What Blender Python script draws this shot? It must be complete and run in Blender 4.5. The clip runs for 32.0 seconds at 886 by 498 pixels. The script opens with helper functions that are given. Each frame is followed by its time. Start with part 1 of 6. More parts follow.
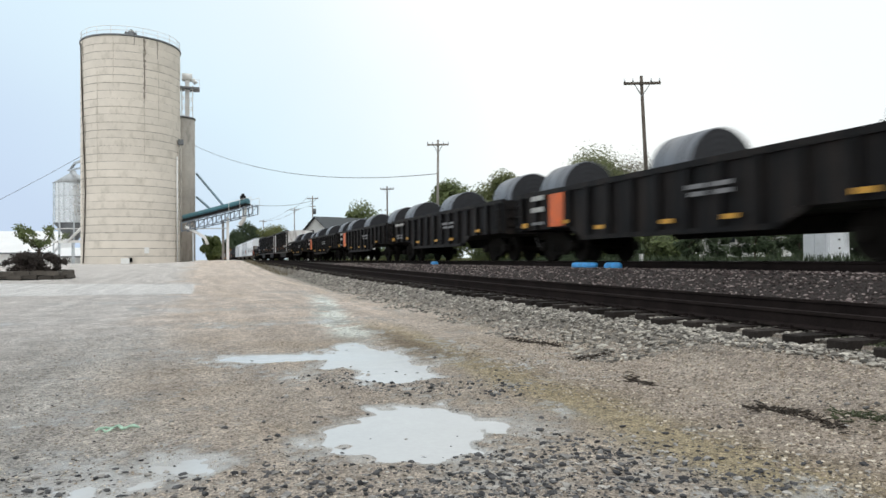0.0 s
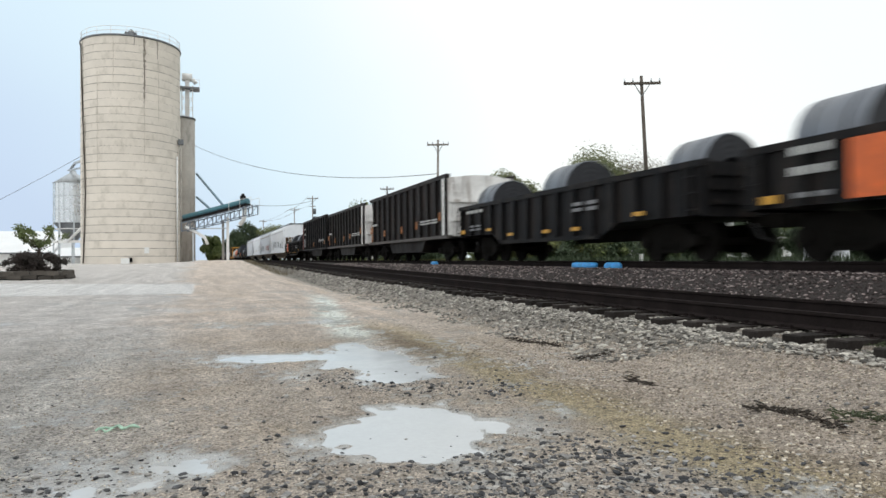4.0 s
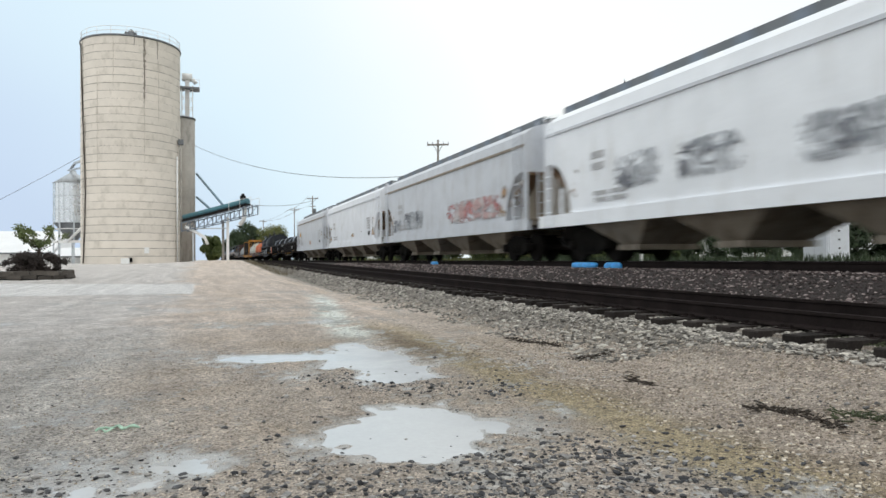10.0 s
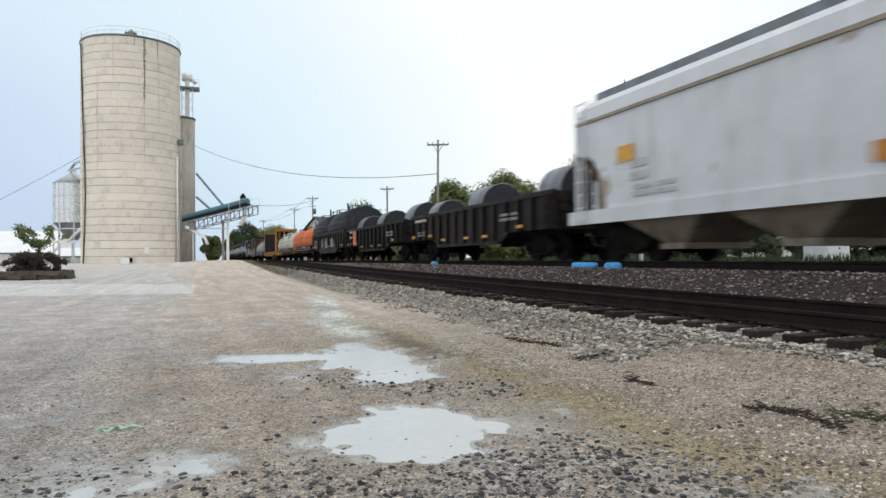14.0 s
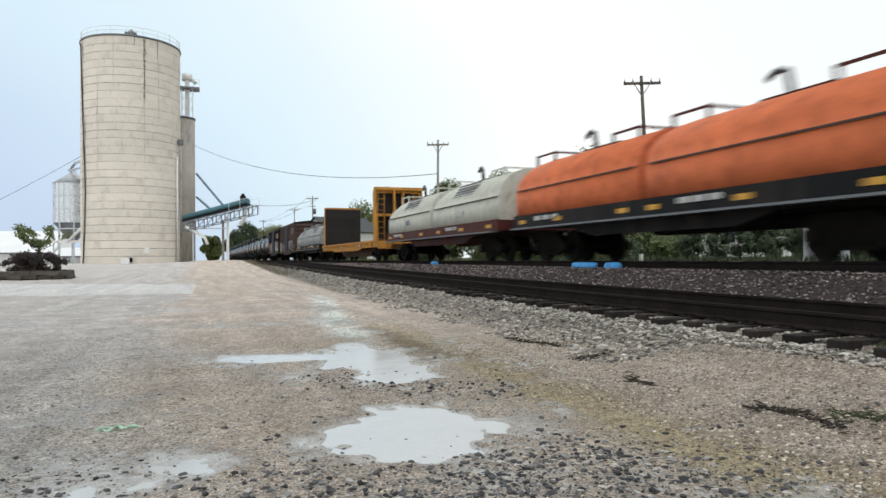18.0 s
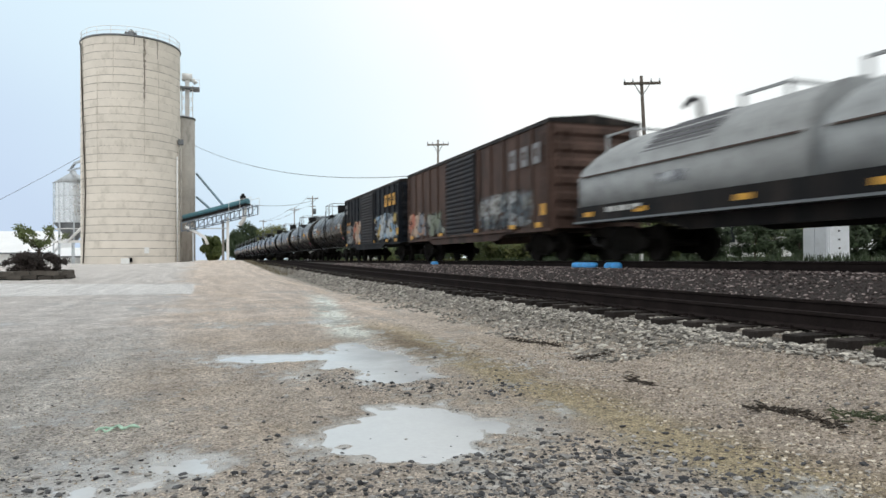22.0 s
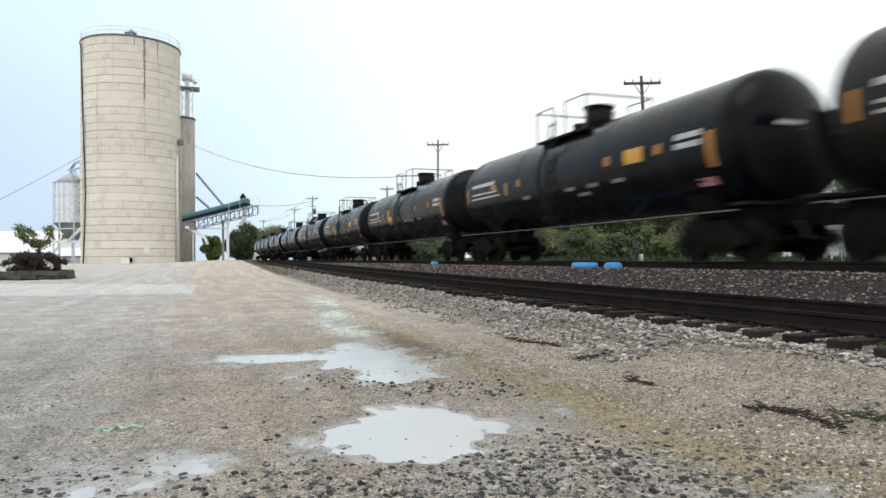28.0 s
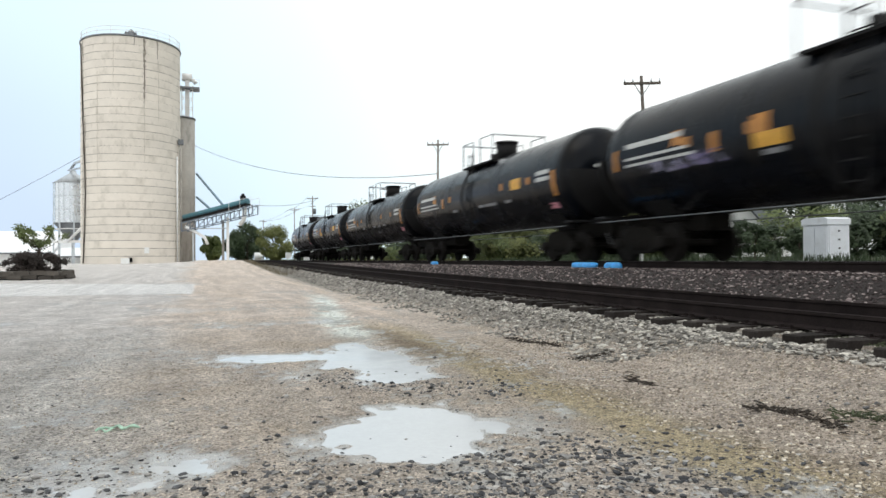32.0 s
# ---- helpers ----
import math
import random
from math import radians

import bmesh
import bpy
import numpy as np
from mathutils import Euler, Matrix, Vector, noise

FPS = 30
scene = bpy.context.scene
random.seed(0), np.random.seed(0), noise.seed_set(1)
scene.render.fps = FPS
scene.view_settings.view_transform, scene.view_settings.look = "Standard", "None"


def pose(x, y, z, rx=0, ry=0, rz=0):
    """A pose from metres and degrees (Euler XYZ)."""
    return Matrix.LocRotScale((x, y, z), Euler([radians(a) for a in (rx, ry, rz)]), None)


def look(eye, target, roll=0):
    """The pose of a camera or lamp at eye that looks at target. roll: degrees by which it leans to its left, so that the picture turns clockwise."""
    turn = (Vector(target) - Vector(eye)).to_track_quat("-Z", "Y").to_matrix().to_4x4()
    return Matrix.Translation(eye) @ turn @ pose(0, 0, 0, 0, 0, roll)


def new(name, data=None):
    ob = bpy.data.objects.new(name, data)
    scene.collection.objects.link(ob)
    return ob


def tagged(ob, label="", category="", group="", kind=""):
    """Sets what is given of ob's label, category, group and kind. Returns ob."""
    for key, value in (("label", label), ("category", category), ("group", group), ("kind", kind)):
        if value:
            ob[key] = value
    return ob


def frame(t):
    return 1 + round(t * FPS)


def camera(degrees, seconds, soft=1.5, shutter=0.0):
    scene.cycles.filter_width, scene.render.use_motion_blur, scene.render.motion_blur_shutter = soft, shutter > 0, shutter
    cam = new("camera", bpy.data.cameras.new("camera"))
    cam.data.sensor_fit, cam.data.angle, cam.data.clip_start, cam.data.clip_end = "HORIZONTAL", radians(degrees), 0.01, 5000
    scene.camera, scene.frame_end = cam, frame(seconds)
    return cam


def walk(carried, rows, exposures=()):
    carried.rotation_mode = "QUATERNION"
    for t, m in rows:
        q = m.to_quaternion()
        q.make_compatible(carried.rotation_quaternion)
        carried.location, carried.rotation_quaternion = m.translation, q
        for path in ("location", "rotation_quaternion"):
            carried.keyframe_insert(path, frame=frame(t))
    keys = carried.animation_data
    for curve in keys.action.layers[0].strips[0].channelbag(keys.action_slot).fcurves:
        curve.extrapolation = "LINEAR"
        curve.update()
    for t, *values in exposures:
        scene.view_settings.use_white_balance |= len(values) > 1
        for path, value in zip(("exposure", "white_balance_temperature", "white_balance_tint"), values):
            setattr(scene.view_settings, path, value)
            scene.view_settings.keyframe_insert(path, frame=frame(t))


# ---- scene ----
# Track runs along +Y, the train comes towards -Y; ground of the yard is z = 0.
cam = camera(65.45, 32.0, soft=1.5, shutter=0.7)
EYE = (0.0, 0.0, 1.15)
AIM = (math.sin(radians(19.29)) * 10, math.cos(radians(19.29)) * 10, 1.15 + math.tan(radians(0.75)) * 10)
walk(cam, [(0.0, look(EYE, AIM, -0.5)), (32.0, look(EYE, AIM, -0.5))], [(0.0, 0.15), (9.0, 0.15), (12.5, 0.1), (20.0, 0.14), (25.0, 0.17), (28.0, 0.28), (32.0, 0.34)])

FAR_X, NEAR_X = 11.36, 6.64      # centre lines of the two tracks
RAIL_Z = 1.02                    # rail top of the main track


def site(x, y):
    """Plan coordinates of the yard survey, turned and drawn out to the railway's axes."""
    return (1.0122 * x + -0.0004 * y, 0.0699 * x + 1.0937 * y)


def spot(x, y, z):
    return (*site(x, y), z)


# ---- world and sun: a bright, thinly overcast sky, bluer towards the north-west
world = bpy.data.worlds.new("world")
scene.world = world
world.use_nodes = True
nt = world.node_tree
nt.nodes.clear()
w_out = nt.nodes.new("ShaderNodeOutputWorld")
w_bg = nt.nodes.new("ShaderNodeBackground")
w_sky = nt.nodes.new("ShaderNodeTexSky")
w_sky.sky_type, w_sky.sun_disc = "NISHITA", False
w_sky.sun_elevation, w_sky.sun_rotation = radians(38), radians(120)
w_sky.air_density, w_sky.dust_density, w_sky.ozone_density = 1.2, 3.0, 2.0
w_co = nt.nodes.new("ShaderNodeTexCoord")
w_noise = nt.nodes.new("ShaderNodeTexNoise")
w_noise.inputs["Scale"].default_value, w_noise.inputs["Detail"].default_value = 1.6, 3.0
w_dot = nt.nodes.new("ShaderNodeVectorMath")
w_dot.operation = "DOT_PRODUCT"
w_dot.inputs[1].default_value = (-0.38, 0.88, -0.30)
w_add = nt.nodes.new("ShaderNodeMath")
w_add.operation = "MULTIPLY_ADD"
w_add.inputs[1].default_value = 0.16
w_ramp = nt.nodes.new("ShaderNodeValToRGB")
w_ramp.color_ramp.elements[0].position, w_ramp.color_ramp.elements[1].position = 0.66, 1.02
w_ramp.color_ramp.elements[0].color = (0.99, 1.02, 1.0, 1)
w_ramp.color_ramp.elements[1].color = (0.56, 0.68, 0.86, 1)
e = w_ramp.color_ramp.elements.new(0.30)
e.color = (0.93, 0.975, 0.975, 1)
e = w_ramp.color_ramp.elements.new(0.52)
e.color = (0.99, 1.02, 1.0, 1)
e = w_ramp.color_ramp.elements.new(0.88)
e.color = (0.71, 0.865, 0.955, 1)
w_scale = nt.nodes.new("ShaderNodeMix")
w_scale.data_type, w_scale.blend_type = "RGBA", "MULTIPLY"
w_scale.inputs["Factor"].default_value = 1.0
w_scale.inputs["B"].default_value = (0.1, 0.1, 0.1, 1)
w_mix = nt.nodes.new("ShaderNodeMix")
w_mix.data_type = "RGBA"
w_mix.inputs["Factor"].default_value = 0.92
nt.links.new(w_co.outputs["Generated"], w_noise.inputs["Vector"])
nt.links.new(w_co.outputs["Generated"], w_dot.inputs[0])
nt.links.new(w_noise.outputs["Fac"], w_add.inputs[0])
nt.links.new(w_dot.outputs["Value"], w_add.inputs[2])
nt.links.new(w_add.outputs["Value"], w_ramp.inputs["Fac"])
nt.links.new(w_sky.outputs["Color"], w_scale.inputs["A"])
nt.links.new(w_scale.outputs["Result"], w_mix.inputs["A"])
nt.links.new(w_ramp.outputs["Color"], w_mix.inputs["B"])
nt.links.new(w_mix.outputs["Result"], w_bg.inputs["Color"])
nt.links.new(w_bg.outputs["Background"], w_out.inputs["Surface"])
w_bg.inputs["Strength"].default_value = 1.0

sun = new("sun", bpy.data.lights.new("sun", "SUN"))
sun.data.energy, sun.data.angle, sun.data.color = 0.62, radians(40), (1.0, 0.96, 0.9)
sun.matrix_world = look((0, 0, 0), (0.14, 0.42, -0.9))


# ---- mesh and material helpers
class Build:
    """Collects vertices and faces of one mesh."""

    def __init__(self):
        self.v, self.f, self.smooth = [], [], set()

    def add(self, verts, faces, smooth=False):
        o = len(self.v)
        self.v.extend(tuple(p) for p in verts)
        for fc in faces:
            if smooth:
                self.smooth.add(len(self.f))
            self.f.append(tuple(i + o for i in fc))
        return self

    def box(self, x0, x1, y0, y1, z0, z1):
        v = [(x, y, z) for x in (x0, x1) for y in (y0, y1) for z in (z0, z1)]
        return self.add(v, [(0, 1, 3, 2), (4, 6, 7, 5), (0, 4, 5, 1), (2, 3, 7, 6), (0, 2, 6, 4), (1, 5, 7, 3)])

    def beam(self, p, q, w, h=None):
        """A square bar from p to q."""
        p, q = Vector(p), Vector(q)
        h = h or w
        d = (q - p).normalized()
        side = d.cross(Vector((0, 0, 1)))
        side = side.normalized() if side.length > 1e-4 else Vector((1, 0, 0))
        up = side.cross(d)
        v = [c + side * a * w / 2 + up * b * h / 2 for c in (p, q) for a, b in ((-1, -1), (1, -1), (1, 1), (-1, 1))]
        return self.add(v, [(0, 3, 2, 1), (4, 5, 6, 7), (0, 1, 5, 4), (1, 2, 6, 5), (2, 3, 7, 6), (3, 0, 4, 7)])

    def tube(self, p, q, r, r2=None, seg=10, caps=True):
        p, q = Vector(p), Vector(q)
        r2 = r if r2 is None else r2
        d = (q - p).normalized()
        a = d.orthogonal().normalized()
        b = d.cross(a)
        v = []
        for c, rr in ((p, r), (q, r2)):
            v += [c + (a * math.cos(k * math.tau / seg) + b * math.sin(k * math.tau / seg)) * rr for k in range(seg)]
        self.add(v, [(k, (k + 1) % seg, seg + (k + 1) % seg, seg + k) for k in range(seg)], True)
        if caps:
            o = len(self.v) - 2 * seg
            self.f.append(tuple(o + k for k in reversed(range(seg))))
            self.f.append(tuple(o + seg + k for k in range(seg)))
        return self

    def path(self, points, r, seg=6):
        pts = [Vector(p) for p in points]
        rows = []
        a = None
        for i, p in enumerate(pts):
            d = (pts[min(i + 1, len(pts) - 1)] - pts[max(i - 1, 0)]).normalized()
            a = d.orthogonal().normalized() if a is None else (a - d * a.dot(d)).normalized()
            b = d.cross(a)
            rows.append([p + (a * math.cos(k * math.tau / seg) + b * math.sin(k * math.tau / seg)) * r for k in range(seg)])
        return self.rings(rows, caps=True)

    def rings(self, rows, closed=True, smooth=True, caps=False):
        """Skin over rows of equally many points."""
        n = len(rows[0])
        v = [p for row in rows for p in row]
        f = []
        for i in range(len(rows) - 1):
            for k in range(n if closed else n - 1):
                a, b = i * n + k, i * n + (k + 1) % n
                f.append((a, b, b + n, a + n))
        self.add(v, f, smooth)
        if caps:
            o = len(self.v) - len(v)
            self.f.append(tuple(o + k for k in reversed(range(n))))
            self.f.append(tuple(o + (len(rows) - 1) * n + k for k in range(n)))
        return self

    def prism(self, outline, axis, a, b):
        """An outline of (u, w) drawn out along an axis: x: (y, z), y: (x, z), z: (x, y)."""
        put = {"x": lambda c, u, w: (c, u, w), "y": lambda c, u, w: (u, c, w), "z": lambda c, u, w: (u, w, c)}[axis]
        n = len(outline)
        v = [put(c, u, w) for c in (a, b) for u, w in outline]
        return self.add(v, [tuple(range(n)), tuple(range(2 * n - 1, n - 1, -1))] + [(k, k + n, (k + 1) % n + n, (k + 1) % n) for k in range(n)])

    def mesh(self, name, material, fix=True):
        me = bpy.data.meshes.new(name)
        me.from_pydata(self.v, [], self.f)
        if self.smooth:
            flags = np.zeros(len(self.f), bool)
            flags[list(self.smooth)] = True
            me.polygons.foreach_set("use_smooth", flags)
        if fix:
            bm = bmesh.new()
            bm.from_mesh(me)
            bmesh.ops.recalc_face_normals(bm, faces=bm.faces)
            bm.to_mesh(me)
            bm.free()
        me.materials.append(material)
        return me


def part(name, build, material, parent=None, label="", at=None):
    """One mesh object, under parent if given; build: a Build or a finished mesh."""
    me = build.mesh(name, material) if isinstance(build, Build) else build
    ob = new(name, me)
    if parent is not None:
        ob.parent = parent
    if at is not None:
        ob.matrix_basis = at if isinstance(at, Matrix) else Matrix.Translation(at)
    if label:
        ob["label"] = label
    return ob


def thing(name, label, category, group="", at=None, kind=""):
    ob = new(name)
    ob.empty_display_size = 0.3
    if at is not None:
        ob.matrix_basis = at if isinstance(at, Matrix) else Matrix.Translation(at)
    return tagged(ob, label, category, group, kind)


MATS = {}


def material(name, color, rough=0.7, metal=0.0, vary=0.25, scale=3.0, fine=40.0, bump=0.2, second=None, amount=0.5, streaks=0.0, per_object=0.0, spec=0.5, dist=0.01):
    """Two scales of variation, an optional second colour in stains or downward streaks, fine relief."""
    if name in MATS:
        return MATS[name]
    m = bpy.data.materials.new(name)
    m.use_nodes = True
    t = m.node_tree
    b = t.nodes["Principled BSDF"]
    b.inputs["Roughness"].default_value, b.inputs["Metallic"].default_value = rough, metal
    b.inputs["Specular IOR Level"].default_value = spec
    co = t.nodes.new("ShaderNodeTexCoord")
    src = co.outputs["Object"]

    def noise_node(s, detail, stretch=None):
        n = t.nodes.new("ShaderNodeTexNoise")
        n.inputs["Scale"].default_value, n.inputs["Detail"].default_value = s, detail
        n.inputs["Roughness"].default_value = 0.65
        if stretch:
            mp = t.nodes.new("ShaderNodeMapping")
            mp.inputs["Scale"].default_value = stretch
            t.links.new(src, mp.inputs["Vector"])
            t.links.new(mp.outputs["Vector"], n.inputs["Vector"])
        else:
            t.links.new(src, n.inputs["Vector"])
        return n.outputs["Fac"]

    def mixed(kind, fac, a, bb):
        n = t.nodes.new("ShaderNodeMix")
        n.data_type, n.blend_type = "RGBA", kind
        for key, val in (("Factor", fac), ("A", a), ("B", bb)):
            if isinstance(val, (tuple, list)):
                n.inputs[key].default_value = (*val, 1)
            elif isinstance(val, (int, float)):
                n.inputs[key].default_value = val
            else:
                t.links.new(val, n.inputs[key])
        return n.outputs["Result"]

    def ramp(fac, lo, hi, c0, c1):
        n = t.nodes.new("ShaderNodeMapRange")
        n.inputs["From Min"].default_value, n.inputs["From Max"].default_value = lo, hi
        n.inputs["To Min"].default_value, n.inputs["To Max"].default_value = c0, c1
        t.links.new(fac, n.inputs["Value"])
        return n.outputs["Result"]

    big, small = noise_node(scale, 4), noise_node(fine, 3)
    base = tuple(color)
    if second is not None:
        st = noise_node(scale * (2.5 if streaks else 1.3), 5, (1, 1, 1 - 0.93 * streaks) if streaks else None)
        col = mixed("MIX", ramp(st, 0.62 - amount * 0.35, 0.8 - amount * 0.2, 0, 1), base, tuple(second))
    else:
        col = mixed("MIX", 0.0, base, base)
    col = mixed("MULTIPLY", 1.0, col, ramp_rgb(t, big, 1 - vary, 1 + vary))
    col = mixed("MULTIPLY", 1.0, col, ramp_rgb(t, small, 1 - vary * 0.6, 1 + vary * 0.6))
    if per_object:
        oi = t.nodes.new("ShaderNodeObjectInfo")
        col = mixed("MULTIPLY", 1.0, col, ramp_rgb(t, oi.outputs["Random"], 1 - per_object, 1 + per_object, 0, 1))
    t.links.new(col, b.inputs["Base Color"])
    t.links.new(ramp(big, 0.3, 0.7, max(rough - 0.12, 0.05), min(rough + 0.12, 1)), b.inputs["Roughness"])
    if bump:
        bp = t.nodes.new("ShaderNodeBump")
        bp.inputs["Strength"].default_value, bp.inputs["Distance"].default_value = bump, dist
        t.links.new(small, bp.inputs["Height"])
        t.links.new(bp.outputs["Normal"], b.inputs["Normal"])
    MATS[name] = m
    return m


def ramp_rgb(t, fac, lo, hi, a=0.3, b=0.7):
    n = t.nodes.new("ShaderNodeMapRange")
    n.inputs["From Min"].default_value, n.inputs["From Max"].default_value = a, b
    n.inputs["To Min"].default_value, n.inputs["To Max"].default_value = lo, hi
    t.links.new(fac, n.inputs["Value"])
    c = t.nodes.new("ShaderNodeCombineColor")
    for k in range(3):
        t.links.new(n.outputs["Result"], c.inputs[k])
    return c.outputs["Color"]


concrete = material("concrete", (0.73, 0.672, 0.6), 0.9, vary=0.07, scale=0.35, fine=9, bump=0.25, second=(0.55, 0.505, 0.44), amount=0.3, streaks=0.6, per_object=0.05)
concrete_dark = material("concrete_dark", (0.40, 0.375, 0.34), 0.9, vary=0.15, scale=0.4, fine=9, second=(0.2, 0.19, 0.17), amount=0.3, streaks=0.8)
stain = material("stain", (0.09, 0.08, 0.07), 0.9, vary=0.3, scale=1.5, fine=12)
rail_steel = material("rail_steel", (0.021, 0.0165, 0.016), 0.9, 0.0, vary=0.35, scale=2, fine=60, spec=0.05)
rail_shine = material("rail_shine", (0.25, 0.24, 0.24), 0.3, 0.9, vary=0.1, scale=2, fine=60, bump=0.05)
tie_wood = material("tie_wood", (0.027, 0.0225, 0.0205), 0.95, vary=0.4, scale=3, fine=45, bump=0.6, second=(0.085, 0.075, 0.067), amount=0.35, per_object=0.4, spec=0.15)
galvanised = material("galvanised", (0.52, 0.55, 0.58), 0.35, 0.8, vary=0.12, scale=1.2, fine=25, bump=0.05)
white_paint = material("white_paint", (0.78, 0.78, 0.77), 0.5, vary=0.06, scale=1, fine=20, bump=0.05)
blue_steel = material("blue_steel", (0.16, 0.24, 0.30), 0.45, 0.3, vary=0.15, scale=1, fine=20, bump=0.05)
grey_steel = material("grey_steel", (0.16, 0.17, 0.18), 0.5, 0.4, vary=0.2, scale=1.5, fine=25, bump=0.1)
dark_steel = material("dark_steel", (0.014, 0.0135, 0.014), 0.65, 0.1, vary=0.3, scale=2, fine=25, bump=0.1, spec=0.12)
pole_wood = material("pole_wood", (0.11, 0.09, 0.075), 0.9, vary=0.3, scale=1.5, fine=30, bump=0.4, second=(0.05, 0.045, 0.04), amount=0.4, streaks=1)
pole_grey = material("pole_grey", (0.26, 0.24, 0.22), 0.9, vary=0.2, scale=1.5, fine=30, bump=0.4)
bark = material("bark", (0.09, 0.07, 0.055), 0.95, vary=0.35, scale=3, fine=25, bump=0.8)


# ---- ground: one sheet with the yard, the two track beds and the land beyond
def step(v, a, b):
    k = min(max((v - a) / (b - a), 0.0), 1.0)
    return k * k * (3 - 2 * k)


def near_rail_z(y):
    """Rail top of the siding, which climbs a little towards the distance."""
    return 0.565 + 0.445 * step(y, 2, 75)


# puddles: centre x, y, half width, half length, turn in degrees, depth; the shallow ones only hold a wet film
PUDDLES = [(1.36, 4.5, 0.46, 0.66, -16, 0.046), (1.68, 4.75, 0.16, 0.34, -10, 0.028), (0.95, 4.55, 0.18, 0.28, 0, 0.03), (2.3, 4.5, 0.42, 0.55, -27, 0.0125), (1.85, 6.75, 0.36, 0.62, -17, 0.04), (1.75, 7.9, 0.5, 0.75, -8, 0.036),
           (0.85, 8.35, 0.75, 0.34, -12, 0.034), (1.9, 9.0, 0.3, 0.5, -11, 0.028), (0.0, 4.12, 0.22, 0.24, 0, 0.0105), (-0.5, 4.1, 0.75, 0.36, 10, 0.0075), (-0.62, 3.85, 0.5, 0.2, 5, 0.0075),
           (1.4, 4.5, 0.85, 1.05, -16, 0.009), (1.5, 7.7, 1.2, 1.3, -12, 0.009), (-0.3, 4.1, 1.1, 0.6, 6, 0.006), (-1.0, 7.6, 0.36, 0.2, 0, 0.006)]
WATER_Z = -0.021


def ground_z(x, y):
    lot = (0.74 + 0.36 * step(x, -8, 3)) * step(y, 24, 97) * (1 - 0.15 * step(abs(x), 40, 120))
    bump = 0.014 * noise.noise((x * 0.5, y * 0.5, 0)) + 0.012 * noise.noise((x * 1.7, y * 1.7, 3)) + 0.009 * noise.noise((x * 6, y * 6, 5))
    rough, dip = 0.010 * noise.noise((x * 15, y * 15, 9)) + 0.009 * noise.noise((x * 34, y * 34, 4)), 0.0
    for cx, cy, a, b, turn, deep in PUDDLES:
        dx, dy = x - cx, y - cy
        if abs(dx) < 4 and abs(dy) < 4:
            c, s = math.cos(radians(turn)), math.sin(radians(turn))
            r = math.hypot((dx * c + dy * s) / a, (-dx * s + dy * c) / b)
            if r < 2.2:
                r *= 1 + 0.26 * noise.noise((x * 2.6, y * 2.6, 12)) + 0.24 * noise.noise((x * 7, y * 5, 14))
                dip += deep * (1 - step(r, 0.45, 1.45))
    bump += rough * (1 - 0.72 * step(dip, 0.0, 0.02)) - dip
    rail = near_rail_z(y)
    bed = rail - 0.225
    toe = 4.25 - 1.35 * (1 - step(y, 3.2, 7.0)) + 0.25 * noise.noise((y * 0.4, 2, 0)) + 0.9 * step(y, 16, 45)
    z = lot + bump
    if x > toe and x < 5.5:
        k = step(x, toe, 5.35)
        z = z * (1 - k) + max(bed - 0.05, z) * k
    elif x >= 5.5 and x < 8.1:
        z = bed
    elif x >= 8.1:
        k = step(x, 8.1, 9.7)
        z = bed * (1 - k) + 0.84 * k
        if x > 12.9:
            k = step(x, 12.9, 15.5)
            z = 0.84 * (1 - k) + (0.93 + 0.1 * step(x, 15, 40)) * k
    if 3 < x < 9.7:
        z += 0.012 * noise.noise((x * 9, y * 9, 1))
    return z


def graded(spans):
    out = []
    for a, b, d in spans:
        n = max(1, round((b - a) / d))
        out += [a + (b - a) * k / n for k in range(n)]
    return out + [spans[-1][1]]


GX = graded([(-2500, -400, 420), (-400, -60, 34), (-60, -10, 2.5), (-10, -2, 0.4), (-2, 5.6, 0.03), (5.6, 10, 0.15), (10, 16, 0.4), (16, 60, 4), (60, 400, 34), (400, 2500, 420)])
GY = graded([(-2500, -200, 460), (-200, -10, 19), (-10, 1.5, 0.6), (1.5, 9.5, 0.032), (9.5, 14, 0.1), (14, 30, 0.35), (30, 110, 2), (110, 400, 29), (400, 4000, 450)])
gv = [(x, y, ground_z(x, y)) for y in GY for x in GX]
nx = len(GX)
gf = [(j * nx + i, j * nx + i + 1, (j + 1) * nx + i + 1, (j + 1) * nx + i) for j in range(len(GY) - 1) for i in range(nx - 1)]


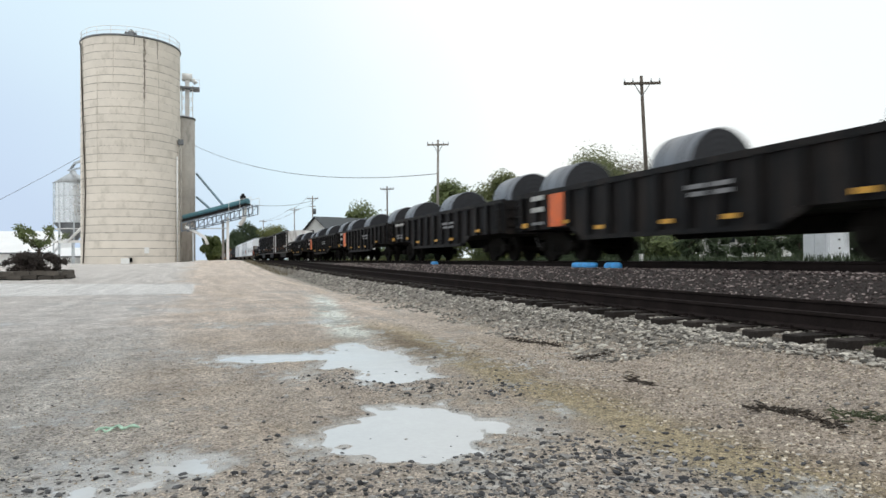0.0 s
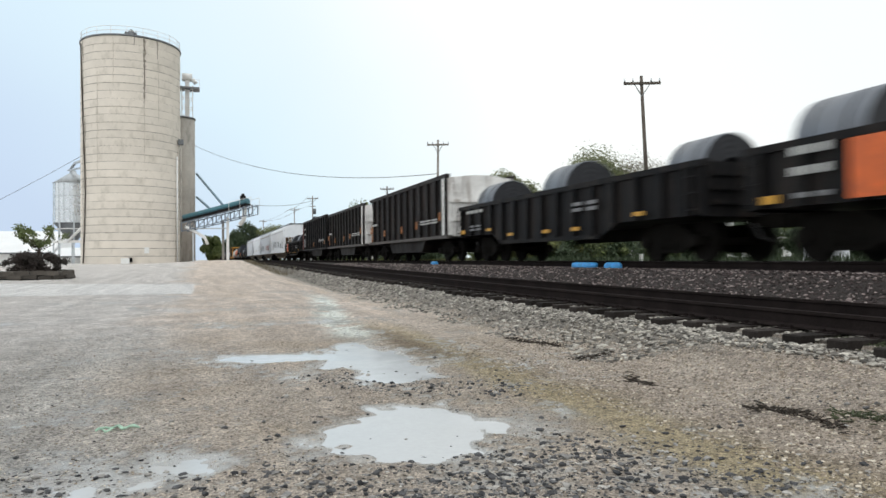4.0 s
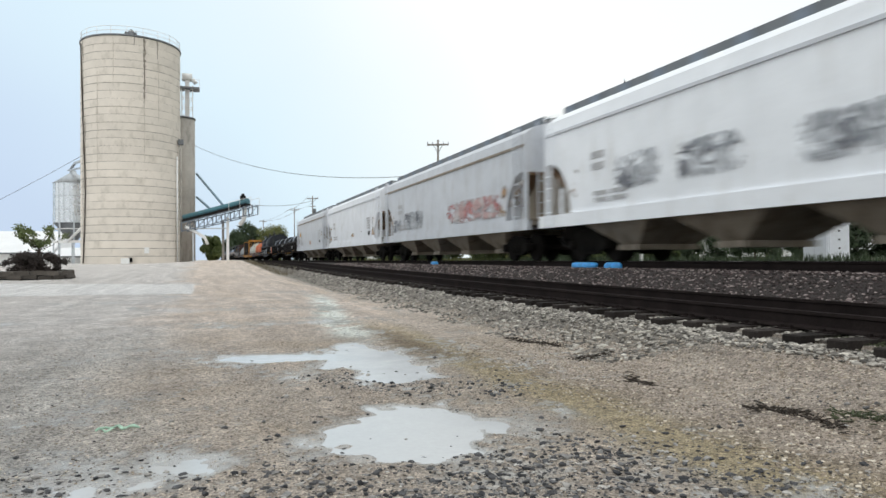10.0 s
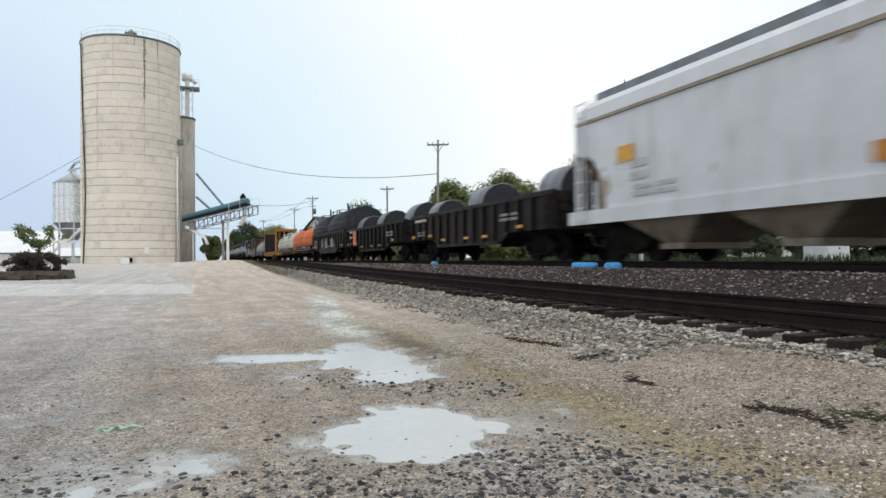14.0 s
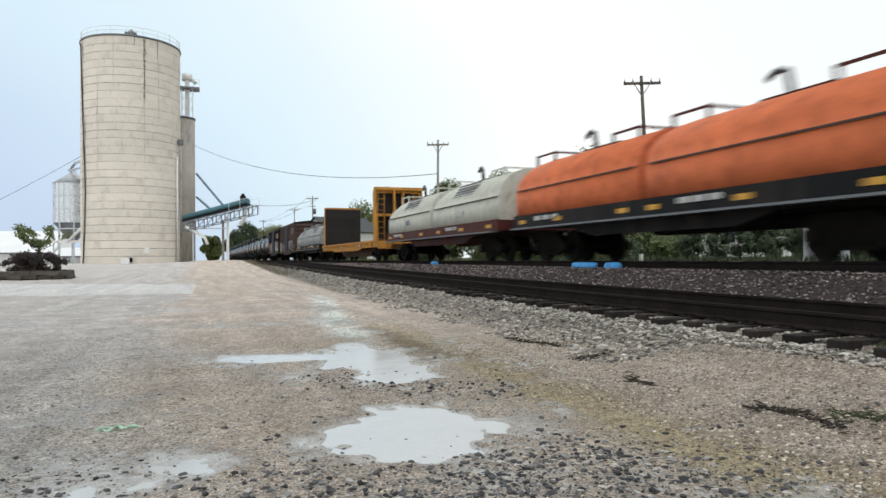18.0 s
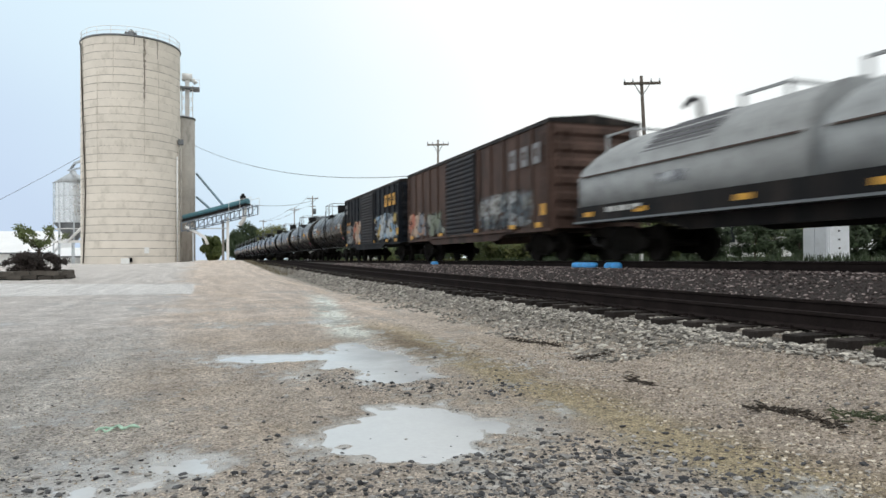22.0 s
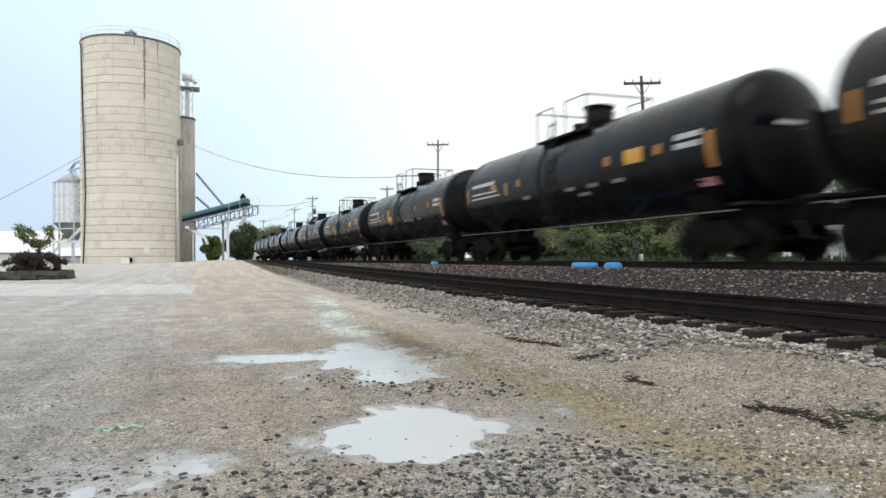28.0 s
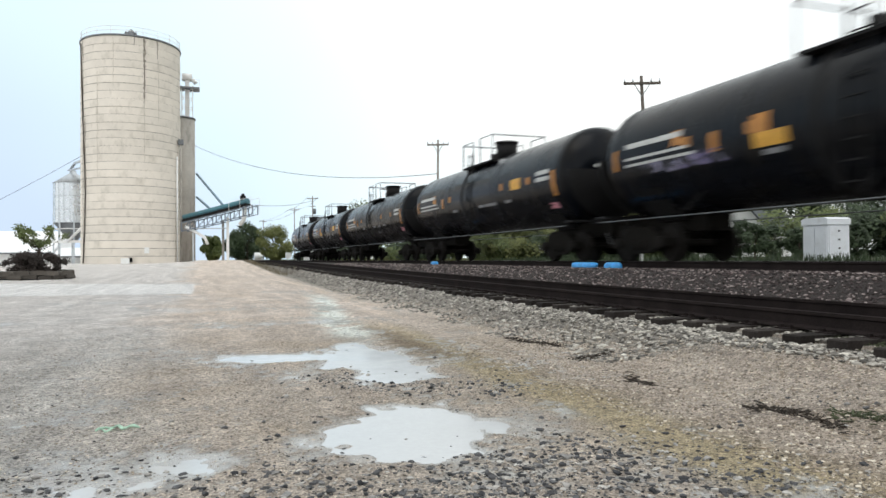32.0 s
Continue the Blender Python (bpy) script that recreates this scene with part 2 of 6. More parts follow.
def ground_material():
    m = bpy.data.materials.new("gravel_ground")
    m.use_nodes = True
    t = m.node_tree
    N, L = t.nodes, t.links
    b = N["Principled BSDF"]
    co = N.new("ShaderNodeTexCoord").outputs["Object"]
    sep = N.new("ShaderNodeSeparateXYZ")
    L.new(co, sep.inputs[0])

    def nz(scale, detail=4, rough=0.6, stretch=None):
        n = N.new("ShaderNodeTexNoise")
        n.inputs["Scale"].default_value, n.inputs["Detail"].default_value, n.inputs["Roughness"].default_value = scale, detail, rough
        if stretch:
            mp = N.new("ShaderNodeMapping")
            mp.inputs["Scale"].default_value = stretch
            L.new(co, mp.inputs["Vector"])
            L.new(mp.outputs["Vector"], n.inputs["Vector"])
        else:
            L.new(co, n.inputs["Vector"])
        return n.outputs["Fac"]

    def mr(v, a, bb, c=0.0, d=1.0):
        n = N.new("ShaderNodeMapRange")
        n.interpolation_type = "SMOOTHSTEP"
        for k, val in zip(("From Min", "From Max", "To Min", "To Max"), (a, bb, c, d)):
            n.inputs[k].default_value = val
        L.new(v, n.inputs["Value"])
        return n.outputs["Result"]

    def ma(op, a, bb):
        n = N.new("ShaderNodeMath")
        n.operation = op
        for k, val in enumerate((a, bb)):
            if isinstance(val, (int, float)):
                n.inputs[k].default_value = val
            else:
                L.new(val, n.inputs[k])
        return n.outputs[0]

    def mx(fac, a, bb, kind="MIX"):
        n = N.new("ShaderNodeMix")
        n.data_type, n.blend_type = "RGBA", kind
        for key, val in (("Factor", fac), ("A", a), ("B", bb)):
            if isinstance(val, tuple):
                n.inputs[key].default_value = (*val, 1)
            elif isinstance(val, (int, float)):
                n.inputs[key].default_value = val
            else:
                L.new(val, n.inputs[key])
        return n.outputs["Result"]

    def vor(scale):
        n = N.new("ShaderNodeTexVoronoi")
        n.inputs["Scale"].default_value = scale
        L.new(co, n.inputs["Vector"])
        return n

    X, Y, Z = sep.outputs
    wide, mid = nz(0.25, 3), nz(1.3, 5)
    tan = mx(mr(mid, 0.3, 0.7), (0.415, 0.352, 0.297), (0.56, 0.49, 0.425))
    tan = mx(mr(nz(0.6, 4), 0.45, 0.7), tan, (0.45, 0.375, 0.30))
    grey = mx(mr(mid, 0.3, 0.7), (0.4, 0.375, 0.35), (0.53, 0.505, 0.475))
    # worn hard standing on the yard's west side, tan crushed stone towards the siding
    edge = ma("ADD", X, ma("MULTIPLY", ma("SUBTRACT", wide, 0.5), 5.0))
    edge = ma("SUBTRACT", edge, mr(Y, 4, 26, -0.9, -1.2))
    far_road = mr(edge, -0.6, 1.2)
    col = mx(far_road, grey, tan)
    # concrete apron of the street
    ap = ma("MULTIPLY", mr(ma("ADD", Y, ma("MULTIPLY", X, 0.22)), 25.0, 25.25), mr(ma("ADD", X, ma("MULTIPLY", mid, 0.25)), -0.25, -0.1, 1, 0))
    ap = ma("MULTIPLY", ap, mr(ma("ADD", Y, ma("MULTIPLY", X, 0.62)), 33.3, 33.7, 1, 0))
    col = mx(ap, col, (0.56, 0.55, 0.53))
    # damp silt along the swale
    sw = ma("ABSOLUTE", ma("SUBTRACT", ma("ADD", X, ma("MULTIPLY", ma("SUBTRACT", mid, 0.5), 0.5)), 2.84), 0.0)
    sw = ma("MULTIPLY", mr(sw, 0.1, 0.55, 1, 0), mr(Y, 9, 14, 1, 0))
    col = mx(ma("MULTIPLY", sw, 0.78), col, (0.37, 0.3, 0.17))
    # dark wet soil where the swale leaves the upper puddle
    so = ma("ABSOLUTE", ma("SUBTRACT", ma("ADD", X, ma("MULTIPLY", ma("SUBTRACT", nz(2.5, 5), 0.5), 0.9)), 2.62), 0.0)
    so = ma("MULTIPLY", mr(so, 0.08, 0.4, 1, 0), ma("MULTIPLY", mr(Y, 7.0, 8.0), mr(Y, 10, 12, 1, 0)))
    col = mx(ma("MULTIPLY", so, 0.7), col, (0.17, 0.125, 0.085))
    # pale silt left by the run-off
    si = ma("SUBTRACT", ma("ADD", X, ma("MULTIPLY", ma("SUBTRACT", nz(1.8, 4), 0.5), 0.9)), mr(Y, 9, 24, 2.15, 3.45))
    si = ma("MULTIPLY", mr(ma("ABSOLUTE", si, 0.0), 0.1, 0.5, 1, 0), ma("MULTIPLY", mr(Y, 9, 10.5), mr(Y, 19, 25, 1, 0)))
    si = ma("MULTIPLY", si, mr(nz(1.1, 5), 0.36, 0.5))
    col = mx(ma("MULTIPLY", si, 0.92), col, mx(mr(nz(0.9, 3), 0.48, 0.62), (0.68, 0.71, 0.66), (0.4, 0.425, 0.39)))
    # faint wheel tracks along the yard
    col = mx(1.0, col, ramp_rgb(t, nz(2.4, 3, 0.5, (1.0, 0.09, 1.0)), 0.86, 1.14), "MULTIPLY")
    # slightly darker, browner tone on the slope below the siding
    slope = ma("MULTIPLY", mr(X, 2.7, 3.6), mr(Y, 6, 9, 1, 0))
    col = mx(slope, col, mx(1.0, col, (0.87, 0.85, 0.84), "MULTIPLY"))
    # colour lifted further up the yard, offsetting the bump's shading at grazing angles
    far_lift = ma("MULTIPLY", mr(Y, 7.5, 14), mr(X, 4.0, 5.0, 1, 0))
    col = mx(far_lift, col, mx(1.0, col, (1.32, 1.32, 1.35), "MULTIPLY"))
    # track beds
    bal = ma("MULTIPLY", mr(ma("ADD", X, ma("MULTIPLY", ma("SUBTRACT", mid, 0.5), 1.2)), 4.3, 4.9), mr(X, 14, 15, 1, 0))
    bal = ma("MULTIPLY", bal, mr(ma("ADD", Y, ma("MULTIPLY", wide, 2.0)), 5.0, 7.5))
    bal = ma("MAXIMUM", bal, ma("MULTIPLY", mr(X, 5.3, 5.7), mr(X, 14, 15, 1, 0)))
    col = mx(bal, col, mx(mr(mid, 0.35, 0.65), (0.2, 0.182, 0.16), (0.28, 0.255, 0.225)))
    mainbed = ma("MULTIPLY", mr(X, 7.6, 8.2), mr(X, 14, 15, 1, 0))
    col = mx(mainbed, col, (0.05, 0.04, 0.038))
    # grass beyond the tracks
    gr = ma("MULTIPLY", mr(ma("ADD", X, mid), 13.6, 15), 1.0)
    col = mx(gr, col, mx(mr(nz(3, 5), 0.35, 0.65), (0.03, 0.045, 0.014), (0.08, 0.08, 0.035)))
    # single stones
    v1, v2 = vor(75), vor(28)
    stone = N.new("ShaderNodeSeparateColor")
    L.new(v1.outputs["Color"], stone.inputs[0])
    col = mx(0.75, col, mx(1.0, col, ramp_rgb(t, stone.outputs[0], 0.38, 1.7, 0, 1), "MULTIPLY"))
    stone2 = N.new("ShaderNodeSeparateColor")
    L.new(v2.outputs["Color"], stone2.inputs[0])
    dark = ma("MULTIPLY", mr(stone2.outputs[1], 0.8, 0.86), mr(v2.outputs["Distance"], 0.28, 0.4, 1, 0))
    col = mx(ma("MULTIPLY", dark, 0.7), col, (0.09, 0.085, 0.08))
    col = mx(1.0, col, ramp_rgb(t, nz(9, 5, 0.7), 0.7, 1.3), "MULTIPLY")
    # wet margin of the puddles: a band of pale silt, then a damp fringe
    near = mr(Y, 26, 30, 1, 0)
    zz = ma("ADD", Z, ma("MULTIPLY", ma("SUBTRACT", nz(7, 5), 0.5), 0.022))
    damp = ma("MULTIPLY", mr(zz, -0.015, -0.001, 1, 0), near)
    wet = ma("MULTIPLY", mr(zz, -0.018, -0.005, 1, 0), near)
    silt = ma("MULTIPLY", wet, mr(nz(1.6, 4), 0.4, 0.58, 0.25, 1))
    col = mx(ma("MULTIPLY", damp, 0.55), col, mx(mr(X, 0.2, 1.2), (0.31, 0.32, 0.335), (0.23, 0.225, 0.215)))
    col = mx(ma("MULTIPLY", silt, 0.85), col, (0.46, 0.465, 0.46))
    L.new(col, b.inputs["Base Color"])
    L.new(ma("SUBTRACT", mr(damp, 0, 1, 0.93, 0.62), ma("MULTIPLY", wet, 0.36)), b.inputs["Roughness"])
    h = ma("ADD", ma("MULTIPLY", v1.outputs["Distance"], -0.6), ma("MULTIPLY", v2.outputs["Distance"], -0.5))
    h = ma("MULTIPLY", ma("ADD", h, nz(120, 2)), mr(wet, 0, 1, 1.0, 0.3))
    bp = N.new("ShaderNodeBump")
    bp.inputs["Strength"].default_value, bp.inputs["Distance"].default_value = 1.0, 0.03
    L.new(h, bp.inputs["Height"])
    L.new(bp.outputs["Normal"], b.inputs["Normal"])
    return m


g_me = bpy.data.meshes.new("ground")
g_me.from_pydata(gv, [], gf)
g_me.polygons.foreach_set("use_smooth", np.ones(len(gf), bool))
g_me.materials.append(ground_material())
GROUND = tagged(new("ground", g_me), "tan and grey crushed-stone yard with ballast beds and grass", "ground", kind="structure")

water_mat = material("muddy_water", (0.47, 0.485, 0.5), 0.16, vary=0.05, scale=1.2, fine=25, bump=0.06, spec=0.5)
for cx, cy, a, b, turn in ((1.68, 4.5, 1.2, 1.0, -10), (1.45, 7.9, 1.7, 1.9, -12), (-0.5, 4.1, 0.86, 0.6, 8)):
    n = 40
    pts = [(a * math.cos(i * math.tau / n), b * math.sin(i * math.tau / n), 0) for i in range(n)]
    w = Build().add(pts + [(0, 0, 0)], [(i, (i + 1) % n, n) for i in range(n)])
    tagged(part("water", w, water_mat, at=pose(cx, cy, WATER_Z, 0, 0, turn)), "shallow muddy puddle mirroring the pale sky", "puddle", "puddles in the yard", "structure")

# ---- tracks
def rail_profile(s=1.0):
    h = 0.18
    return [(-0.07, 0), (0.07, 0), (0.07, 0.018), (0.012, 0.04), (0.012, 0.135), (0.036, 0.15), (0.036, h), (-0.036, h), (-0.036, 0.15), (-0.012, 0.135), (-0.012, 0.04), (-0.07, 0.018)]


TRACK_Y = graded([(-60, 0, 20), (0, 80, 4), (80, 300, 40), (300, 900, 200)])
for name, cx, height, label in (("siding_track", NEAR_X, near_rail_z, "dark rusty siding track on weathered sleepers"), ("main_track", FAR_X, lambda y: RAIL_Z, "main line track in dark ballast")):
    track = thing(name, label, "railway track", kind="structure")
    for side in (-0.755, 0.755):
        rows = [[(cx + side + u, y, height(y) - 0.18 + w) for u, w in rail_profile()] for y in TRACK_Y]
        part("rail", Build().rings(rows, smooth=False, caps=True), rail_steel, track)
        top = [[(cx + side + u, y, height(y) + w) for u, w in ((-0.033, 0.0), (0.033, 0.0), (0.03, 0.003), (-0.03, 0.003))] for y in TRACK_Y]
        part("rail_head", Build().rings(top, smooth=False), rail_shine if name == "main_track" else rail_steel, track, "polished running surface" if name == "main_track" else "")
    tb = Build()
    tb.prism([(-1.3, -0.17), (1.3, -0.17), (1.3, -0.012), (1.285, 0), (-1.285, 0), (-1.3, -0.012)], "y", -0.11, 0.11)
    tie_me = tb.mesh("tie", tie_wood)
    pl = Build().box(-0.17, 0.17, -0.09, 0.09, 0, 0.014)
    for sx in (-0.1, 0.1):
        for sy in (-0.06, 0.06):
            pl.box(sx - 0.02, sx + 0.02, sy - 0.015, sy + 0.015, 0.014, 0.045)
    plate_me = pl.mesh("tie_plate", rail_steel)
    rng = random.Random(4)
    y, k = -2.0, 0
    while k < (190 if name == "siding_track" else 90):
        z = height(y) - 0.18 - 0.006
        tie = part("tie", tie_me, None, track, at=pose(cx + rng.uniform(-0.09, 0.09), y + rng.uniform(-0.03, 0.03), z - (0 if name == "siding_track" else 0.02), 0, rng.uniform(-0.4, 0.4), rng.uniform(-2, 2)))
        if y < 16 and name == "siding_track":
            for side in (-0.755, 0.755):
                part("tie_plate", plate_me, None, track, at=(cx + side, y, z - 0.004))
        y += 0.51
        k += 1


def stone_shapes(rng, n=14):
    """Broken, flattish stones: a ball cut by a few random planes and drawn out."""
    shapes = []
    for _ in range(n):
        bm = bmesh.new()
        bmesh.ops.create_icosphere(bm, subdivisions=1, radius=1)
        cuts = [(Vector((rng.uniform(-1, 1), rng.uniform(-1, 1), rng.uniform(-1, 1))).normalized(), rng.uniform(0.35, 0.75)) for _ in range(6)]
        sx, sy, sz = rng.uniform(0.9, 1.45), rng.uniform(0.6, 1.0), rng.uniform(0.4, 0.75)
        for v in bm.verts:
            for nrm, far in cuts:
                over = v.co.dot(nrm) - far
                if over > 0:
                    v.co -= nrm * over
            v.co = Vector((v.co.x * sx, v.co.y * sy, v.co.z * sz)) * rng.uniform(0.9, 1.12)
        shapes.append(([tuple(v.co) for v in bm.verts], [tuple(v.index for v in f.verts) for f in bm.faces]))
        bm.free()
    return shapes


def scatter(name, label, spots, mat, seed, single_mat=None, stretch=(0, 0, 0)):
    """Loose stones joined into one object: spots are (x, y, z, radius); the large ones on a stretch of y lie singly."""
    rng = random.Random(seed)
    shapes = stone_shapes(rng)
    b, singles = Build(), []
    if single_mat:
        for v, f in shapes:
            singles.append(Build().add(v, f).mesh("stone", single_mat, fix=False))
    laid = 0
    for x, y, z, r in spots:
        pick = rng.randrange(len(shapes))
        v, f = shapes[pick]
        a = rng.uniform(0, math.tau)
        if singles and laid < 300 and stretch[0] < y < stretch[1] and r > stretch[2]:
            laid += 1
            part("stone", singles[pick], None, GROUND, at=Matrix.Translation((x, y, z)) @ Matrix.Rotation(a, 4, "Z") @ Matrix.Scale(r, 4))
            continue
        c, s, q = math.cos(a) * r, math.sin(a) * r, r * rng.uniform(0.7, 1.1)
        b.add([(x + p[0] * c - p[1] * s, y + p[0] * s + p[1] * c, z + p[2] * q) for p in v], f)
    me = b.mesh(name, mat, fix=False)
    return tagged(new(name, me), label, "gravel", kind="stuff")


def island_stone(name, dark, light, tint, single=False):
    m = bpy.data.materials.new(name)
    m.use_nodes = True
    t = m.node_tree
    b = t.nodes["Principled BSDF"]
    b.inputs["Roughness"].default_value = 0.85
    geo = t.nodes.new("ShaderNodeNewGeometry")
    rp = t.nodes.new("ShaderNodeValToRGB")
    rp.color_ramp.elements[0].color, rp.color_ramp.elements[1].color = (*dark, 1), (*light, 1)
    rp.color_ramp.elements[1].position = 0.93
    e = rp.color_ramp.elements.new(0.55)
    e.color = (*tint, 1)
    t.links.new(t.nodes.new("ShaderNodeObjectInfo").outputs["Random"] if single else geo.outputs["Random Per Island"], rp.inputs["Fac"])
    n = t.nodes.new("ShaderNodeTexNoise")
    n.inputs["Scale"].default_value = 60
    mx = t.nodes.new("ShaderNodeMix")
    mx.data_type, mx.blend_type = "RGBA", "MULTIPLY"
    mx.inputs["Factor"].default_value = 1
    t.links.new(rp.outputs["Color"], mx.inputs["A"])
    t.links.new(ramp_rgb(t, n.outputs["Fac"], 0.7, 1.3), mx.inputs["B"])
    t.links.new(mx.outputs["Result"], b.inputs["Base Color"])
    return m


grey_stone = island_stone("grey_stone", (0.06, 0.056, 0.05), (0.5, 0.47, 0.42), (0.255, 0.235, 0.21))
grey_single = island_stone("grey_single", (0.06, 0.056, 0.05), (0.5, 0.47, 0.42), (0.255, 0.235, 0.21), True)
plum_stone = island_stone("plum_stone", (0.016, 0.012, 0.012), (0.36, 0.3, 0.285), (0.09, 0.066, 0.064))
dark_stone = island_stone("dark_stone", (0.012, 0.013, 0.016), (0.42, 0.4, 0.375), (0.095, 0.095, 0.1))
dark_single = island_stone("dark_single", (0.012, 0.013, 0.016), (0.42, 0.4, 0.375), (0.095, 0.095, 0.1), True)
tan_stone = island_stone("tan_stone", (0.1, 0.082, 0.064), (0.66, 0.59, 0.5), (0.33, 0.27, 0.205))

rng = random.Random(11)
spots = []
while len(spots) < 17000:
    y = 4.9 + 44 * rng.random() ** 2.1
    x = rng.uniform(3.9, 8.2)
    lo = 4.25 + 0.5 * noise.noise((y * 0.8, 7, 0)) + (0.9 * step(y, 16, 45)) + 0.9 * (1 - step(y, 5.2, 6.6))
    if x > lo:
        spots.append((x, y, ground_z(x, y) + 0.004, rng.uniform(0.018, 0.042) * (1 + y / 40)))
for _ in range(2600):
    y, x = rng.uniform(2.5, 12), rng.uniform(4.95, 5.5)
    spots.append((x, y, ground_z(x, y) + 0.012, rng.uniform(0.018, 0.042)))
scatter("ballast", "grey angular ballast stones on the siding's shoulder", spots, grey_stone, 1, grey_single, (4.9, 8.5, 0.03))
spots = []
while len(spots) < 20000:
    y = 4.0 + 46 * rng.random() ** 1.8
    x = rng.uniform(7.5, 10.35)
    spots.append((x, y, ground_z(x, y) + 0.008, rng.uniform(0.014, 0.036) * (1 + y / 50)))
scatter("ballast", "dark plum-grey ballast stones between the tracks", spots, plum_stone, 2)
spots = []
# heaps of dark loose stone round the puddles: centre, spread, count
for cx, cy, sx, sy, n in ((1.15, 6.65, 0.2, 0.16, 90), (1.5, 6.2, 0.25, 0.3, 110), (2.1, 5.75, 0.3, 0.25, 150), (2.5, 5.5, 0.22, 0.25, 110), (1.55, 3.35, 0.42, 0.24, 520), (1.15, 3.0, 0.8, 0.2, 420), (0.55, 3.55, 0.35, 0.2, 200), (0.5, 3.95, 0.15, 0.12, 50), (-0.55, 3.75, 0.5, 0.2, 190), (-0.9, 4.2, 0.4, 0.2, 90),
                          (0.75, 5.0, 0.9, 0.7, 60), (1.95, 3.6, 0.3, 0.3, 150), (2.1, 2.75, 0.5, 0.25, 260), (0.8, 7.0, 1.4, 1.6, 70), (4.3, 3.3, 0.3, 0.3, 60), (1.3, 4.5, 0.45, 0.6, 26), (2.4, 2.6, 0.5, 0.25, 200), (1.0, 3.0, 1.1, 0.25, 760), (2.3, 3.5, 0.35, 0.3, 220), (1.95, 6.1, 0.5, 0.4, 110), (-0.4, 5.6, 0.9, 1.2, 40), (3.2, 4.6, 0.8, 1.2, 40)):
    for _ in range(int(n * 1.5)):
        x, y = rng.gauss(cx, sx), rng.gauss(cy, sy)
        gz = ground_z(x, y)
        if gz < WATER_Z and rng.random() > 0.32:
            continue
        r = 0.005 + 0.006 * rng.random() + 0.024 * rng.random() ** 5
        spots.append((x, y, max(gz, WATER_Z - 0.004) + 0.12 * r, r))
scatter("loose_stones", "dark loose stones strewn on the wet yard", spots, dark_stone, 3, dark_single, (2.6, 7.0, 0.0125))
spots = []
while len(spots) < 26000:
    y = 2.0 + 12 * rng.random() ** 1.7
    x = rng.uniform(-1.6 - 0.05 * y, 5.2)
    z = ground_z(x, y)
    if z > WATER_Z + 0.002:
        spots.append((x, y, z, rng.choice((0.004, 0.005, 0.006, 0.007, 0.009, 0.012))))
while len(spots) < 36000:
    y = 2.2 + 6.5 * rng.random() ** 1.3
    x = rng.uniform(2.9, 5.6)
    spots.append((x, y, ground_z(x, y), rng.uniform(0.007, 0.019)))
scatter("loose_stones", "small tan pebbles of the yard", spots, tan_stone, 5)


# ---- grain silos
def circle(cx, cy, r, z, n=48):
    return [(cx + r * math.cos(k * math.tau / n), cy + r * math.sin(k * math.tau / n), z) for k in range(n)]


SILO = site(-9.0, 96.4)
SILO_R, SILO_Z0, SILO_Z1 = 6.35, 0.7, 30.6
silo = thing("concrete_silo", "tall cream concrete grain silo with pour rings and dark stains", "silo", at=(*SILO, 0))
RINGS = 29
rh = (SILO_Z1 - SILO_Z0) / RINGS
ring_b = Build()
ring_b.rings([circle(0, 0, r, z, 72) for r, z in ((SILO_R - 0.02, 0.0), (SILO_R, 0.012), (SILO_R, 0.05), (SILO_R, rh - 0.05), (SILO_R, rh - 0.012), (SILO_R - 0.02, rh))], caps=True)
ring_me = ring_b.mesh("concrete_ring", concrete)
rng = random.Random(3)
for k in range(RINGS):
    part("concrete_ring", ring_me, None, silo, at=pose(rng.uniform(-0.02, 0.02), rng.uniform(-0.02, 0.02), SILO_Z0 + k * rh, 0, 0, rng.uniform(0, 360)))
joint_mat = material("joint_dirt", (0.25, 0.225, 0.19), 0.95, vary=0.3, scale=1.2, fine=8, second=(0.6, 0.555, 0.49), amount=0.5)
joint_me = Build().rings([circle(0, 0, SILO_R + 0.004, z, 72) for z in (-0.04, 0.04)]).mesh("joint", joint_mat)
for k in range(1, RINGS):
    part("joint", joint_me, None, silo, at=pose(0, 0, SILO_Z0 + k * rh, 0, 0, rng.uniform(0, 360)))
part("roof", Build().rings([circle(0, 0, SILO_R + 0.12, SILO_Z1, 72), circle(0, 0, SILO_R + 0.12, SILO_Z1 + 0.22, 72), circle(0, 0, 0.3, SILO_Z1 + 0.6, 72)], caps=True), grey_steel, silo, "dark steel roof edge")
for z in (0.75, 1.3):
    pts = circle(0, 0, SILO_R - 0.05, SILO_Z1 + z, 40)
    part("guard_rail", Build().path(pts + pts[:1], 0.035, 5), white_paint, silo)
for x, y, _ in circle(0, 0, SILO_R - 0.05, 0, 20):
    part("guard_post", Build().tube((x, y, SILO_Z1 + 0.2), (x, y, SILO_Z1 + 1.3), 0.035, seg=6), white_paint, silo)
hd = Build().tube((0.2, -2.6, SILO_Z1 + 0.2), (0.2, -2.6, SILO_Z1 + 1.8), 0.35).beam((-0.6, -2.6, SILO_Z1 + 1.5), (0.9, -2.6, SILO_Z1 + 1.5), 0.3).tube((0.2, -2.6, SILO_Z1 + 1.8), (0.2, -2.6, SILO_Z1 + 2.0), 0.2)
part("fill_head", hd, grey_steel, silo)


def on_silo(deg, z, out=0.0):
    """A point on the silo's skin; the angle counts from the side that faces the yard."""
    a = math.atan2(-SILO[1], -SILO[0]) - radians(deg)
    return (math.cos(a) * (SILO_R + out), math.sin(a) * (SILO_R + out), z)


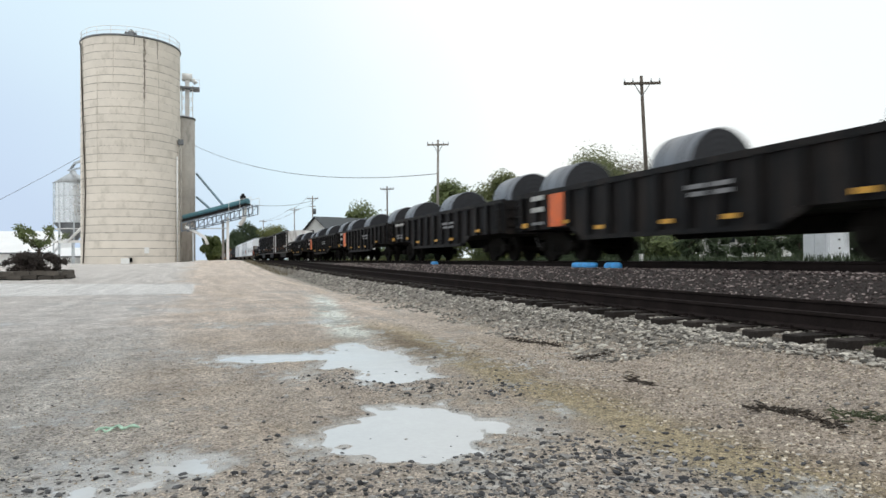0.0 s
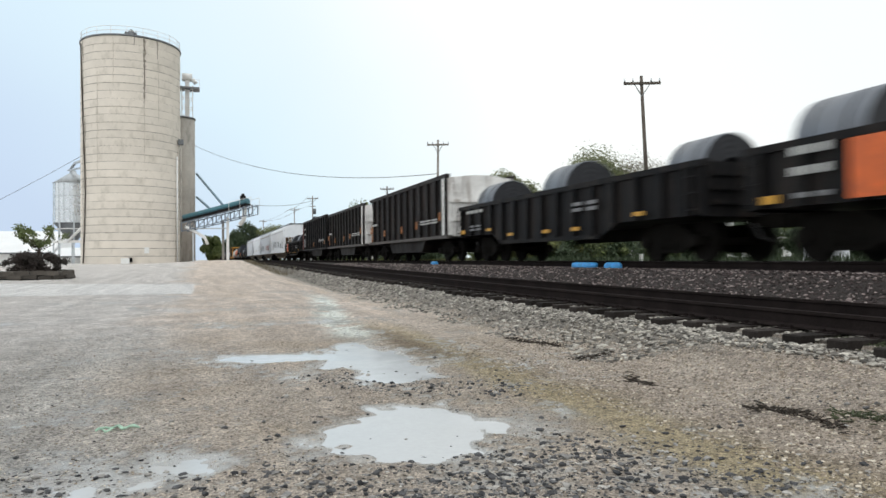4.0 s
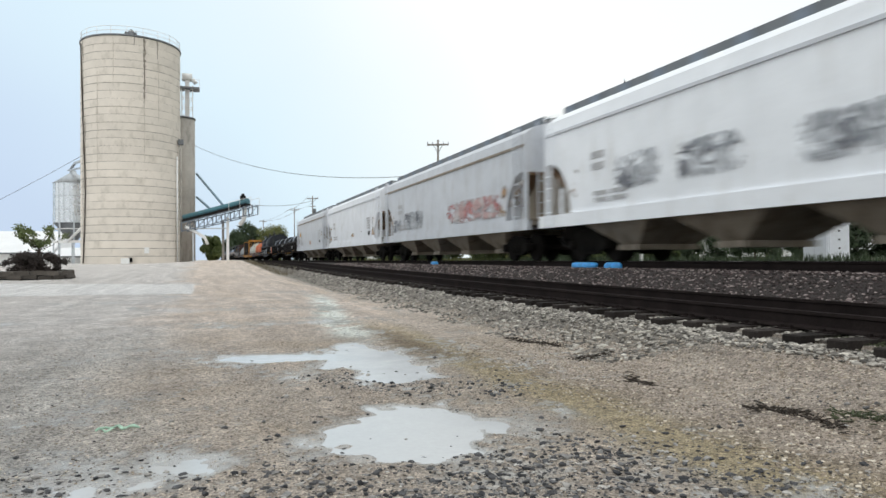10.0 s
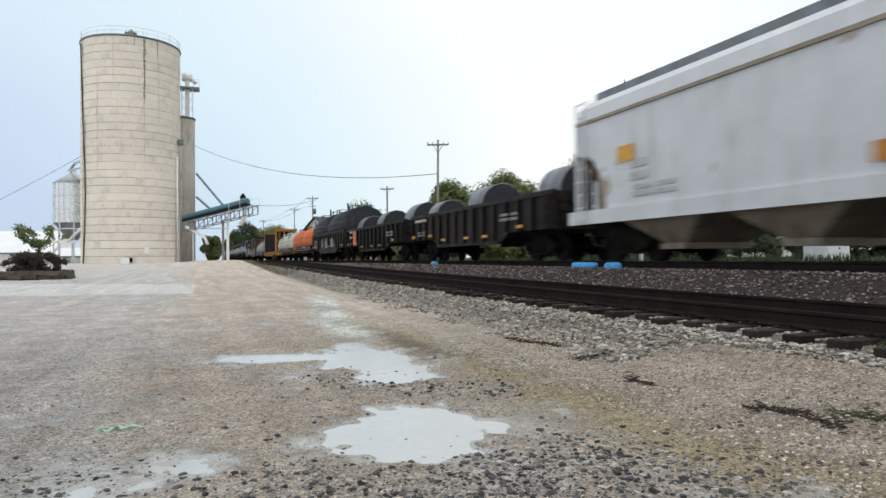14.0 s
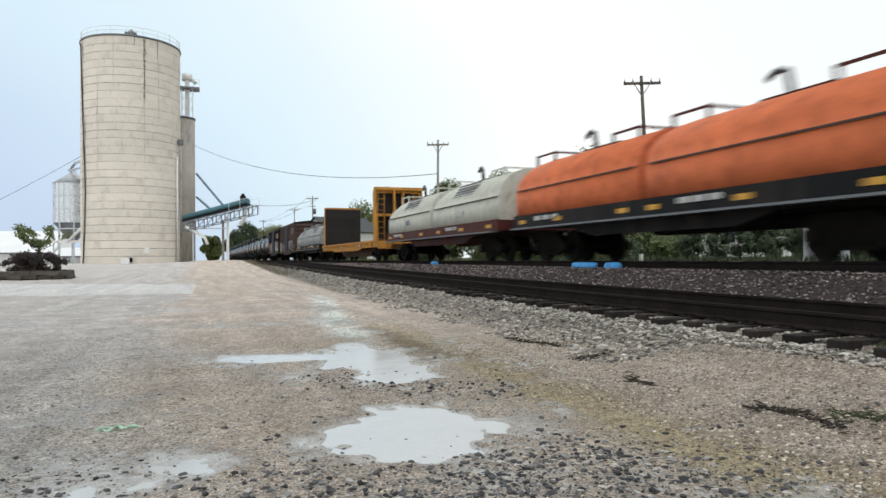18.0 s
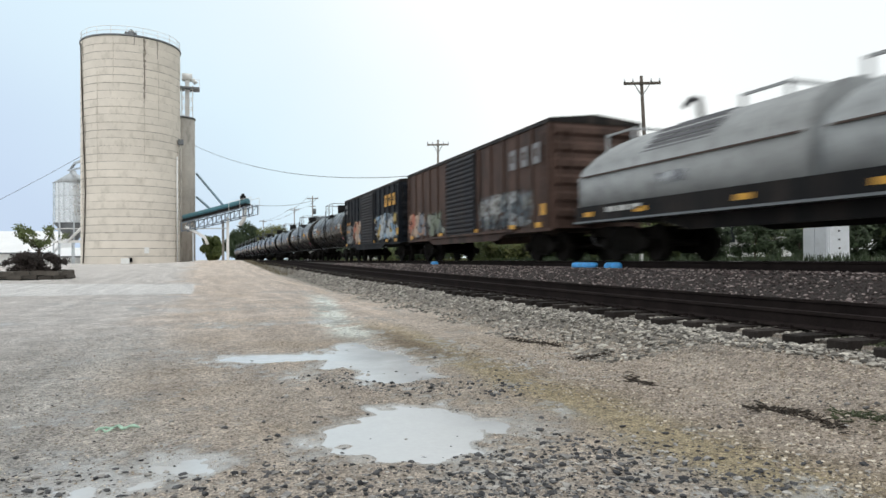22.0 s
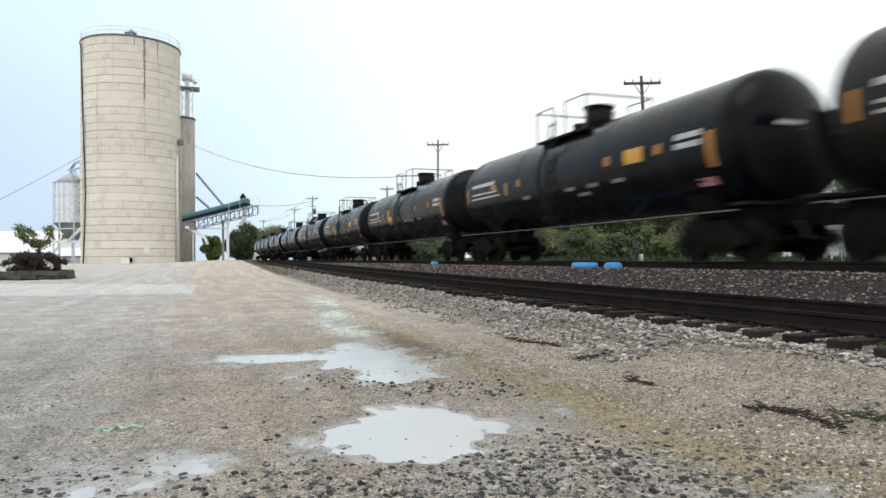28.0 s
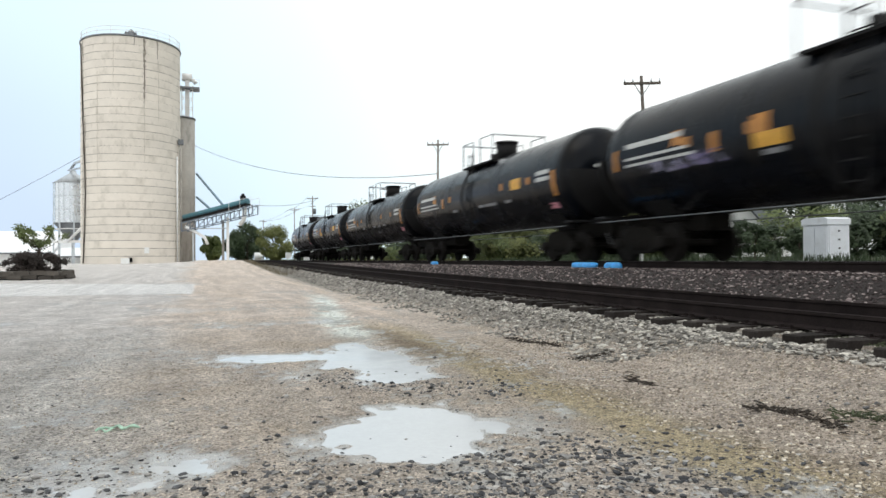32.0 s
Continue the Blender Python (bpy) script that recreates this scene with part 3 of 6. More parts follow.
part("downpipe", Build().path([on_silo(a, z, 0.12) for a, z in ((66, 0.9), (62, 5.0), (60, 10.0), (61.5, 14.0), (66, 20.0), (70, 26.0), (73, SILO_Z1 - 0.4))], 0.09), stain, silo, "rust-dark pipe")
part("downpipe", Build().path([on_silo(-68, 17.5, 0.35), on_silo(-68, 0.8, 0.35)], 0.17), concrete_dark, silo, "grey vent pipe")
part("downpipe", Build().path([on_silo(-62, 9.0, 0.2), on_silo(-62, 0.8, 0.2)], 0.06), stain, silo)
part("downpipe", Build().path([on_silo(-60, 15.5, 0.25), on_silo(-60, 0.8, 0.25)], 0.11), white_paint, silo, "pale upright pipe")
part("pipe_hood", Build().box(-0.35, 0.35, -0.3, 0.3, -0.2, 0.5), grey_steel, silo, at=on_silo(-68, 17.5, 0.4))


def stain_strip(deg, z_top, z_bottom, width, seed, mat):
    """A dark run of seepage with broken edges, a skin on the concrete."""
    r2 = random.Random(seed)
    rows = []
    n = 26
    for k in range(n + 1):
        z = z_top + (z_bottom - z_top) * k / n
        w = width * r2.uniform(0.35, 1.0) * (1 - 0.5 * k / n)
        c = deg + r2.uniform(-0.5, 0.5)
        rows.append([on_silo(c - w, z, 0.028), on_silo(c + w, z, 0.028)])
    part("seepage_stain", Build().rings(rows, closed=False), mat, silo)


seep = material("seepage", (0.2, 0.175, 0.145), 0.95, vary=0.3, scale=1.5, fine=10, second=(0.44, 0.4, 0.34), amount=0.55)
seep_pale = material("seepage_pale", (0.5, 0.455, 0.39), 0.95, vary=0.2, scale=1.5, fine=10, second=(0.6, 0.555, 0.49), amount=0.5)
stain_strip(-14, SILO_Z1 - 0.1, 22.0, 2.0, 1, seep)
stain_strip(-3, SILO_Z1 - 0.1, 29.5, 0.8, 2, seep)
stain_strip(-30, SILO_Z1 - 0.1, 28.2, 1.2, 5, seep)
stain_strip(-14, 22.5, 14.0, 0.7, 6, seep_pale)
stain_strip(-31, 28.0, 20.0, 0.6, 7, seep_pale)
stain_strip(20, 30.3, 24.0, 0.7, 8, seep_pale)
stain_strip(40, 26, 12.0, 0.6, 9, seep_pale)
stain_strip(68, SILO_Z1 - 0.1, 3.0, 1.4, 3, seep)
stain_strip(62, 20, 8.0, 0.8, 4, seep)
# hatch, meter box and a small vent at the foot
fx = math.degrees(math.atan2(-SILO[1], -SILO[0]))
part("hatch", Build().box(-0.05, 0.05, -0.3, 0.3, -0.4, 0.4), white_paint, silo, "white access hatch", at=Matrix.Translation(on_silo(-16, 2.5, 0.05)) @ pose(0, 0, 0, 0, 0, fx + 16))
part("meter_box", Build().box(-0.25, 0.25, -0.5, 0.5, 0, 0.75), white_paint, silo, "white meter box", at=Matrix.Translation(on_silo(7, 0.75, 0.3)) @ pose(0, 0, 0, 0, 0, fx - 7))
part("vent", Build().box(-0.1, 0.1, -0.26, 0.26, -0.28, 0.28), dark_steel, silo, "black vent opening", at=Matrix.Translation(on_silo(2, 1.25, 0.06)) @ pose(0, 0, 0, 0, 0, fx - 2))

S2 = site(-2.8, 99.0)
silo2 = thing("concrete_silo", "slim grey concrete silo behind the large one", "silo", at=(*S2, 0))
slim = Build().rings([circle(0, 0, 2.0, 0.8), circle(0, 0, 2.0, 21.8)], caps=True)
part("shaft", slim, concrete_dark, silo2)
part("cap", Build().rings([circle(0, 0, 2.1, 21.8), circle(0, 0, 2.1, 22.0)], caps=True), grey_steel, silo2)

# bucket elevator tower over the slim silo
tower = thing("elevator_tower", "pale galvanised lattice tower with platform and elevator head", "tower", at=spot(-1.85, 98.2, 22.0))
for x in (-0.75, 0.75):
    for y in (-0.75, 0.75):
        part("tower_post", Build().beam((x, y, 0), (x, y, 4.6), 0.1), white_paint, tower)
for k in range(3):
    z = k * 1.4
    for x in (-0.75, 0.75):
        part("brace", Build().beam((x, -0.75, z), (x, 0.75, z + 1.4), 0.06), white_paint, tower)
    for y in (-0.75, 0.75):
        part("brace", Build().beam((-0.75, y, z), (0.75, y, z + 1.4), 0.06), white_paint, tower)
        part("strut", Build().beam((-0.75, y, z + 1.4), (0.75, y, z + 1.4), 0.07), white_paint, tower)
part("elevator_casing", Build().box(-0.3, 0.3, -0.3, 0.3, 0, 6.0), white_paint, tower)
part("platform", Build().box(-1.2, 1.7, -1.1, 1.1, 4.1, 4.35), grey_steel, tower)
head = Build()
head.tube((-0.7, 0, 5.9), (0.7, 0, 5.9), 0.6, seg=16).tube((0.7, 0, 5.7), (1.2, 0, 5.1), 0.3)
part("elevator_head", head, white_paint, tower)
for x in (-1.2, 0.2, 1.7):
    part("guard_post", Build().beam((x, -1.1, 4.35), (x, -1.1, 5.4), 0.05), white_paint, tower)
part("guard_rail", Build().beam((-1.2, -1.1, 5.4), (1.7, -1.1, 5.4), 0.05), white_paint, tower)

# ---- steel hopper bin on legs
bright_sheet = material("bright_sheet", (0.7, 0.73, 0.77), 0.28, 0.9, vary=0.12, scale=0.8, fine=14, bump=0.05)
bin_ = thing("hopper_bin", "shiny corrugated steel hopper bin on tall legs", "grain bin", at=spot(-19.6, 117.0, 0))
part("shell", Build().rings([circle(0, 0, 2.85, 7.4, 48), circle(0, 0, 2.85, 13.9, 48)]), bright_sheet, bin_)
for k in range(20):
    a = k * math.tau / 20
    part("stiffener", Build().beam((2.87 * math.cos(a), 2.87 * math.sin(a), 7.3), (2.87 * math.cos(a), 2.87 * math.sin(a), 13.9), 0.08), galvanised, bin_)
for z in (7.4, 9.55, 11.7, 13.8):
    pts = circle(0, 0, 2.88, z, 40)
    part("hoop", Build().path(pts + pts[:1], 0.04, 5), galvanised, bin_)
part("roof", Build().rings([circle(0, 0, 3.0, 13.85, 40), circle(0, 0, 0.5, 15.6, 40), circle(0, 0, 0.5, 16.0, 40)], caps=True), galvanised, bin_)
part("cone", Build().rings([circle(0, 0, 2.85, 7.4, 40), circle(0, 0, 0.4, 4.2, 40)], caps=True), grey_steel, bin_)
for k in range(8):
    a = k * math.tau / 8 + 0.2
    x, y = 2.8 * math.cos(a), 2.8 * math.sin(a)
    part("leg", Build().beam((x, y, 0.5), (x, y, 9.0), 0.2), galvanised, bin_)
for z in (4.3, 6.4):
    pts = circle(0, 0, 2.8, z, 8)
    part("leg_ring", Build().path(pts + pts[:1], 0.08), white_paint, bin_)
spout = thing("grain_spout", "galvanised spouts running from the bin to the silo", "pipe", at=(0, 0, 0))
part("pipe", Build().path([spot(-19.9, 116.4, 16.0), spot(-18.8, 114.0, 16.9), spot(-13.0, 101.5, 16.7)], 0.22, 10), galvanised, spout)
part("pipe", Build().path([spot(-20.2, 116.6, 16.0), spot(-13.0, 101.0, 15.2)], 0.16, 10), galvanised, spout)
part("pipe", Build().path([spot(-20.0, 114.6, 4.3), spot(-14.5, 100.0, 7.2)], 0.22, 10), white_paint, spout)
part("beam", Build().beam(spot(-24.0, 116.0, 4.3), spot(-14.3, 112.0, 4.3), 0.4), white_paint, spout)

# ---- low white storage sheds behind the bin
shed_roof = material("shed_roof", (0.8, 0.81, 0.82), 0.55, vary=0.05, scale=0.5, fine=8, bump=0.05)
for x0, x1, y0, y1, z1, zr, lbl in ((-63, -25, 137, 160, 2.6, 6.9, "long low white shed with a pale sheet roof"), (-23.8, -12.8, 134, 146, 1.9, 3.6, "small white shed beside the silo")):
    shed = thing("shed", lbl, "shed", "white sheds", at=(0, 0, 0))
    part("wall", Build().box(x0, x1, y0, y1, 0.2, z1), white_paint, shed)
    ym = (y0 + y1) / 2
    part("roof", Build().prism([(y0 - 0.5, z1), (y0 - 0.5, z1 + 0.15), (ym, zr), (y1 + 0.5, z1 + 0.15), (y1 + 0.5, z1)], "x", x0 - 0.4, x1 + 0.4), shed_roof, shed)
    part("eave", Build().beam((x0 - 0.4, y0 - 0.56, z1 + 0.02), (x1 + 0.4, y0 - 0.56, z1 + 0.02), 0.25), grey_steel, shed)

# ---- load-out conveyor
teal_steel = material("teal_steel", (0.06, 0.17, 0.21), 0.5, 0.1, vary=0.2, scale=1, fine=20, bump=0.05)
truss_grey = material("truss_grey", (0.17, 0.2, 0.24), 0.6, 0.2, vary=0.2, scale=1, fine=20, bump=0.05)
conv = thing("loadout_conveyor", "blue inclined load-out conveyor on a white truss", "conveyor", at=(0, 0, 0))
P0, P1 = Vector(spot(-2.1, 89.0, 6.3)), Vector(spot(6.3, 81.2, 8.2))
d = (P1 - P0)
sd = Vector((d.y, -d.x, 0)).normalized()
cover = [P0 + Vector((0, 0, 0.5)), P1 + Vector((-0.8, 0.7, 0.35))]
part("belt_cover", Build().tube(cover[0], cover[1], 0.36, seg=12), teal_steel, conv, "blue-grey belt cover")
part("belt_trough", Build().beam(P0 + Vector((0, 0, 0.05)), P1 + Vector((-0.8, 0.7, -0.1)), 0.95, 0.3), dark_steel, conv)
N_BAY = 8
for s in (-0.5, 0.5):
    lo0, lo1 = P0 + sd * s + Vector((0, 0, -1.35)), P1 + sd * s + Vector((0, 0, -1.35))
    part("chord", Build().beam(lo0, lo1, 0.1), truss_grey, conv)
    part("chord", Build().beam(P0 + sd * s + Vector((0, 0, -0.25)), P1 + sd * s + Vector((0, 0, -0.25)), 0.12), truss_grey, conv)
    for k in range(N_BAY + 1):
        q = P0 + d * k / N_BAY + sd * s
        part("truss_post", Build().beam(q + Vector((0, 0, -0.25)), q + Vector((0, 0, -1.35)), 0.13), truss_grey, conv)
        if k < N_BAY:
            part("truss_brace", Build().beam(q + Vector((0, 0, -1.35)), q + d / N_BAY + Vector((0, 0, -0.25)), 0.045), truss_grey, conv)
    part("walk_rail", Build().beam(P0 + d * 0.7 + sd * s * 1.6 + Vector((0, 0, 0.8)), P1 + sd * s * 1.6 + Vector((0, 0, 0.75)), 0.05), white_paint, conv)
    for k in (0.7, 0.85, 1.0):
        q = P0 + d * k + sd * s * 1.6
        part("rail_post", Build().beam(q + Vector((0, 0, -1.3 if k == 1 else -0.3)), q + Vector((0, 0, 0.8)), 0.05), white_paint, conv)
part("motor", Build().box(-0.35, 0.35, -0.3, 0.3, 0, 0.55).tube((0, 0, 0.55), (0, 0, 0.85), 0.2), dark_steel, conv, "dark drive motor", at=P1 + Vector((-1.4, 1.3, 0.45)))
part("chute", Build().path([P1 + Vector((-1.2, 1.1, -0.2)), P1 + Vector((-1.3, 1.2, -2.0)), P1 + Vector((-1.8, 1.5, -2.6))], 0.28, 10), white_paint, conv, "white discharge chute")
part("leg", Build().beam(spot(3.15, 84.3, 0.9), spot(3.15, 84.3, 6.6), 0.34), white_paint, conv, "white steel leg")
part("leg", Build().beam(spot(2.65, 86.5, 0.9), spot(2.65, 86.5, 6.4), 0.3), pole_grey, conv, "weathered timber leg")
part("cross_beam", Build().beam(spot(-1.5, 88.5, 5.3), spot(3.2, 84.3, 5.2), 0.16), galvanised, conv)
part("leg", Build().beam(spot(-1.0, 88.2, 0.9), spot(-1.0, 88.2, 5.5), 0.2), galvanised, conv)
pipes = thing("grain_spout", "dark steel spout slanting down to the conveyor", "pipe")
part("pipe", Build().path([spot(-0.6, 96.5, 13.6), spot(2.8, 88.5, 8.4)], 0.16, 8), blue_steel, pipes)
part("pipe", Build().path([spot(-0.6, 94.0, 10.0), spot(1.0, 90.0, 8.2)], 0.16, 8), blue_steel, pipes)
part("pipe", Build().path([spot(-1.9, 88.4, 5.6), spot(0.4, 86.5, 4.1), spot(0.75, 86.3, 3.2)], 0.2, 8), white_paint, pipes, "white drop spout")

# ---- poles and wires
def pole(x, y, z0, z1, arm, lean, mat, turn=0, extra=0):
    p = thing("utility_pole", "weathered wooden utility pole with a crossarm and insulators", "utility pole", "poles along the railway", at=pose(*site(x, y), z0, 0, 0, turn))
    h = z1 - z0
    part("shaft", Build().tube((0, 0, -0.3), (lean, 0, h), 0.14, 0.09, 10), mat, p)
    az = h - 0.45
    lx = lean * az / h
    part("crossarm", Build().beam((lx - arm, -0.12, az), (lx + arm, -0.12, az), 0.12, 0.14), mat, p)
    for sx in (-1, 1):
        part("arm_brace", Build().beam((lx + sx * arm * 0.45, -0.12, az), (lx, -0.08, az - 0.75), 0.04), grey_steel, p)
    for sx in (-0.95, -0.5, 0.5, 0.95):
        part("insulator", Build().tube((lx + sx * arm, -0.12, az + 0.07), (lx + sx * arm, -0.12, az + 0.28), 0.05, 0.035, 8), galvanised, p)
    if extra:
        part("crossarm", Build().beam((lx - arm * 0.6, -0.12, az - 1.3), (lx + arm * 0.6, -0.12, az - 1.3), 0.1), mat, p)
        part("transformer", Build().tube((lx + 0.35, -0.1, az - 2.6), (lx + 0.35, -0.1, az - 1.7), 0.25, seg=12), grey_steel, p)
    return p


pole(24.2, 29.2, 0.95, 11.6, 1.05, -0.42, pole_wood, -22)
pole(19.4, 51.4, 0.95, 11.6, 0.95, 0.15, pole_grey, -22)
pole(24.5, 84.8, 1.0, 11.4, 0.95, 0.0, pole_wood, -20)
pole(17.5, 105.7, 1.0, 11.8, 0.95, 0.0, pole_grey, -20, 1)
pole(18.1, 132.2, 1.0, 11.9, 1.0, 0.0, pole_grey, -20)
pole(15.3, 170.9, 1.0, 11.7, 1.0, 0.0, pole_grey, -20)
cable = material("cable", (0.06, 0.06, 0.065), 0.6, vary=0.1, bump=0)


def wire(name, p, q, sag, r):
    p, q = Vector(spot(*p)), Vector(spot(*q))
    pts = [p.lerp(q, k / 24) - Vector((0, 0, sag * 4 * (k / 24) * (1 - k / 24))) for k in range(25)]
    tagged(part(name, Build().path(pts, r, 5), cable), "thin dark overhead wire", "cable", "overhead wires")


wire("overhead_wire", (-0.9, 96.0, 17.6), (19.4, 51.4, 8.6), 1.9, 0.03)
wire("overhead_wire", (-28.0, 80.0, 3.2), (-15.0, 96.6, 15.6), 0.25, 0.028)
wire("overhead_wire", (6.2, 81.2, 8.0), (17.5, 105.7, 11.0), 0.4, 0.03)
for s in (-0.9, 0.9):
    wire("overhead_wire", (17.5 + s, 105.7, 11.6), (18.1 + s, 132.2, 11.7), 0.5, 0.025)
    wire("overhead_wire", (18.1 + s, 132.2, 11.7), (15.3 + s, 170.9, 11.5), 0.7, 0.025)

# ---- trees and shrubs
def leaf_material(name, a, b):
    m = bpy.data.materials.new(name)
    m.use_nodes = True
    t = m.node_tree
    p = t.nodes["Principled BSDF"]
    p.inputs["Roughness"].default_value = 0.65
    geo = t.nodes.new("ShaderNodeNewGeometry")
    co = t.nodes.new("ShaderNodeTexCoord")
    n = t.nodes.new("ShaderNodeTexNoise")
    n.inputs["Scale"].default_value = 0.9
    t.links.new(co.outputs["Object"], n.inputs["Vector"])
    add = t.nodes.new("ShaderNodeMath")
    add.operation = "MULTIPLY_ADD"
    add.inputs[1].default_value = 0.5
    t.links.new(geo.outputs["Random Per Island"], add.inputs[0])
    sub = t.nodes.new("ShaderNodeMath")
    sub.operation = "SUBTRACT"
    sub.inputs[1].default_value = 0.25
    t.links.new(n.outputs["Fac"], sub.inputs[0])
    t.links.new(sub.outputs[0], add.inputs[2])
    rp = t.nodes.new("ShaderNodeValToRGB")
    rp.color_ramp.elements[0].color, rp.color_ramp.elements[1].color = (*a, 1), (*b, 1)
    t.links.new(add.outputs[0], rp.inputs["Fac"])
    t.links.new(rp.outputs["Color"], p.inputs["Base Color"])
    p.inputs["Transmission Weight"].default_value = 0.0
    p.inputs["Subsurface Weight"].default_value = 0.0
    return m


leaf_green = leaf_material("leaf_green", (0.045, 0.068, 0.02), (0.15, 0.185, 0.055))
leaf_olive_green = leaf_material("leaf_olive_green", (0.055, 0.07, 0.022), (0.17, 0.19, 0.062))
leaf_dark_olive = leaf_material("leaf_dark_olive", (0.05, 0.055, 0.024), (0.13, 0.135, 0.06))
leaf_dark = leaf_material("leaf_dark", (0.018, 0.035, 0.014), (0.055, 0.085, 0.032))
leaf_olive = leaf_material("leaf_olive", (0.06, 0.075, 0.02), (0.2, 0.21, 0.06))
leaf_sparse = leaf_material("leaf_sparse", (0.07, 0.06, 0.038), (0.15, 0.135, 0.075))


def tree(label, x, y, z0, height, spread, leafmat, seed, leaves=5000, size=0.16, low=0.25, clumps=26, lift=0.62, shape=1.0, name="tree", category="tree", group="trees beyond the railway", gap=0.0, tuft=1.0):
    """Tapered trunk, forked limbs that end in clumps, and single leaves round each clump."""
    r = random.Random(seed)
    t = thing(name, label, category, group, at=spot(x, y, z0))
    tr = Build()
    th = height * lift
    rad = max(0.03, height * 0.02)
    tr.tube((0, 0, -0.2), (r.uniform(-0.1, 0.1), r.uniform(-0.1, 0.1), th * 0.5), rad, rad * 0.7, 8)
    tr.tube((0, 0, th * 0.5), (0, 0, th), rad * 0.7, rad * 0.35, 8)
    part("trunk", tr, bark, t)
    lb = Build()
    centres = []
    for k in range(clumps):
        a, u = r.uniform(0, math.tau), r.uniform(-1, 1)
        rr = (1 - u * u) ** 0.5 * r.uniform(0.35, 1.0) ** 0.6
        zz = low + (1 - low) * (0.5 + 0.5 * u * r.uniform(0.75, 1.0))
        wide = spread * (1 - max(0, zz - 0.45) * (shape - 1) * 1.1)
        c = Vector((math.cos(a) * rr * wide / 2, math.sin(a) * rr * wide / 2, zz * height * 0.97))
        centres.append((c, spread * r.uniform(0.15, 0.27) * tuft))
        root = Vector((0, 0, min(c.z * 0.6, th)))
        mid = root.lerp(c, 0.5) + Vector((0, 0, -0.04 * height))
        lb.tube(root, mid, rad * 0.35, rad * 0.22, 5, False).tube(mid, c, rad * 0.22, rad * 0.08, 5, False)
    part("branchwork", lb, bark, t)
    fb = Build()
    per = int(leaves * 2.6) // clumps
    for c, cr in centres:
        for _ in range(per):
            v = Vector((r.gauss(0, 1), r.gauss(0, 1), r.gauss(0, 0.8)))
            v = v.normalized() * cr * r.uniform(0.3, 1.0) if r.random() > gap else v * cr * 0.42
            p = c + v
            n1 = Vector((r.uniform(-1, 1), r.uniform(-1, 1), r.uniform(-1, 1))).normalized()
            n2 = n1.orthogonal().normalized()
            s = size * r.uniform(0.6, 1.3)
            fb.add([p - n1 * s, p + n2 * s * 0.45, p + n1 * s, p - n2 * s * 0.45], [(0, 1, 2, 3)])
    part("crown", fb.mesh("crown", leafmat, fix=False), None, t)
    return t


tree("broad leafy tree with a light green crown", 26.9, 38.8, 0.95, 7.3, 8.6, leaf_olive_green, 21, 24000, 0.11, 0.04, 70, 0.5, 1.9)
tree("thin twiggy tree with sparse olive leaves", 30.6, 37.6, 0.95, 7.6, 7.6, leaf_sparse, 22, 13000, 0.08, 0.08, 110, 0.5, 1.3, gap=0.55, tuft=0.85)
tree("low dark leafy tree by the twigs", 33.0, 37.5, 0.95, 6.3, 6.0, leaf_dark_olive, 23, 16000, 0.1, 0.05, 34, 0.45, 1.4)
tree("low spreading tree under the poles", 21.6, 42.0, 0.95, 6.2, 6.0, leaf_olive_green, 24, 14000, 0.11, 0.05, 28, 0.4, 1.3)
tree("dense dark tree with a rounded crown", 42.6, 27.2, 0.95, 8.5, 7.6, leaf_dark, 25, 30000, 0.09, 0.15, 60, 0.5)
tree("low dark bush beside the large tree", 36.4, 29.4, 0.95, 4.6, 3.6, leaf_dark, 26, 2500, 0.14, 0.1, 18, 0.4)
tree("leafy green tree behind the line", 28.2, 69.4, 0.95, 9.6, 6.6, leaf_green, 27, 5000, 0.22, 0.15, 26, 0.5, 1.3)
tree("leafy green tree behind the line", 32.5, 68.0, 0.95, 9.8, 7.0, leaf_green, 28, 5000, 0.22, 0.15, 26, 0.5, 1.3)
tree("broad leafy tree behind the line", 24.0, 60.0, 0.95, 5.0, 7.0, leaf_green, 37, 4000, 0.2, 0.1, 26, 0.4)
tree("round-topped leafy tree behind the houses", 26.6, 108.5, 1.0, 9.0, 9.0, leaf_green, 29, 5000, 0.28, 0.2, 26, 0.5)
tree("large leafy tree at the line's far bend", 16.4, 250.4, 1.0, 13.0, 12.0, leaf_dark, 30, 6000, 0.42, 0.02, 30, 0.4)
tree("dark leafy tree at the line's far bend", 14.7, 300.8, 1.0, 11.5, 10.0, leaf_dark, 31, 3500, 0.5, 0.02, 22, 0.4)
tree("yellowing leafy tree beside the main line", 17.0, 161.7, 1.0, 7.9, 8.2, leaf_olive, 32, 4500, 0.26, 0.02, 26, 0.4)
tree("small leafy tree behind the conveyor legs", 1.7, 103.0, 1.0, 4.1, 3.0, leaf_green, 33, 3000, 0.22, 0.05, 20, 0.4)
tree("small leafy tree behind the houses", 21.6, 133.0, 1.0, 7.6, 5.5, leaf_dark, 34, 3000, 0.28, 0.1, 20, 0.4)
tree("small leafy tree behind the houses", 26.5, 128.0, 1.0, 7.0, 6.5, leaf_olive, 38, 3000, 0.28, 0.1, 20, 0.4)
rng = random.Random(8)
for k in range(9):
    x, y = 20.4 + 0.86 * k + rng.uniform(-0.1, 0.1), 21.8 - 0.33 * k + rng.uniform(-0.2, 0.2)
    tree("narrow dark evergreen shrub in a clipped row", x, y, 0.93, rng.uniform(1.55, 2.05), 1.15, leaf_dark, 50 + k, 1300, 0.07, 0.03, 16, 0.5, 1.8, "evergreen_shrub", "shrub", "row of evergreen shrubs")
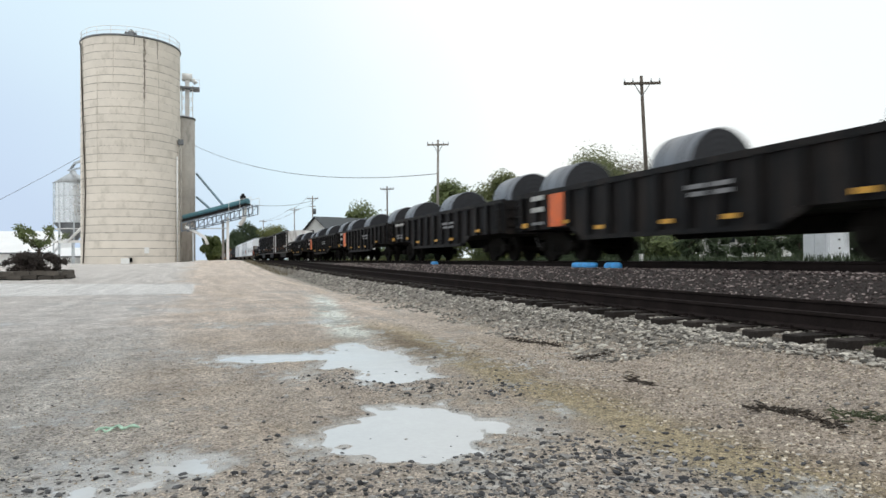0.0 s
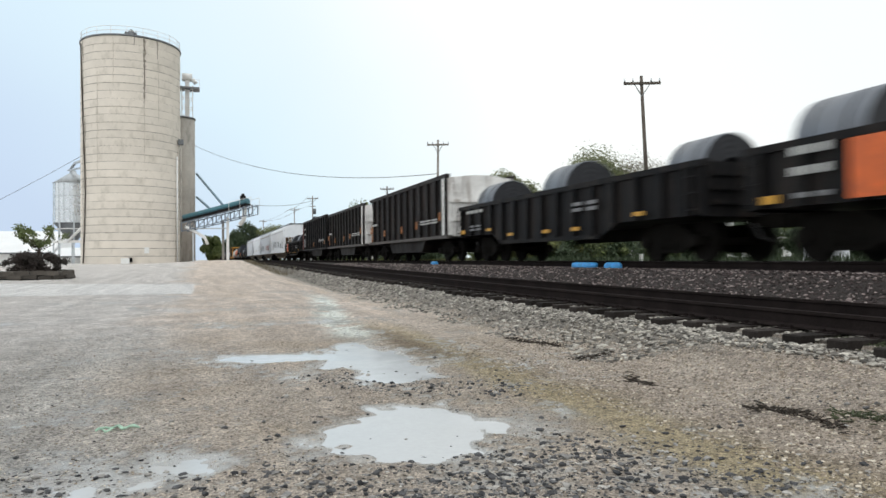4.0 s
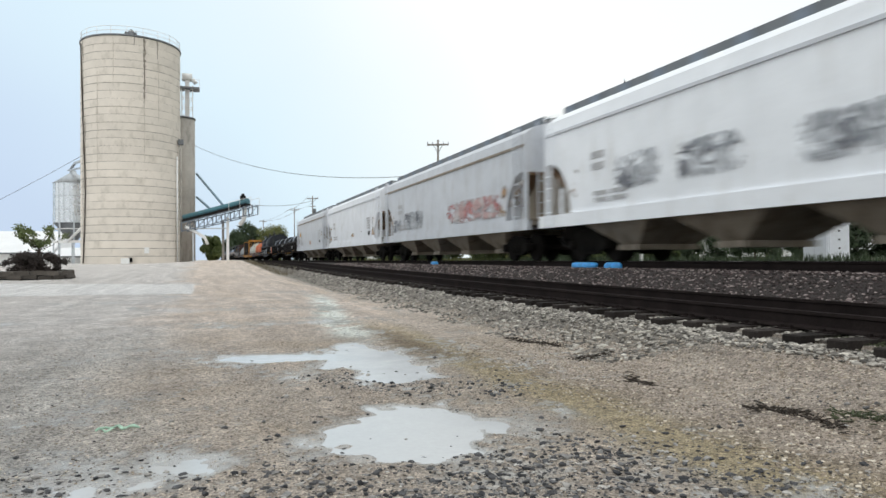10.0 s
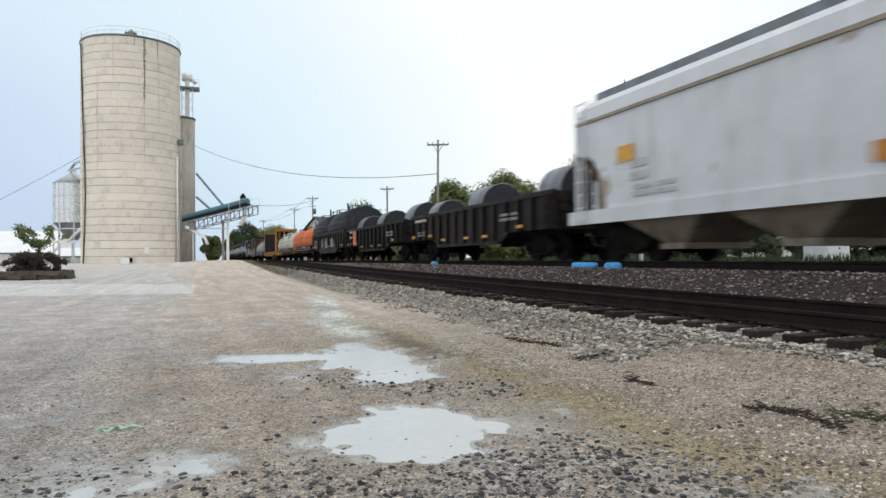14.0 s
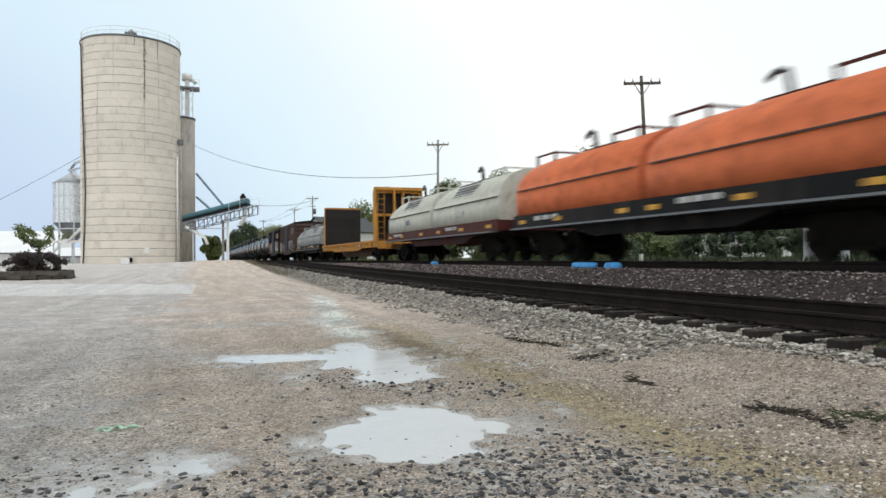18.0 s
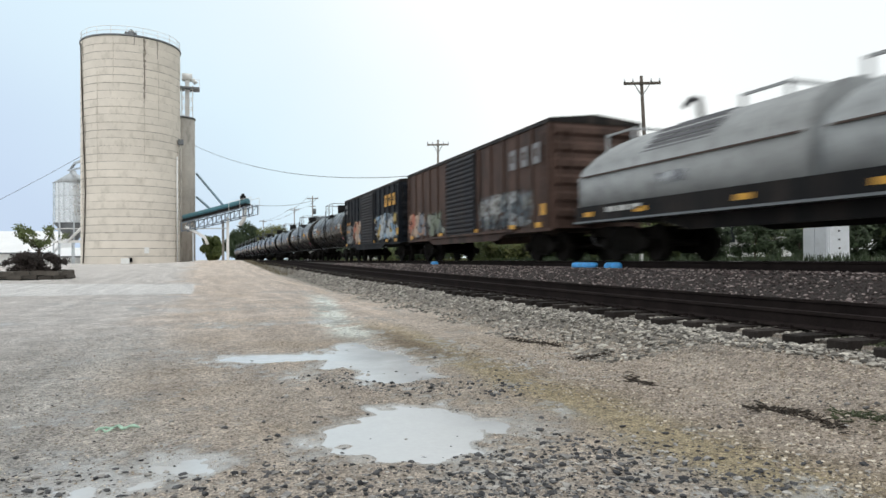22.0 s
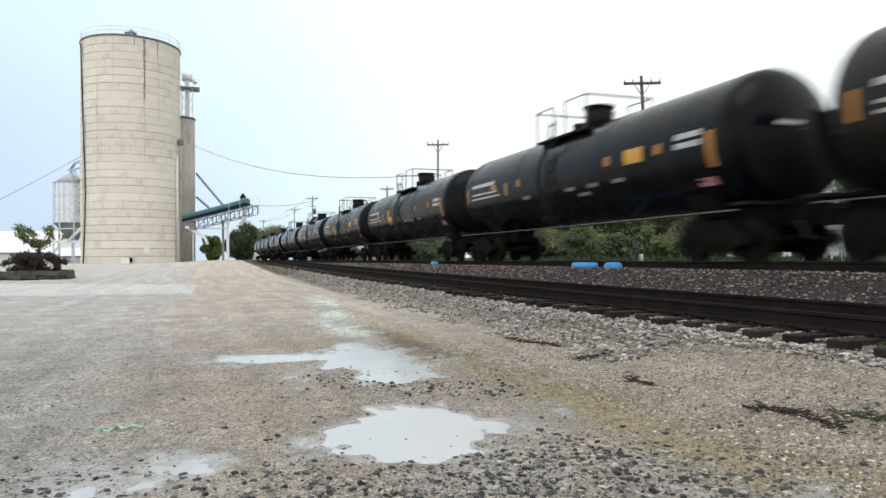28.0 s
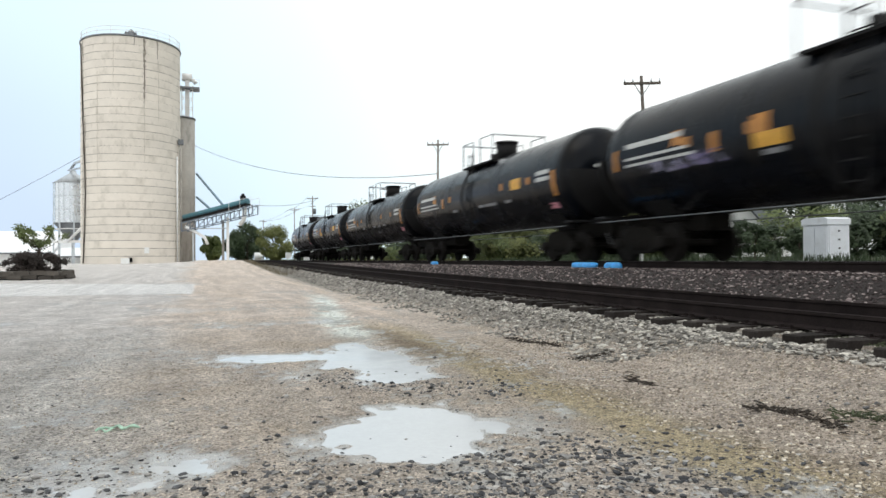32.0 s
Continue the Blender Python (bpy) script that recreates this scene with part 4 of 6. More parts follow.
for k in range(16):
    x, y = 15.5 + 0.62 * k + rng.uniform(-0.4, 0.4), 33 - 0.35 * k + rng.uniform(-1, 1)
    tree("wild green shrub on the far side of the line", x, y, 0.93, rng.uniform(0.9, 2.2), 2.4, rng.choice((leaf_dark, leaf_olive, leaf_dark, leaf_green)), 70 + k, 900, 0.1, 0.02, 14, 0.4, 1, "shrub", "shrub", "wild shrubs beyond the line")
for k in range(9):
    x, y = 27.5 + 1.6 * k, 24.5 - 1.3 * k + rng.uniform(-1, 1)
    tree("wild green shrub on the far side of the line", x, y, 0.95, rng.uniform(1.4, 2.6), 3.0, rng.choice((leaf_dark, leaf_green)), 100 + k, 1100, 0.11, 0.02, 14, 0.4, 1, "shrub", "shrub", "wild shrubs beyond the line")
for k in range(14):
    x, y = 15.0 + rng.uniform(-1.5, 6), 42 + 5.2 * k
    tree("wild green shrub on the far side of the line", x, y, 0.95, rng.uniform(0.8, 2.0), 3.4, rng.choice((leaf_dark, leaf_green)), 130 + k, 700, 0.16, 0.02, 12, 0.4, 1, "shrub", "shrub", "wild shrubs beyond the line")

for k in range(4, 15):
    x, y = 27.0 + 1.45 * k + rng.uniform(-0.4, 0.4), 27.5 - 1.15 * k + rng.uniform(-0.8, 0.8)
    tree("tall dark thicket shrub behind the cabinet", x, y, 0.93, rng.uniform(2.2, 3.1), 3.4, leaf_dark, 200 + k, 1300, 0.13, 0.0, 16, 0.4, 1, "shrub", "shrub", "thicket behind the cabinet")
# ---- stone planter with its small tree
stone_wall = material("planter_stone", (0.08, 0.07, 0.06), 0.9, vary=0.3, scale=2, fine=20, bump=0.5, per_object=0.3)
planter = thing("stone_planter", "low ring of dark stone blocks round a bed", "planter", at=spot(-9.0, 41.9, ground_z(*site(-9.0, 41.9))))
blk = Build().prism([(-0.36, 0.03), (-0.28, 0), (0.3, 0), (0.37, 0.05), (0.36, 0.18), (0.26, 0.25), (-0.2, 0.26), (-0.34, 0.2)], "y", -0.17, 0.17).mesh("stone_block", stone_wall)
for row in range(2):
    for k in range(17):
        a = (k + 0.5 * row) * math.tau / 17
        part("stone_block", blk, None, planter, at=pose((1.85 + rng.uniform(-0.12, 0.12)) * math.cos(a), (1.85 + rng.uniform(-0.12, 0.12)) * math.sin(a), row * 0.22 + rng.uniform(-0.06, 0.05), rng.uniform(-5, 5), rng.uniform(-4, 4), math.degrees(a) + 90 + rng.uniform(-9, 9)))
part("soil", Build().rings([circle(0, 0, 1.72, 0.38, 24), circle(0, 0, 0.2, 0.55, 24)], caps=True), material("soil", (0.06, 0.045, 0.035), 0.95, vary=0.3), planter)
for k in range(7):
    a = k * math.tau / 7
    tree("dark reddish shrub in the stone planter", -9.0 + 0.8 * math.cos(a), 41.9 + 0.8 * math.sin(a), ground_z(*site(-9.0, 41.9)) + 0.3, 1.15, 1.7, leaf_material("leaf_maroon", (0.014, 0.010, 0.009), (0.04, 0.026, 0.02)) if k == 0 else bpy.data.materials["leaf_maroon"], 160 + k, 700, 0.06, 0.05, 14, 0.4, 1, "shrub", "shrub", "shrubs in the planter", 0.0, 0.7)
tree("small multi-stemmed ornamental tree in the planter", -8.75, 42.0, ground_z(*site(-9.0, 41.9)) + 0.4, 3.0, 2.7, leaf_green, 170, 620, 0.085, 0.52, 26, 0.62, 0.8, "ornamental_tree", "tree", "trees beyond the railway", 0.5, 0.5)

# ---- houses beyond the line
siding_white = material("white_siding", (0.7, 0.7, 0.69), 0.6, vary=0.06, scale=1, fine=15, bump=0.1)
roof_blue = material("roof_shingle", (0.07, 0.078, 0.085), 0.85, vary=0.2, scale=1.5, fine=14, bump=0.3)
glass = material("window_glass", (0.03, 0.035, 0.04), 0.08, vary=0.1, bump=0)


def house(x, y, w, dpt, wall, ridge, turn, wallmat, lbl):
    h = thing("house", lbl, "house", "houses beyond the line", at=pose(*site(x, y), 0.9, 0, 0, turn))
    part("wall", Build().prism([(-dpt / 2, 0), (dpt / 2, 0), (dpt / 2, wall), (0, ridge - 0.12), (-dpt / 2, wall)], "x", -w / 2, w / 2), wallmat, h)
    for s in (-1, 1):
        n = Vector((0, s * (ridge - wall), dpt / 2)).normalized() * 0.12
        a, b = Vector((0, 0, ridge)), Vector((0, s * (dpt / 2 + 0.45), wall - 0.45 * (ridge - wall) / (dpt / 2)))
        part("roof", Build().add([(sx * (w / 2 + 0.35), q.y, q.z) for sx in (-1, 1) for q in (a, b, b - n, a - n)], [(0, 1, 5, 4), (1, 2, 6, 5), (2, 3, 7, 6), (3, 0, 4, 7), (0, 3, 2, 1), (4, 5, 6, 7)]), roof_blue, h)
    for sx in (-1, 1):
        win = part("window", Build().box(sx * w / 2 - 0.04, sx * w / 2 + 0.04, -0.5, 0.5, 1.2, 2.6), white_paint, h)
        part("pane", Build().box(sx * w / 2 - 0.06, sx * w / 2 + 0.06, -0.42, 0.42, 1.28, 2.52), glass, win)
    for k in (-1, 1):
        win = part("window", Build().box(k * w * 0.25 - 0.5, k * w * 0.25 + 0.5, -dpt / 2 - 0.04, -dpt / 2 + 0.02, 1.0, 2.4), white_paint, h)
        part("pane", Build().box(k * w * 0.25 - 0.42, k * w * 0.25 + 0.42, -dpt / 2 - 0.06, -dpt / 2, 1.08, 2.32), glass, win)


house(20.2, 96.0, 9, 7, 4.6, 6.7, 24, siding_white, "pale house with a blue-grey gable roof")
house(41.8, 38.8, 6, 5.0, 3.0, 5.9, 205, siding_white, "small white house with a dark gable roof")
house(47.0, 58.0, 10, 7, 3.2, 5.2, 200, siding_white, "low white house behind the shrubs")

# ---- trackside cabinet, marker post and litter
cabinet = thing("signal_cabinet", "tall pale grey metal signal cabinet beside the line", "cabinet", at=pose(*site(20.75, 15.75), 0.9, 0, 0, -5))
cab_paint = material("cabinet_paint", (0.72, 0.74, 0.79), 0.45, vary=0.06, scale=1.5, fine=20, bump=0.05, second=(0.6, 0.61, 0.64), amount=0.2)
part("body", Build().box(-0.46, 0.46, -0.56, 0.56, 0.05, 1.3), cab_paint, cabinet)
part("lid", Build().prism([(-0.6, 1.3), (0.6, 1.3), (0.6, 1.5), (0.45, 1.56), (-0.45, 1.56), (-0.6, 1.5)], "x", -0.5, 0.5), cab_paint, cabinet)
part("plinth", Build().box(-0.5, 0.5, -0.6, 0.6, -0.15, 0.05), concrete, cabinet)
dr = part("door", Build().box(-0.4, 0.4, -0.585, -0.56, 0.12, 1.24), cab_paint, cabinet)
for z in (0.45, 0.75, 1.05):
    part("handle", Build().box(-0.03, 0.03, -0.61, -0.585, z, z + 0.05), dark_steel, dr)
for y in (-0.27, 0.27):
    part("door", Build().box(-0.485, -0.46, y - 0.25, y + 0.25, 0.12, 1.24), cab_paint, cabinet)
post = thing("marker_post", "short white marker post", "post", at=spot(14.5, 18.0, 0.85))
part("shaft", Build().box(-0.05, 0.05, -0.05, 0.05, -0.1, 0.36), white_paint, post)
part("cap", Build().box(-0.06, 0.06, -0.06, 0.06, 0.36, 0.38), white_paint, post)
blue_paint = material("blue_tarp", (0.05, 0.33, 0.75), 0.45, vary=0.25, scale=4, fine=20, bump=0.3)


def sack(x, y, z, lx, ly, h, seed):
    r = random.Random(seed)
    rows = []
    for k in range(7):
        f = k / 6
        s = 1 - f ** 6 * 0.3
        rows.append([(math.cos(i * math.tau / 16) * lx * s * r.uniform(0.93, 1.05), math.sin(i * math.tau / 16) * ly * s * r.uniform(0.93, 1.05), h * f) for i in range(16)])
    tagged(part("plastic_sack", Build().rings(rows, caps=True), blue_paint, at=(x, y, z)), "crumpled bright blue plastic sack beside the rail", "sack", "blue sacks by the line")


sack(9.95, 16.65, 0.85, 0.16, 0.66, 0.15, 1)
sack(9.95, 15.25, 0.85, 0.15, 0.36, 0.15, 2)
sack(9.95, 29.6, 0.85, 0.15, 0.3, 0.15, 3)
mint = material("mint_plastic", (0.45, 0.66, 0.52), 0.4, vary=0.15, scale=10, fine=60, bump=0.2)
lit = Build()
r9 = random.Random(2)
pts = [(-0.66 + 0.26 * k / 13, 4.70 + 0.1 * math.sin(k * 1.3) * 0.6 + 0.006 * k, 0.012 + 0.012 * r9.random()) for k in range(14)]
lit.path(pts, 0.007, 6).path([(p[0] + 0.01, p[1] + 0.05 * r9.uniform(-1, 1), p[2] + 0.004) for p in pts[::2]], 0.009, 6)
tagged(part("plastic_strap", lit, mint, at=(-0.01, 0.41, ground_z(*site(-0.53, 4.74)))), "tangled pale green plastic strap lying on the gravel", "litter")
tank_me = thing("storage_tank", "small white tank beside the far line", "tank", at=spot(14.4, 177.0, 0.9))
part("shell", Build().tube((-0.9, 0, 1.25), (1.2, 0, 1.25), 0.95, seg=18), white_paint, tank_me)
part("stand", Build().box(-0.7, 1.0, -0.5, 0.5, -0.1, 0.45), concrete_dark, tank_me)
box2 = thing("relay_box", "small white relay box beside the main line", "cabinet", at=spot(13.6, 107.0, 0.9))
part("body", Build().box(-0.45, 0.45, -0.3, 0.3, 0.4, 1.4), white_paint, box2)
part("leg", Build().box(-0.08, 0.08, -0.08, 0.08, -0.1, 0.4), white_paint, box2)

# ---- weeds and scraps along the foot of the bank
weed = material("dead_weed", (0.034, 0.025, 0.018), 0.95, vary=0.4, scale=9, fine=60)
green_weed = material("green_weed", (0.05, 0.06, 0.028), 0.9, vary=0.4, scale=9, fine=60)


def weeds(p0, p1, spread, n, seed, mat=None, tall=0.03):
    """A drift of dead stems, bark and crumbs along a line on the ground."""
    r = random.Random(seed)
    b = Build()
    for _ in range(n):
        f = r.random()
        x, y = p0[0] + (p1[0] - p0[0]) * f + r.gauss(0, spread), p0[1] + (p1[1] - p0[1]) * f + r.gauss(0, spread)
        z = ground_z(x, y)
        a, l, wd = r.uniform(0, math.tau), r.uniform(0.02, 0.085), r.uniform(0.004, 0.014)
        b.beam((x, y, z + 0.004), (x + math.cos(a) * l, y + math.sin(a) * l, z + r.uniform(0.004, tall)), wd, wd * 0.7)
    label = "low green weeds among the stones" if mat else "dark drift of dead weeds and bark on the stone"
    tagged(part("dead_weeds", b.mesh("dead_weeds", mat or weed, fix=False), None), label, "weeds", kind="stuff")


weeds((4.09, 8.9), (4.34, 7.8), 0.05, 200, 1)
weeds((3.95, 6.8), (4.5, 6.95), 0.035, 150, 2)
weeds((3.78, 5.6), (3.72, 5.15), 0.03, 60, 3, tall=0.018)
weeds((3.74, 3.95), (3.80, 3.66), 0.025, 85, 4, tall=0.018)
weeds((3.80, 3.66), (3.72, 3.16), 0.035, 75, 5, tall=0.018)
weeds((3.95, 3.4), (4.05, 3.1), 0.05, 90, 6, green_weed, 0.03)
weeds((5.75, 5.0), (5.45, 4.2), 0.09, 130, 7, green_weed, 0.03)


def verge(name, label, x0, x1, y0, y1, n, mat, seed):
    """Rough grass blades over a strip of ground."""
    r = random.Random(seed)
    b = Build()
    for _ in range(n):
        x, y = r.uniform(x0, x1), r.uniform(y0, y1)
        z = ground_z(x, y)
        a, l = r.uniform(0, math.tau), r.uniform(0.1, 0.32)
        q = Vector((x + math.cos(a) * l * 0.4, y + math.sin(a) * l * 0.4, z + l))
        w = Vector((-math.sin(a), math.cos(a), 0)) * r.uniform(0.01, 0.025)
        p = Vector((x, y, z - 0.01))
        b.add([p - w, p + w, q], [(0, 1, 2)])
    tagged(part(name, b.mesh(name, mat, fix=False), None), label, "grass", kind="stuff")


dry_grass = leaf_material("dry_grass", (0.09, 0.075, 0.04), (0.2, 0.165, 0.1))
verge("rough_grass", "patchy brown-green weeds along the siding", 4.4, 5.4, 42, 82, 900, dry_grass, 1)
verge("rough_grass", "rough grass on the far side of the line", 13.2, 18.0, 12, 34, 5000, leaf_dark, 2)
verge("rough_grass", "rough grass on the far side of the line", 13.4, 17.0, 34, 80, 4000, leaf_olive, 3)


# ---- the train: every wagon is built along Y round its middle, rail top at z = 0, its front towards -Y
def paint(name, color, second=(0.09, 0.05, 0.03), amount=0.3, rough=0.6, vary=0.2, streaks=0.9, scale=1.1):
    return material(name, color, rough, 0.0, vary=vary, scale=scale, fine=22, bump=0.12, second=second, amount=amount, streaks=streaks, spec=0.15)


black_car = paint("black_car", (0.0075, 0.0072, 0.0082), (0.036, 0.028, 0.024), 0.46, vary=0.35, scale=0.8)
brown_car = paint("brown_car", (0.0125, 0.0105, 0.0105), (0.05, 0.038, 0.032), 0.44, vary=0.35)
rust_car = paint("rust_car", (0.088, 0.056, 0.046), (0.022, 0.016, 0.015), 0.42, vary=0.35, scale=0.6)
taupe_car = paint("taupe_car", (0.0135, 0.012, 0.012), (0.056, 0.046, 0.04), 0.44, vary=0.35)
blueblack_car = paint("blueblack_car", (0.009, 0.0115, 0.017), (0.022, 0.02, 0.018), 0.35)
door_dark = paint("door_dark", (0.032, 0.034, 0.041), (0.05, 0.042, 0.038), 0.45, vary=0.3)
white_car = paint("white_car", (0.79, 0.815, 0.86), (0.62, 0.62, 0.62), 0.25, vary=0.06)
grey_car = paint("grey_car", (0.6, 0.625, 0.67), (0.5, 0.505, 0.52), 0.35, vary=0.08)
bright_car = paint("bright_car", (0.87, 0.895, 0.935), (0.72, 0.72, 0.72), 0.2, vary=0.05)
bare_end = paint("bare_end", (0.8, 0.79, 0.78), (0.3, 0.25, 0.22), 0.32, vary=0.15)
rusty_sheet = paint("rusty_sheet", (0.14, 0.085, 0.05), (0.28, 0.2, 0.14), 0.45, vary=0.3)
grime_car = paint("grime_car", (0.3, 0.26, 0.21), (0.15, 0.115, 0.085), 0.45)
yellow_car = paint("yellow_car", (0.52, 0.25, 0.05), (0.26, 0.115, 0.03), 0.42, vary=0.16)
orange_hood = paint("orange_hood", (0.62, 0.165, 0.07), (0.38, 0.1, 0.045), 0.36, vary=0.16, streaks=0.3, scale=1.6)
cream_hood = paint("cream_hood", (0.54, 0.55, 0.49), (0.34, 0.34, 0.3), 0.36, vary=0.1, streaks=0.4, scale=1.6)
silver_hood = paint("silver_hood", (0.33, 0.345, 0.355), (0.22, 0.225, 0.23), 0.38, vary=0.12, streaks=0.3, scale=1.6)
black_hood = paint("black_hood", (0.03, 0.034, 0.042), (0.05, 0.05, 0.05), 0.4)
seam_dark = paint("seam_dark", (0.07, 0.05, 0.042), (0.12, 0.09, 0.08), 0.4)
maroon_car = paint("maroon_car", (0.075, 0.022, 0.018), (0.04, 0.02, 0.018), 0.4)
tank_black = material("tank_black", (0.004, 0.005, 0.0075), 0.24, vary=0.3, scale=0.8, fine=14, bump=0.05, second=(0.012, 0.0105, 0.009), amount=0.4, streaks=0.8, spec=0.12, per_object=0.2, dist=0.006)
tank_brown = material("tank_brown", (0.0105, 0.0092, 0.008), 0.27, vary=0.3, scale=0.8, fine=14, bump=0.05, second=(0.022, 0.018, 0.014), amount=0.45, streaks=0.8, spec=0.2, dist=0.006)
wood_dark = material("wood_dark", (0.017, 0.0135, 0.013), 0.9, vary=0.3, scale=2, fine=25, bump=0.5, per_object=0.25)
pale_sill = paint("pale_sill", (0.11, 0.1, 0.095), (0.06, 0.05, 0.042), 0.45)
# rusty yellow of the underframe, with the shade below the deck in its colour
shaded_yellow = paint("shaded_yellow", (0.13, 0.062, 0.022), (0.05, 0.03, 0.018), 0.5)
mark_white = material("mark_white", (0.46, 0.46, 0.45), 0.6, vary=0.3, scale=6, fine=30, bump=0)
mark_grey = material("mark_grey", (0.2, 0.2, 0.21), 0.6, vary=0.3, scale=6, fine=30, bump=0)
mark_faint = material("mark_faint", (0.42, 0.42, 0.43), 0.6, vary=0.3, scale=6, fine=30, bump=0)
mark_yellow = material("mark_yellow", (0.6, 0.31, 0.035), 0.5, vary=0.2, scale=6, fine=30, bump=0)
mark_orange = material("mark_orange", (0.7, 0.14, 0.03), 0.5, vary=0.2, scale=4, fine=30, bump=0)
mark_amber = material("mark_amber", (0.42, 0.17, 0.022), 0.5, vary=0.2, scale=4, fine=30, bump=0)
mark_rust = material("mark_rust", (0.3, 0.11, 0.03), 0.7, vary=0.4, scale=6, fine=30, bump=0)
stripe_dark = material("stripe_dark", (0.1, 0.1, 0.11), 0.6, vary=0.4, scale=5, fine=30, bump=0)
mark_red = material("mark_red", (0.14, 0.028, 0.02), 0.6, vary=0.3, scale=4, fine=30, bump=0)
mark_black = material("mark_black", (0.03, 0.03, 0.032), 0.6, vary=0.2, scale=4, fine=30, bump=0)
mark_pink = material("mark_pink", (0.6, 0.25, 0.3), 0.5, vary=0.2, scale=4, fine=30, bump=0)
coil_steel = material("coil_steel", (0.165, 0.178, 0.205), 0.42, 0.4, vary=0.15, scale=1.5, fine=60, bump=0.05)
truck_steel = material("truck_steel", (0.009, 0.008, 0.007), 0.85, vary=0.4, scale=4, fine=30, bump=0.3, spec=0.06)
wheel_steel = material("wheel_steel", (0.012, 0.0105, 0.0095), 0.8, 0.0, vary=0.3, scale=4, fine=30, spec=0.08)


def graffiti_material(name, cols, scale, seed, cover=0.5, strokes=False):
    """Sprayed shapes with soft gaps, in a few colours."""
    m = bpy.data.materials.new(name)
    m.use_nodes = True
    t = m.node_tree
    b = t.nodes["Principled BSDF"]
    b.inputs["Roughness"].default_value = 0.6
    co = t.nodes.new("ShaderNodeTexCoord")
    mp = t.nodes.new("ShaderNodeMapping")
    mp.inputs["Location"].default_value = (seed * 3.1, seed * 1.7, seed)
    shift = t.nodes.new("ShaderNodeMath")
    shift.operation = "MULTIPLY"
    shift.inputs[1].default_value = 37.0
    t.links.new(t.nodes.new("ShaderNodeObjectInfo").outputs["Random"], shift.inputs[0])
    moved = t.nodes.new("ShaderNodeVectorMath")
    moved.operation = "ADD"
    t.links.new(co.outputs["Object"], moved.inputs[0])
    t.links.new(shift.outputs[0], moved.inputs[1])
    t.links.new(moved.outputs[0], mp.inputs["Vector"])
    v = t.nodes.new("ShaderNodeTexVoronoi")
    v.inputs["Scale"].default_value = scale
    n = t.nodes.new("ShaderNodeTexNoise")
    n.inputs["Scale"].default_value, n.inputs["Detail"].default_value, n.inputs["Distortion"].default_value = scale * 0.9, 3, 1.5
    for node in (v, n):
        t.links.new(mp.outputs["Vector"], node.inputs["Vector"])
    sp = t.nodes.new("ShaderNodeSeparateColor")
    t.links.new(v.outputs["Color"], sp.inputs[0])
    rp = t.nodes.new("ShaderNodeValToRGB")
    rp.color_ramp.interpolation = "CONSTANT"
    while len(rp.color_ramp.elements) < len(cols):
        rp.color_ramp.elements.new(0.5)
    for k, c in enumerate(cols):
        rp.color_ramp.elements[k].position = k / len(cols)
        rp.color_ramp.elements[k].color = (*c, 1)
    t.links.new(sp.outputs[0], rp.inputs["Fac"])
    t.links.new(rp.outputs["Color"], b.inputs["Base Color"])
    mr = t.nodes.new("ShaderNodeMapRange")
    mr.inputs["From Min"].default_value, mr.inputs["From Max"].default_value = 0.62 - cover * 0.35, 0.72 - cover * 0.3
    sep = t.nodes.new("ShaderNodeSeparateXYZ")
    t.links.new(co.outputs["Generated"], sep.inputs[0])
    total = n.outputs["Fac"]
    if strokes:
        for op, val in (("SUBTRACT", 0.5), ("ABSOLUTE", 0.0), ("MULTIPLY", -3.0), ("ADD", 0.75)):
            k = t.nodes.new("ShaderNodeMath")
            k.operation = op
            k.inputs[1].default_value = val
            t.links.new(total, k.inputs[0])
            total = k.outputs[0]
    for axis in ("Y", "Z"):
        d = t.nodes.new("ShaderNodeMath")
        d.operation = "SUBTRACT"
        t.links.new(sep.outputs[axis], d.inputs[0])
        d.inputs[1].default_value = 0.5
        q = t.nodes.new("ShaderNodeMath")
        q.operation = "POWER"
        ab = t.nodes.new("ShaderNodeMath")
        ab.operation = "ABSOLUTE"
        t.links.new(d.outputs[0], ab.inputs[0])
        t.links.new(ab.outputs[0], q.inputs[0])
        q.inputs[1].default_value = 6.0
        k = t.nodes.new("ShaderNodeMath")
        k.operation = "MULTIPLY_ADD"
        k.inputs[1].default_value = -22.0
        t.links.new(q.outputs[0], k.inputs[0])
        t.links.new(total, k.inputs[2])
        total = k.outputs[0]
    t.links.new(total, mr.inputs["Value"])
    t.links.new(mr.outputs["Result"], b.inputs["Alpha"])
    return m


tag_dark = graffiti_material("tag_dark", [(0.3, 0.32, 0.35), (0.42, 0.44, 0.47), (0.17, 0.175, 0.2), (0.5, 0.52, 0.55)], 2.3, 1, 0.4, True)
tag_red = graffiti_material("tag_red", [(0.48, 0.2, 0.2), (0.5, 0.34, 0.33), (0.52, 0.48, 0.48)], 1.8, 2, 0.62, True)
tag_pale = graffiti_material("tag_pale", [(0.27, 0.28, 0.29), (0.2, 0.21, 0.21), (0.15, 0.16, 0.175), (0.06, 0.075, 0.09), (0.32, 0.32, 0.31)], 2.4, 3, 0.42, True)
tag_warm = graffiti_material("tag_warm", [(0.360, 0.202, 0.130), (0.396, 0.288, 0.216), (0.144, 0.158, 0.187), (0.360, 0.108, 0.058)], 1.9, 4, 0.85)
tag_green = graffiti_material("tag_green", [(0.144, 0.166, 0.122), (0.252, 0.259, 0.230), (0.086, 0.101, 0.094)], 1.8, 5, 0.85)
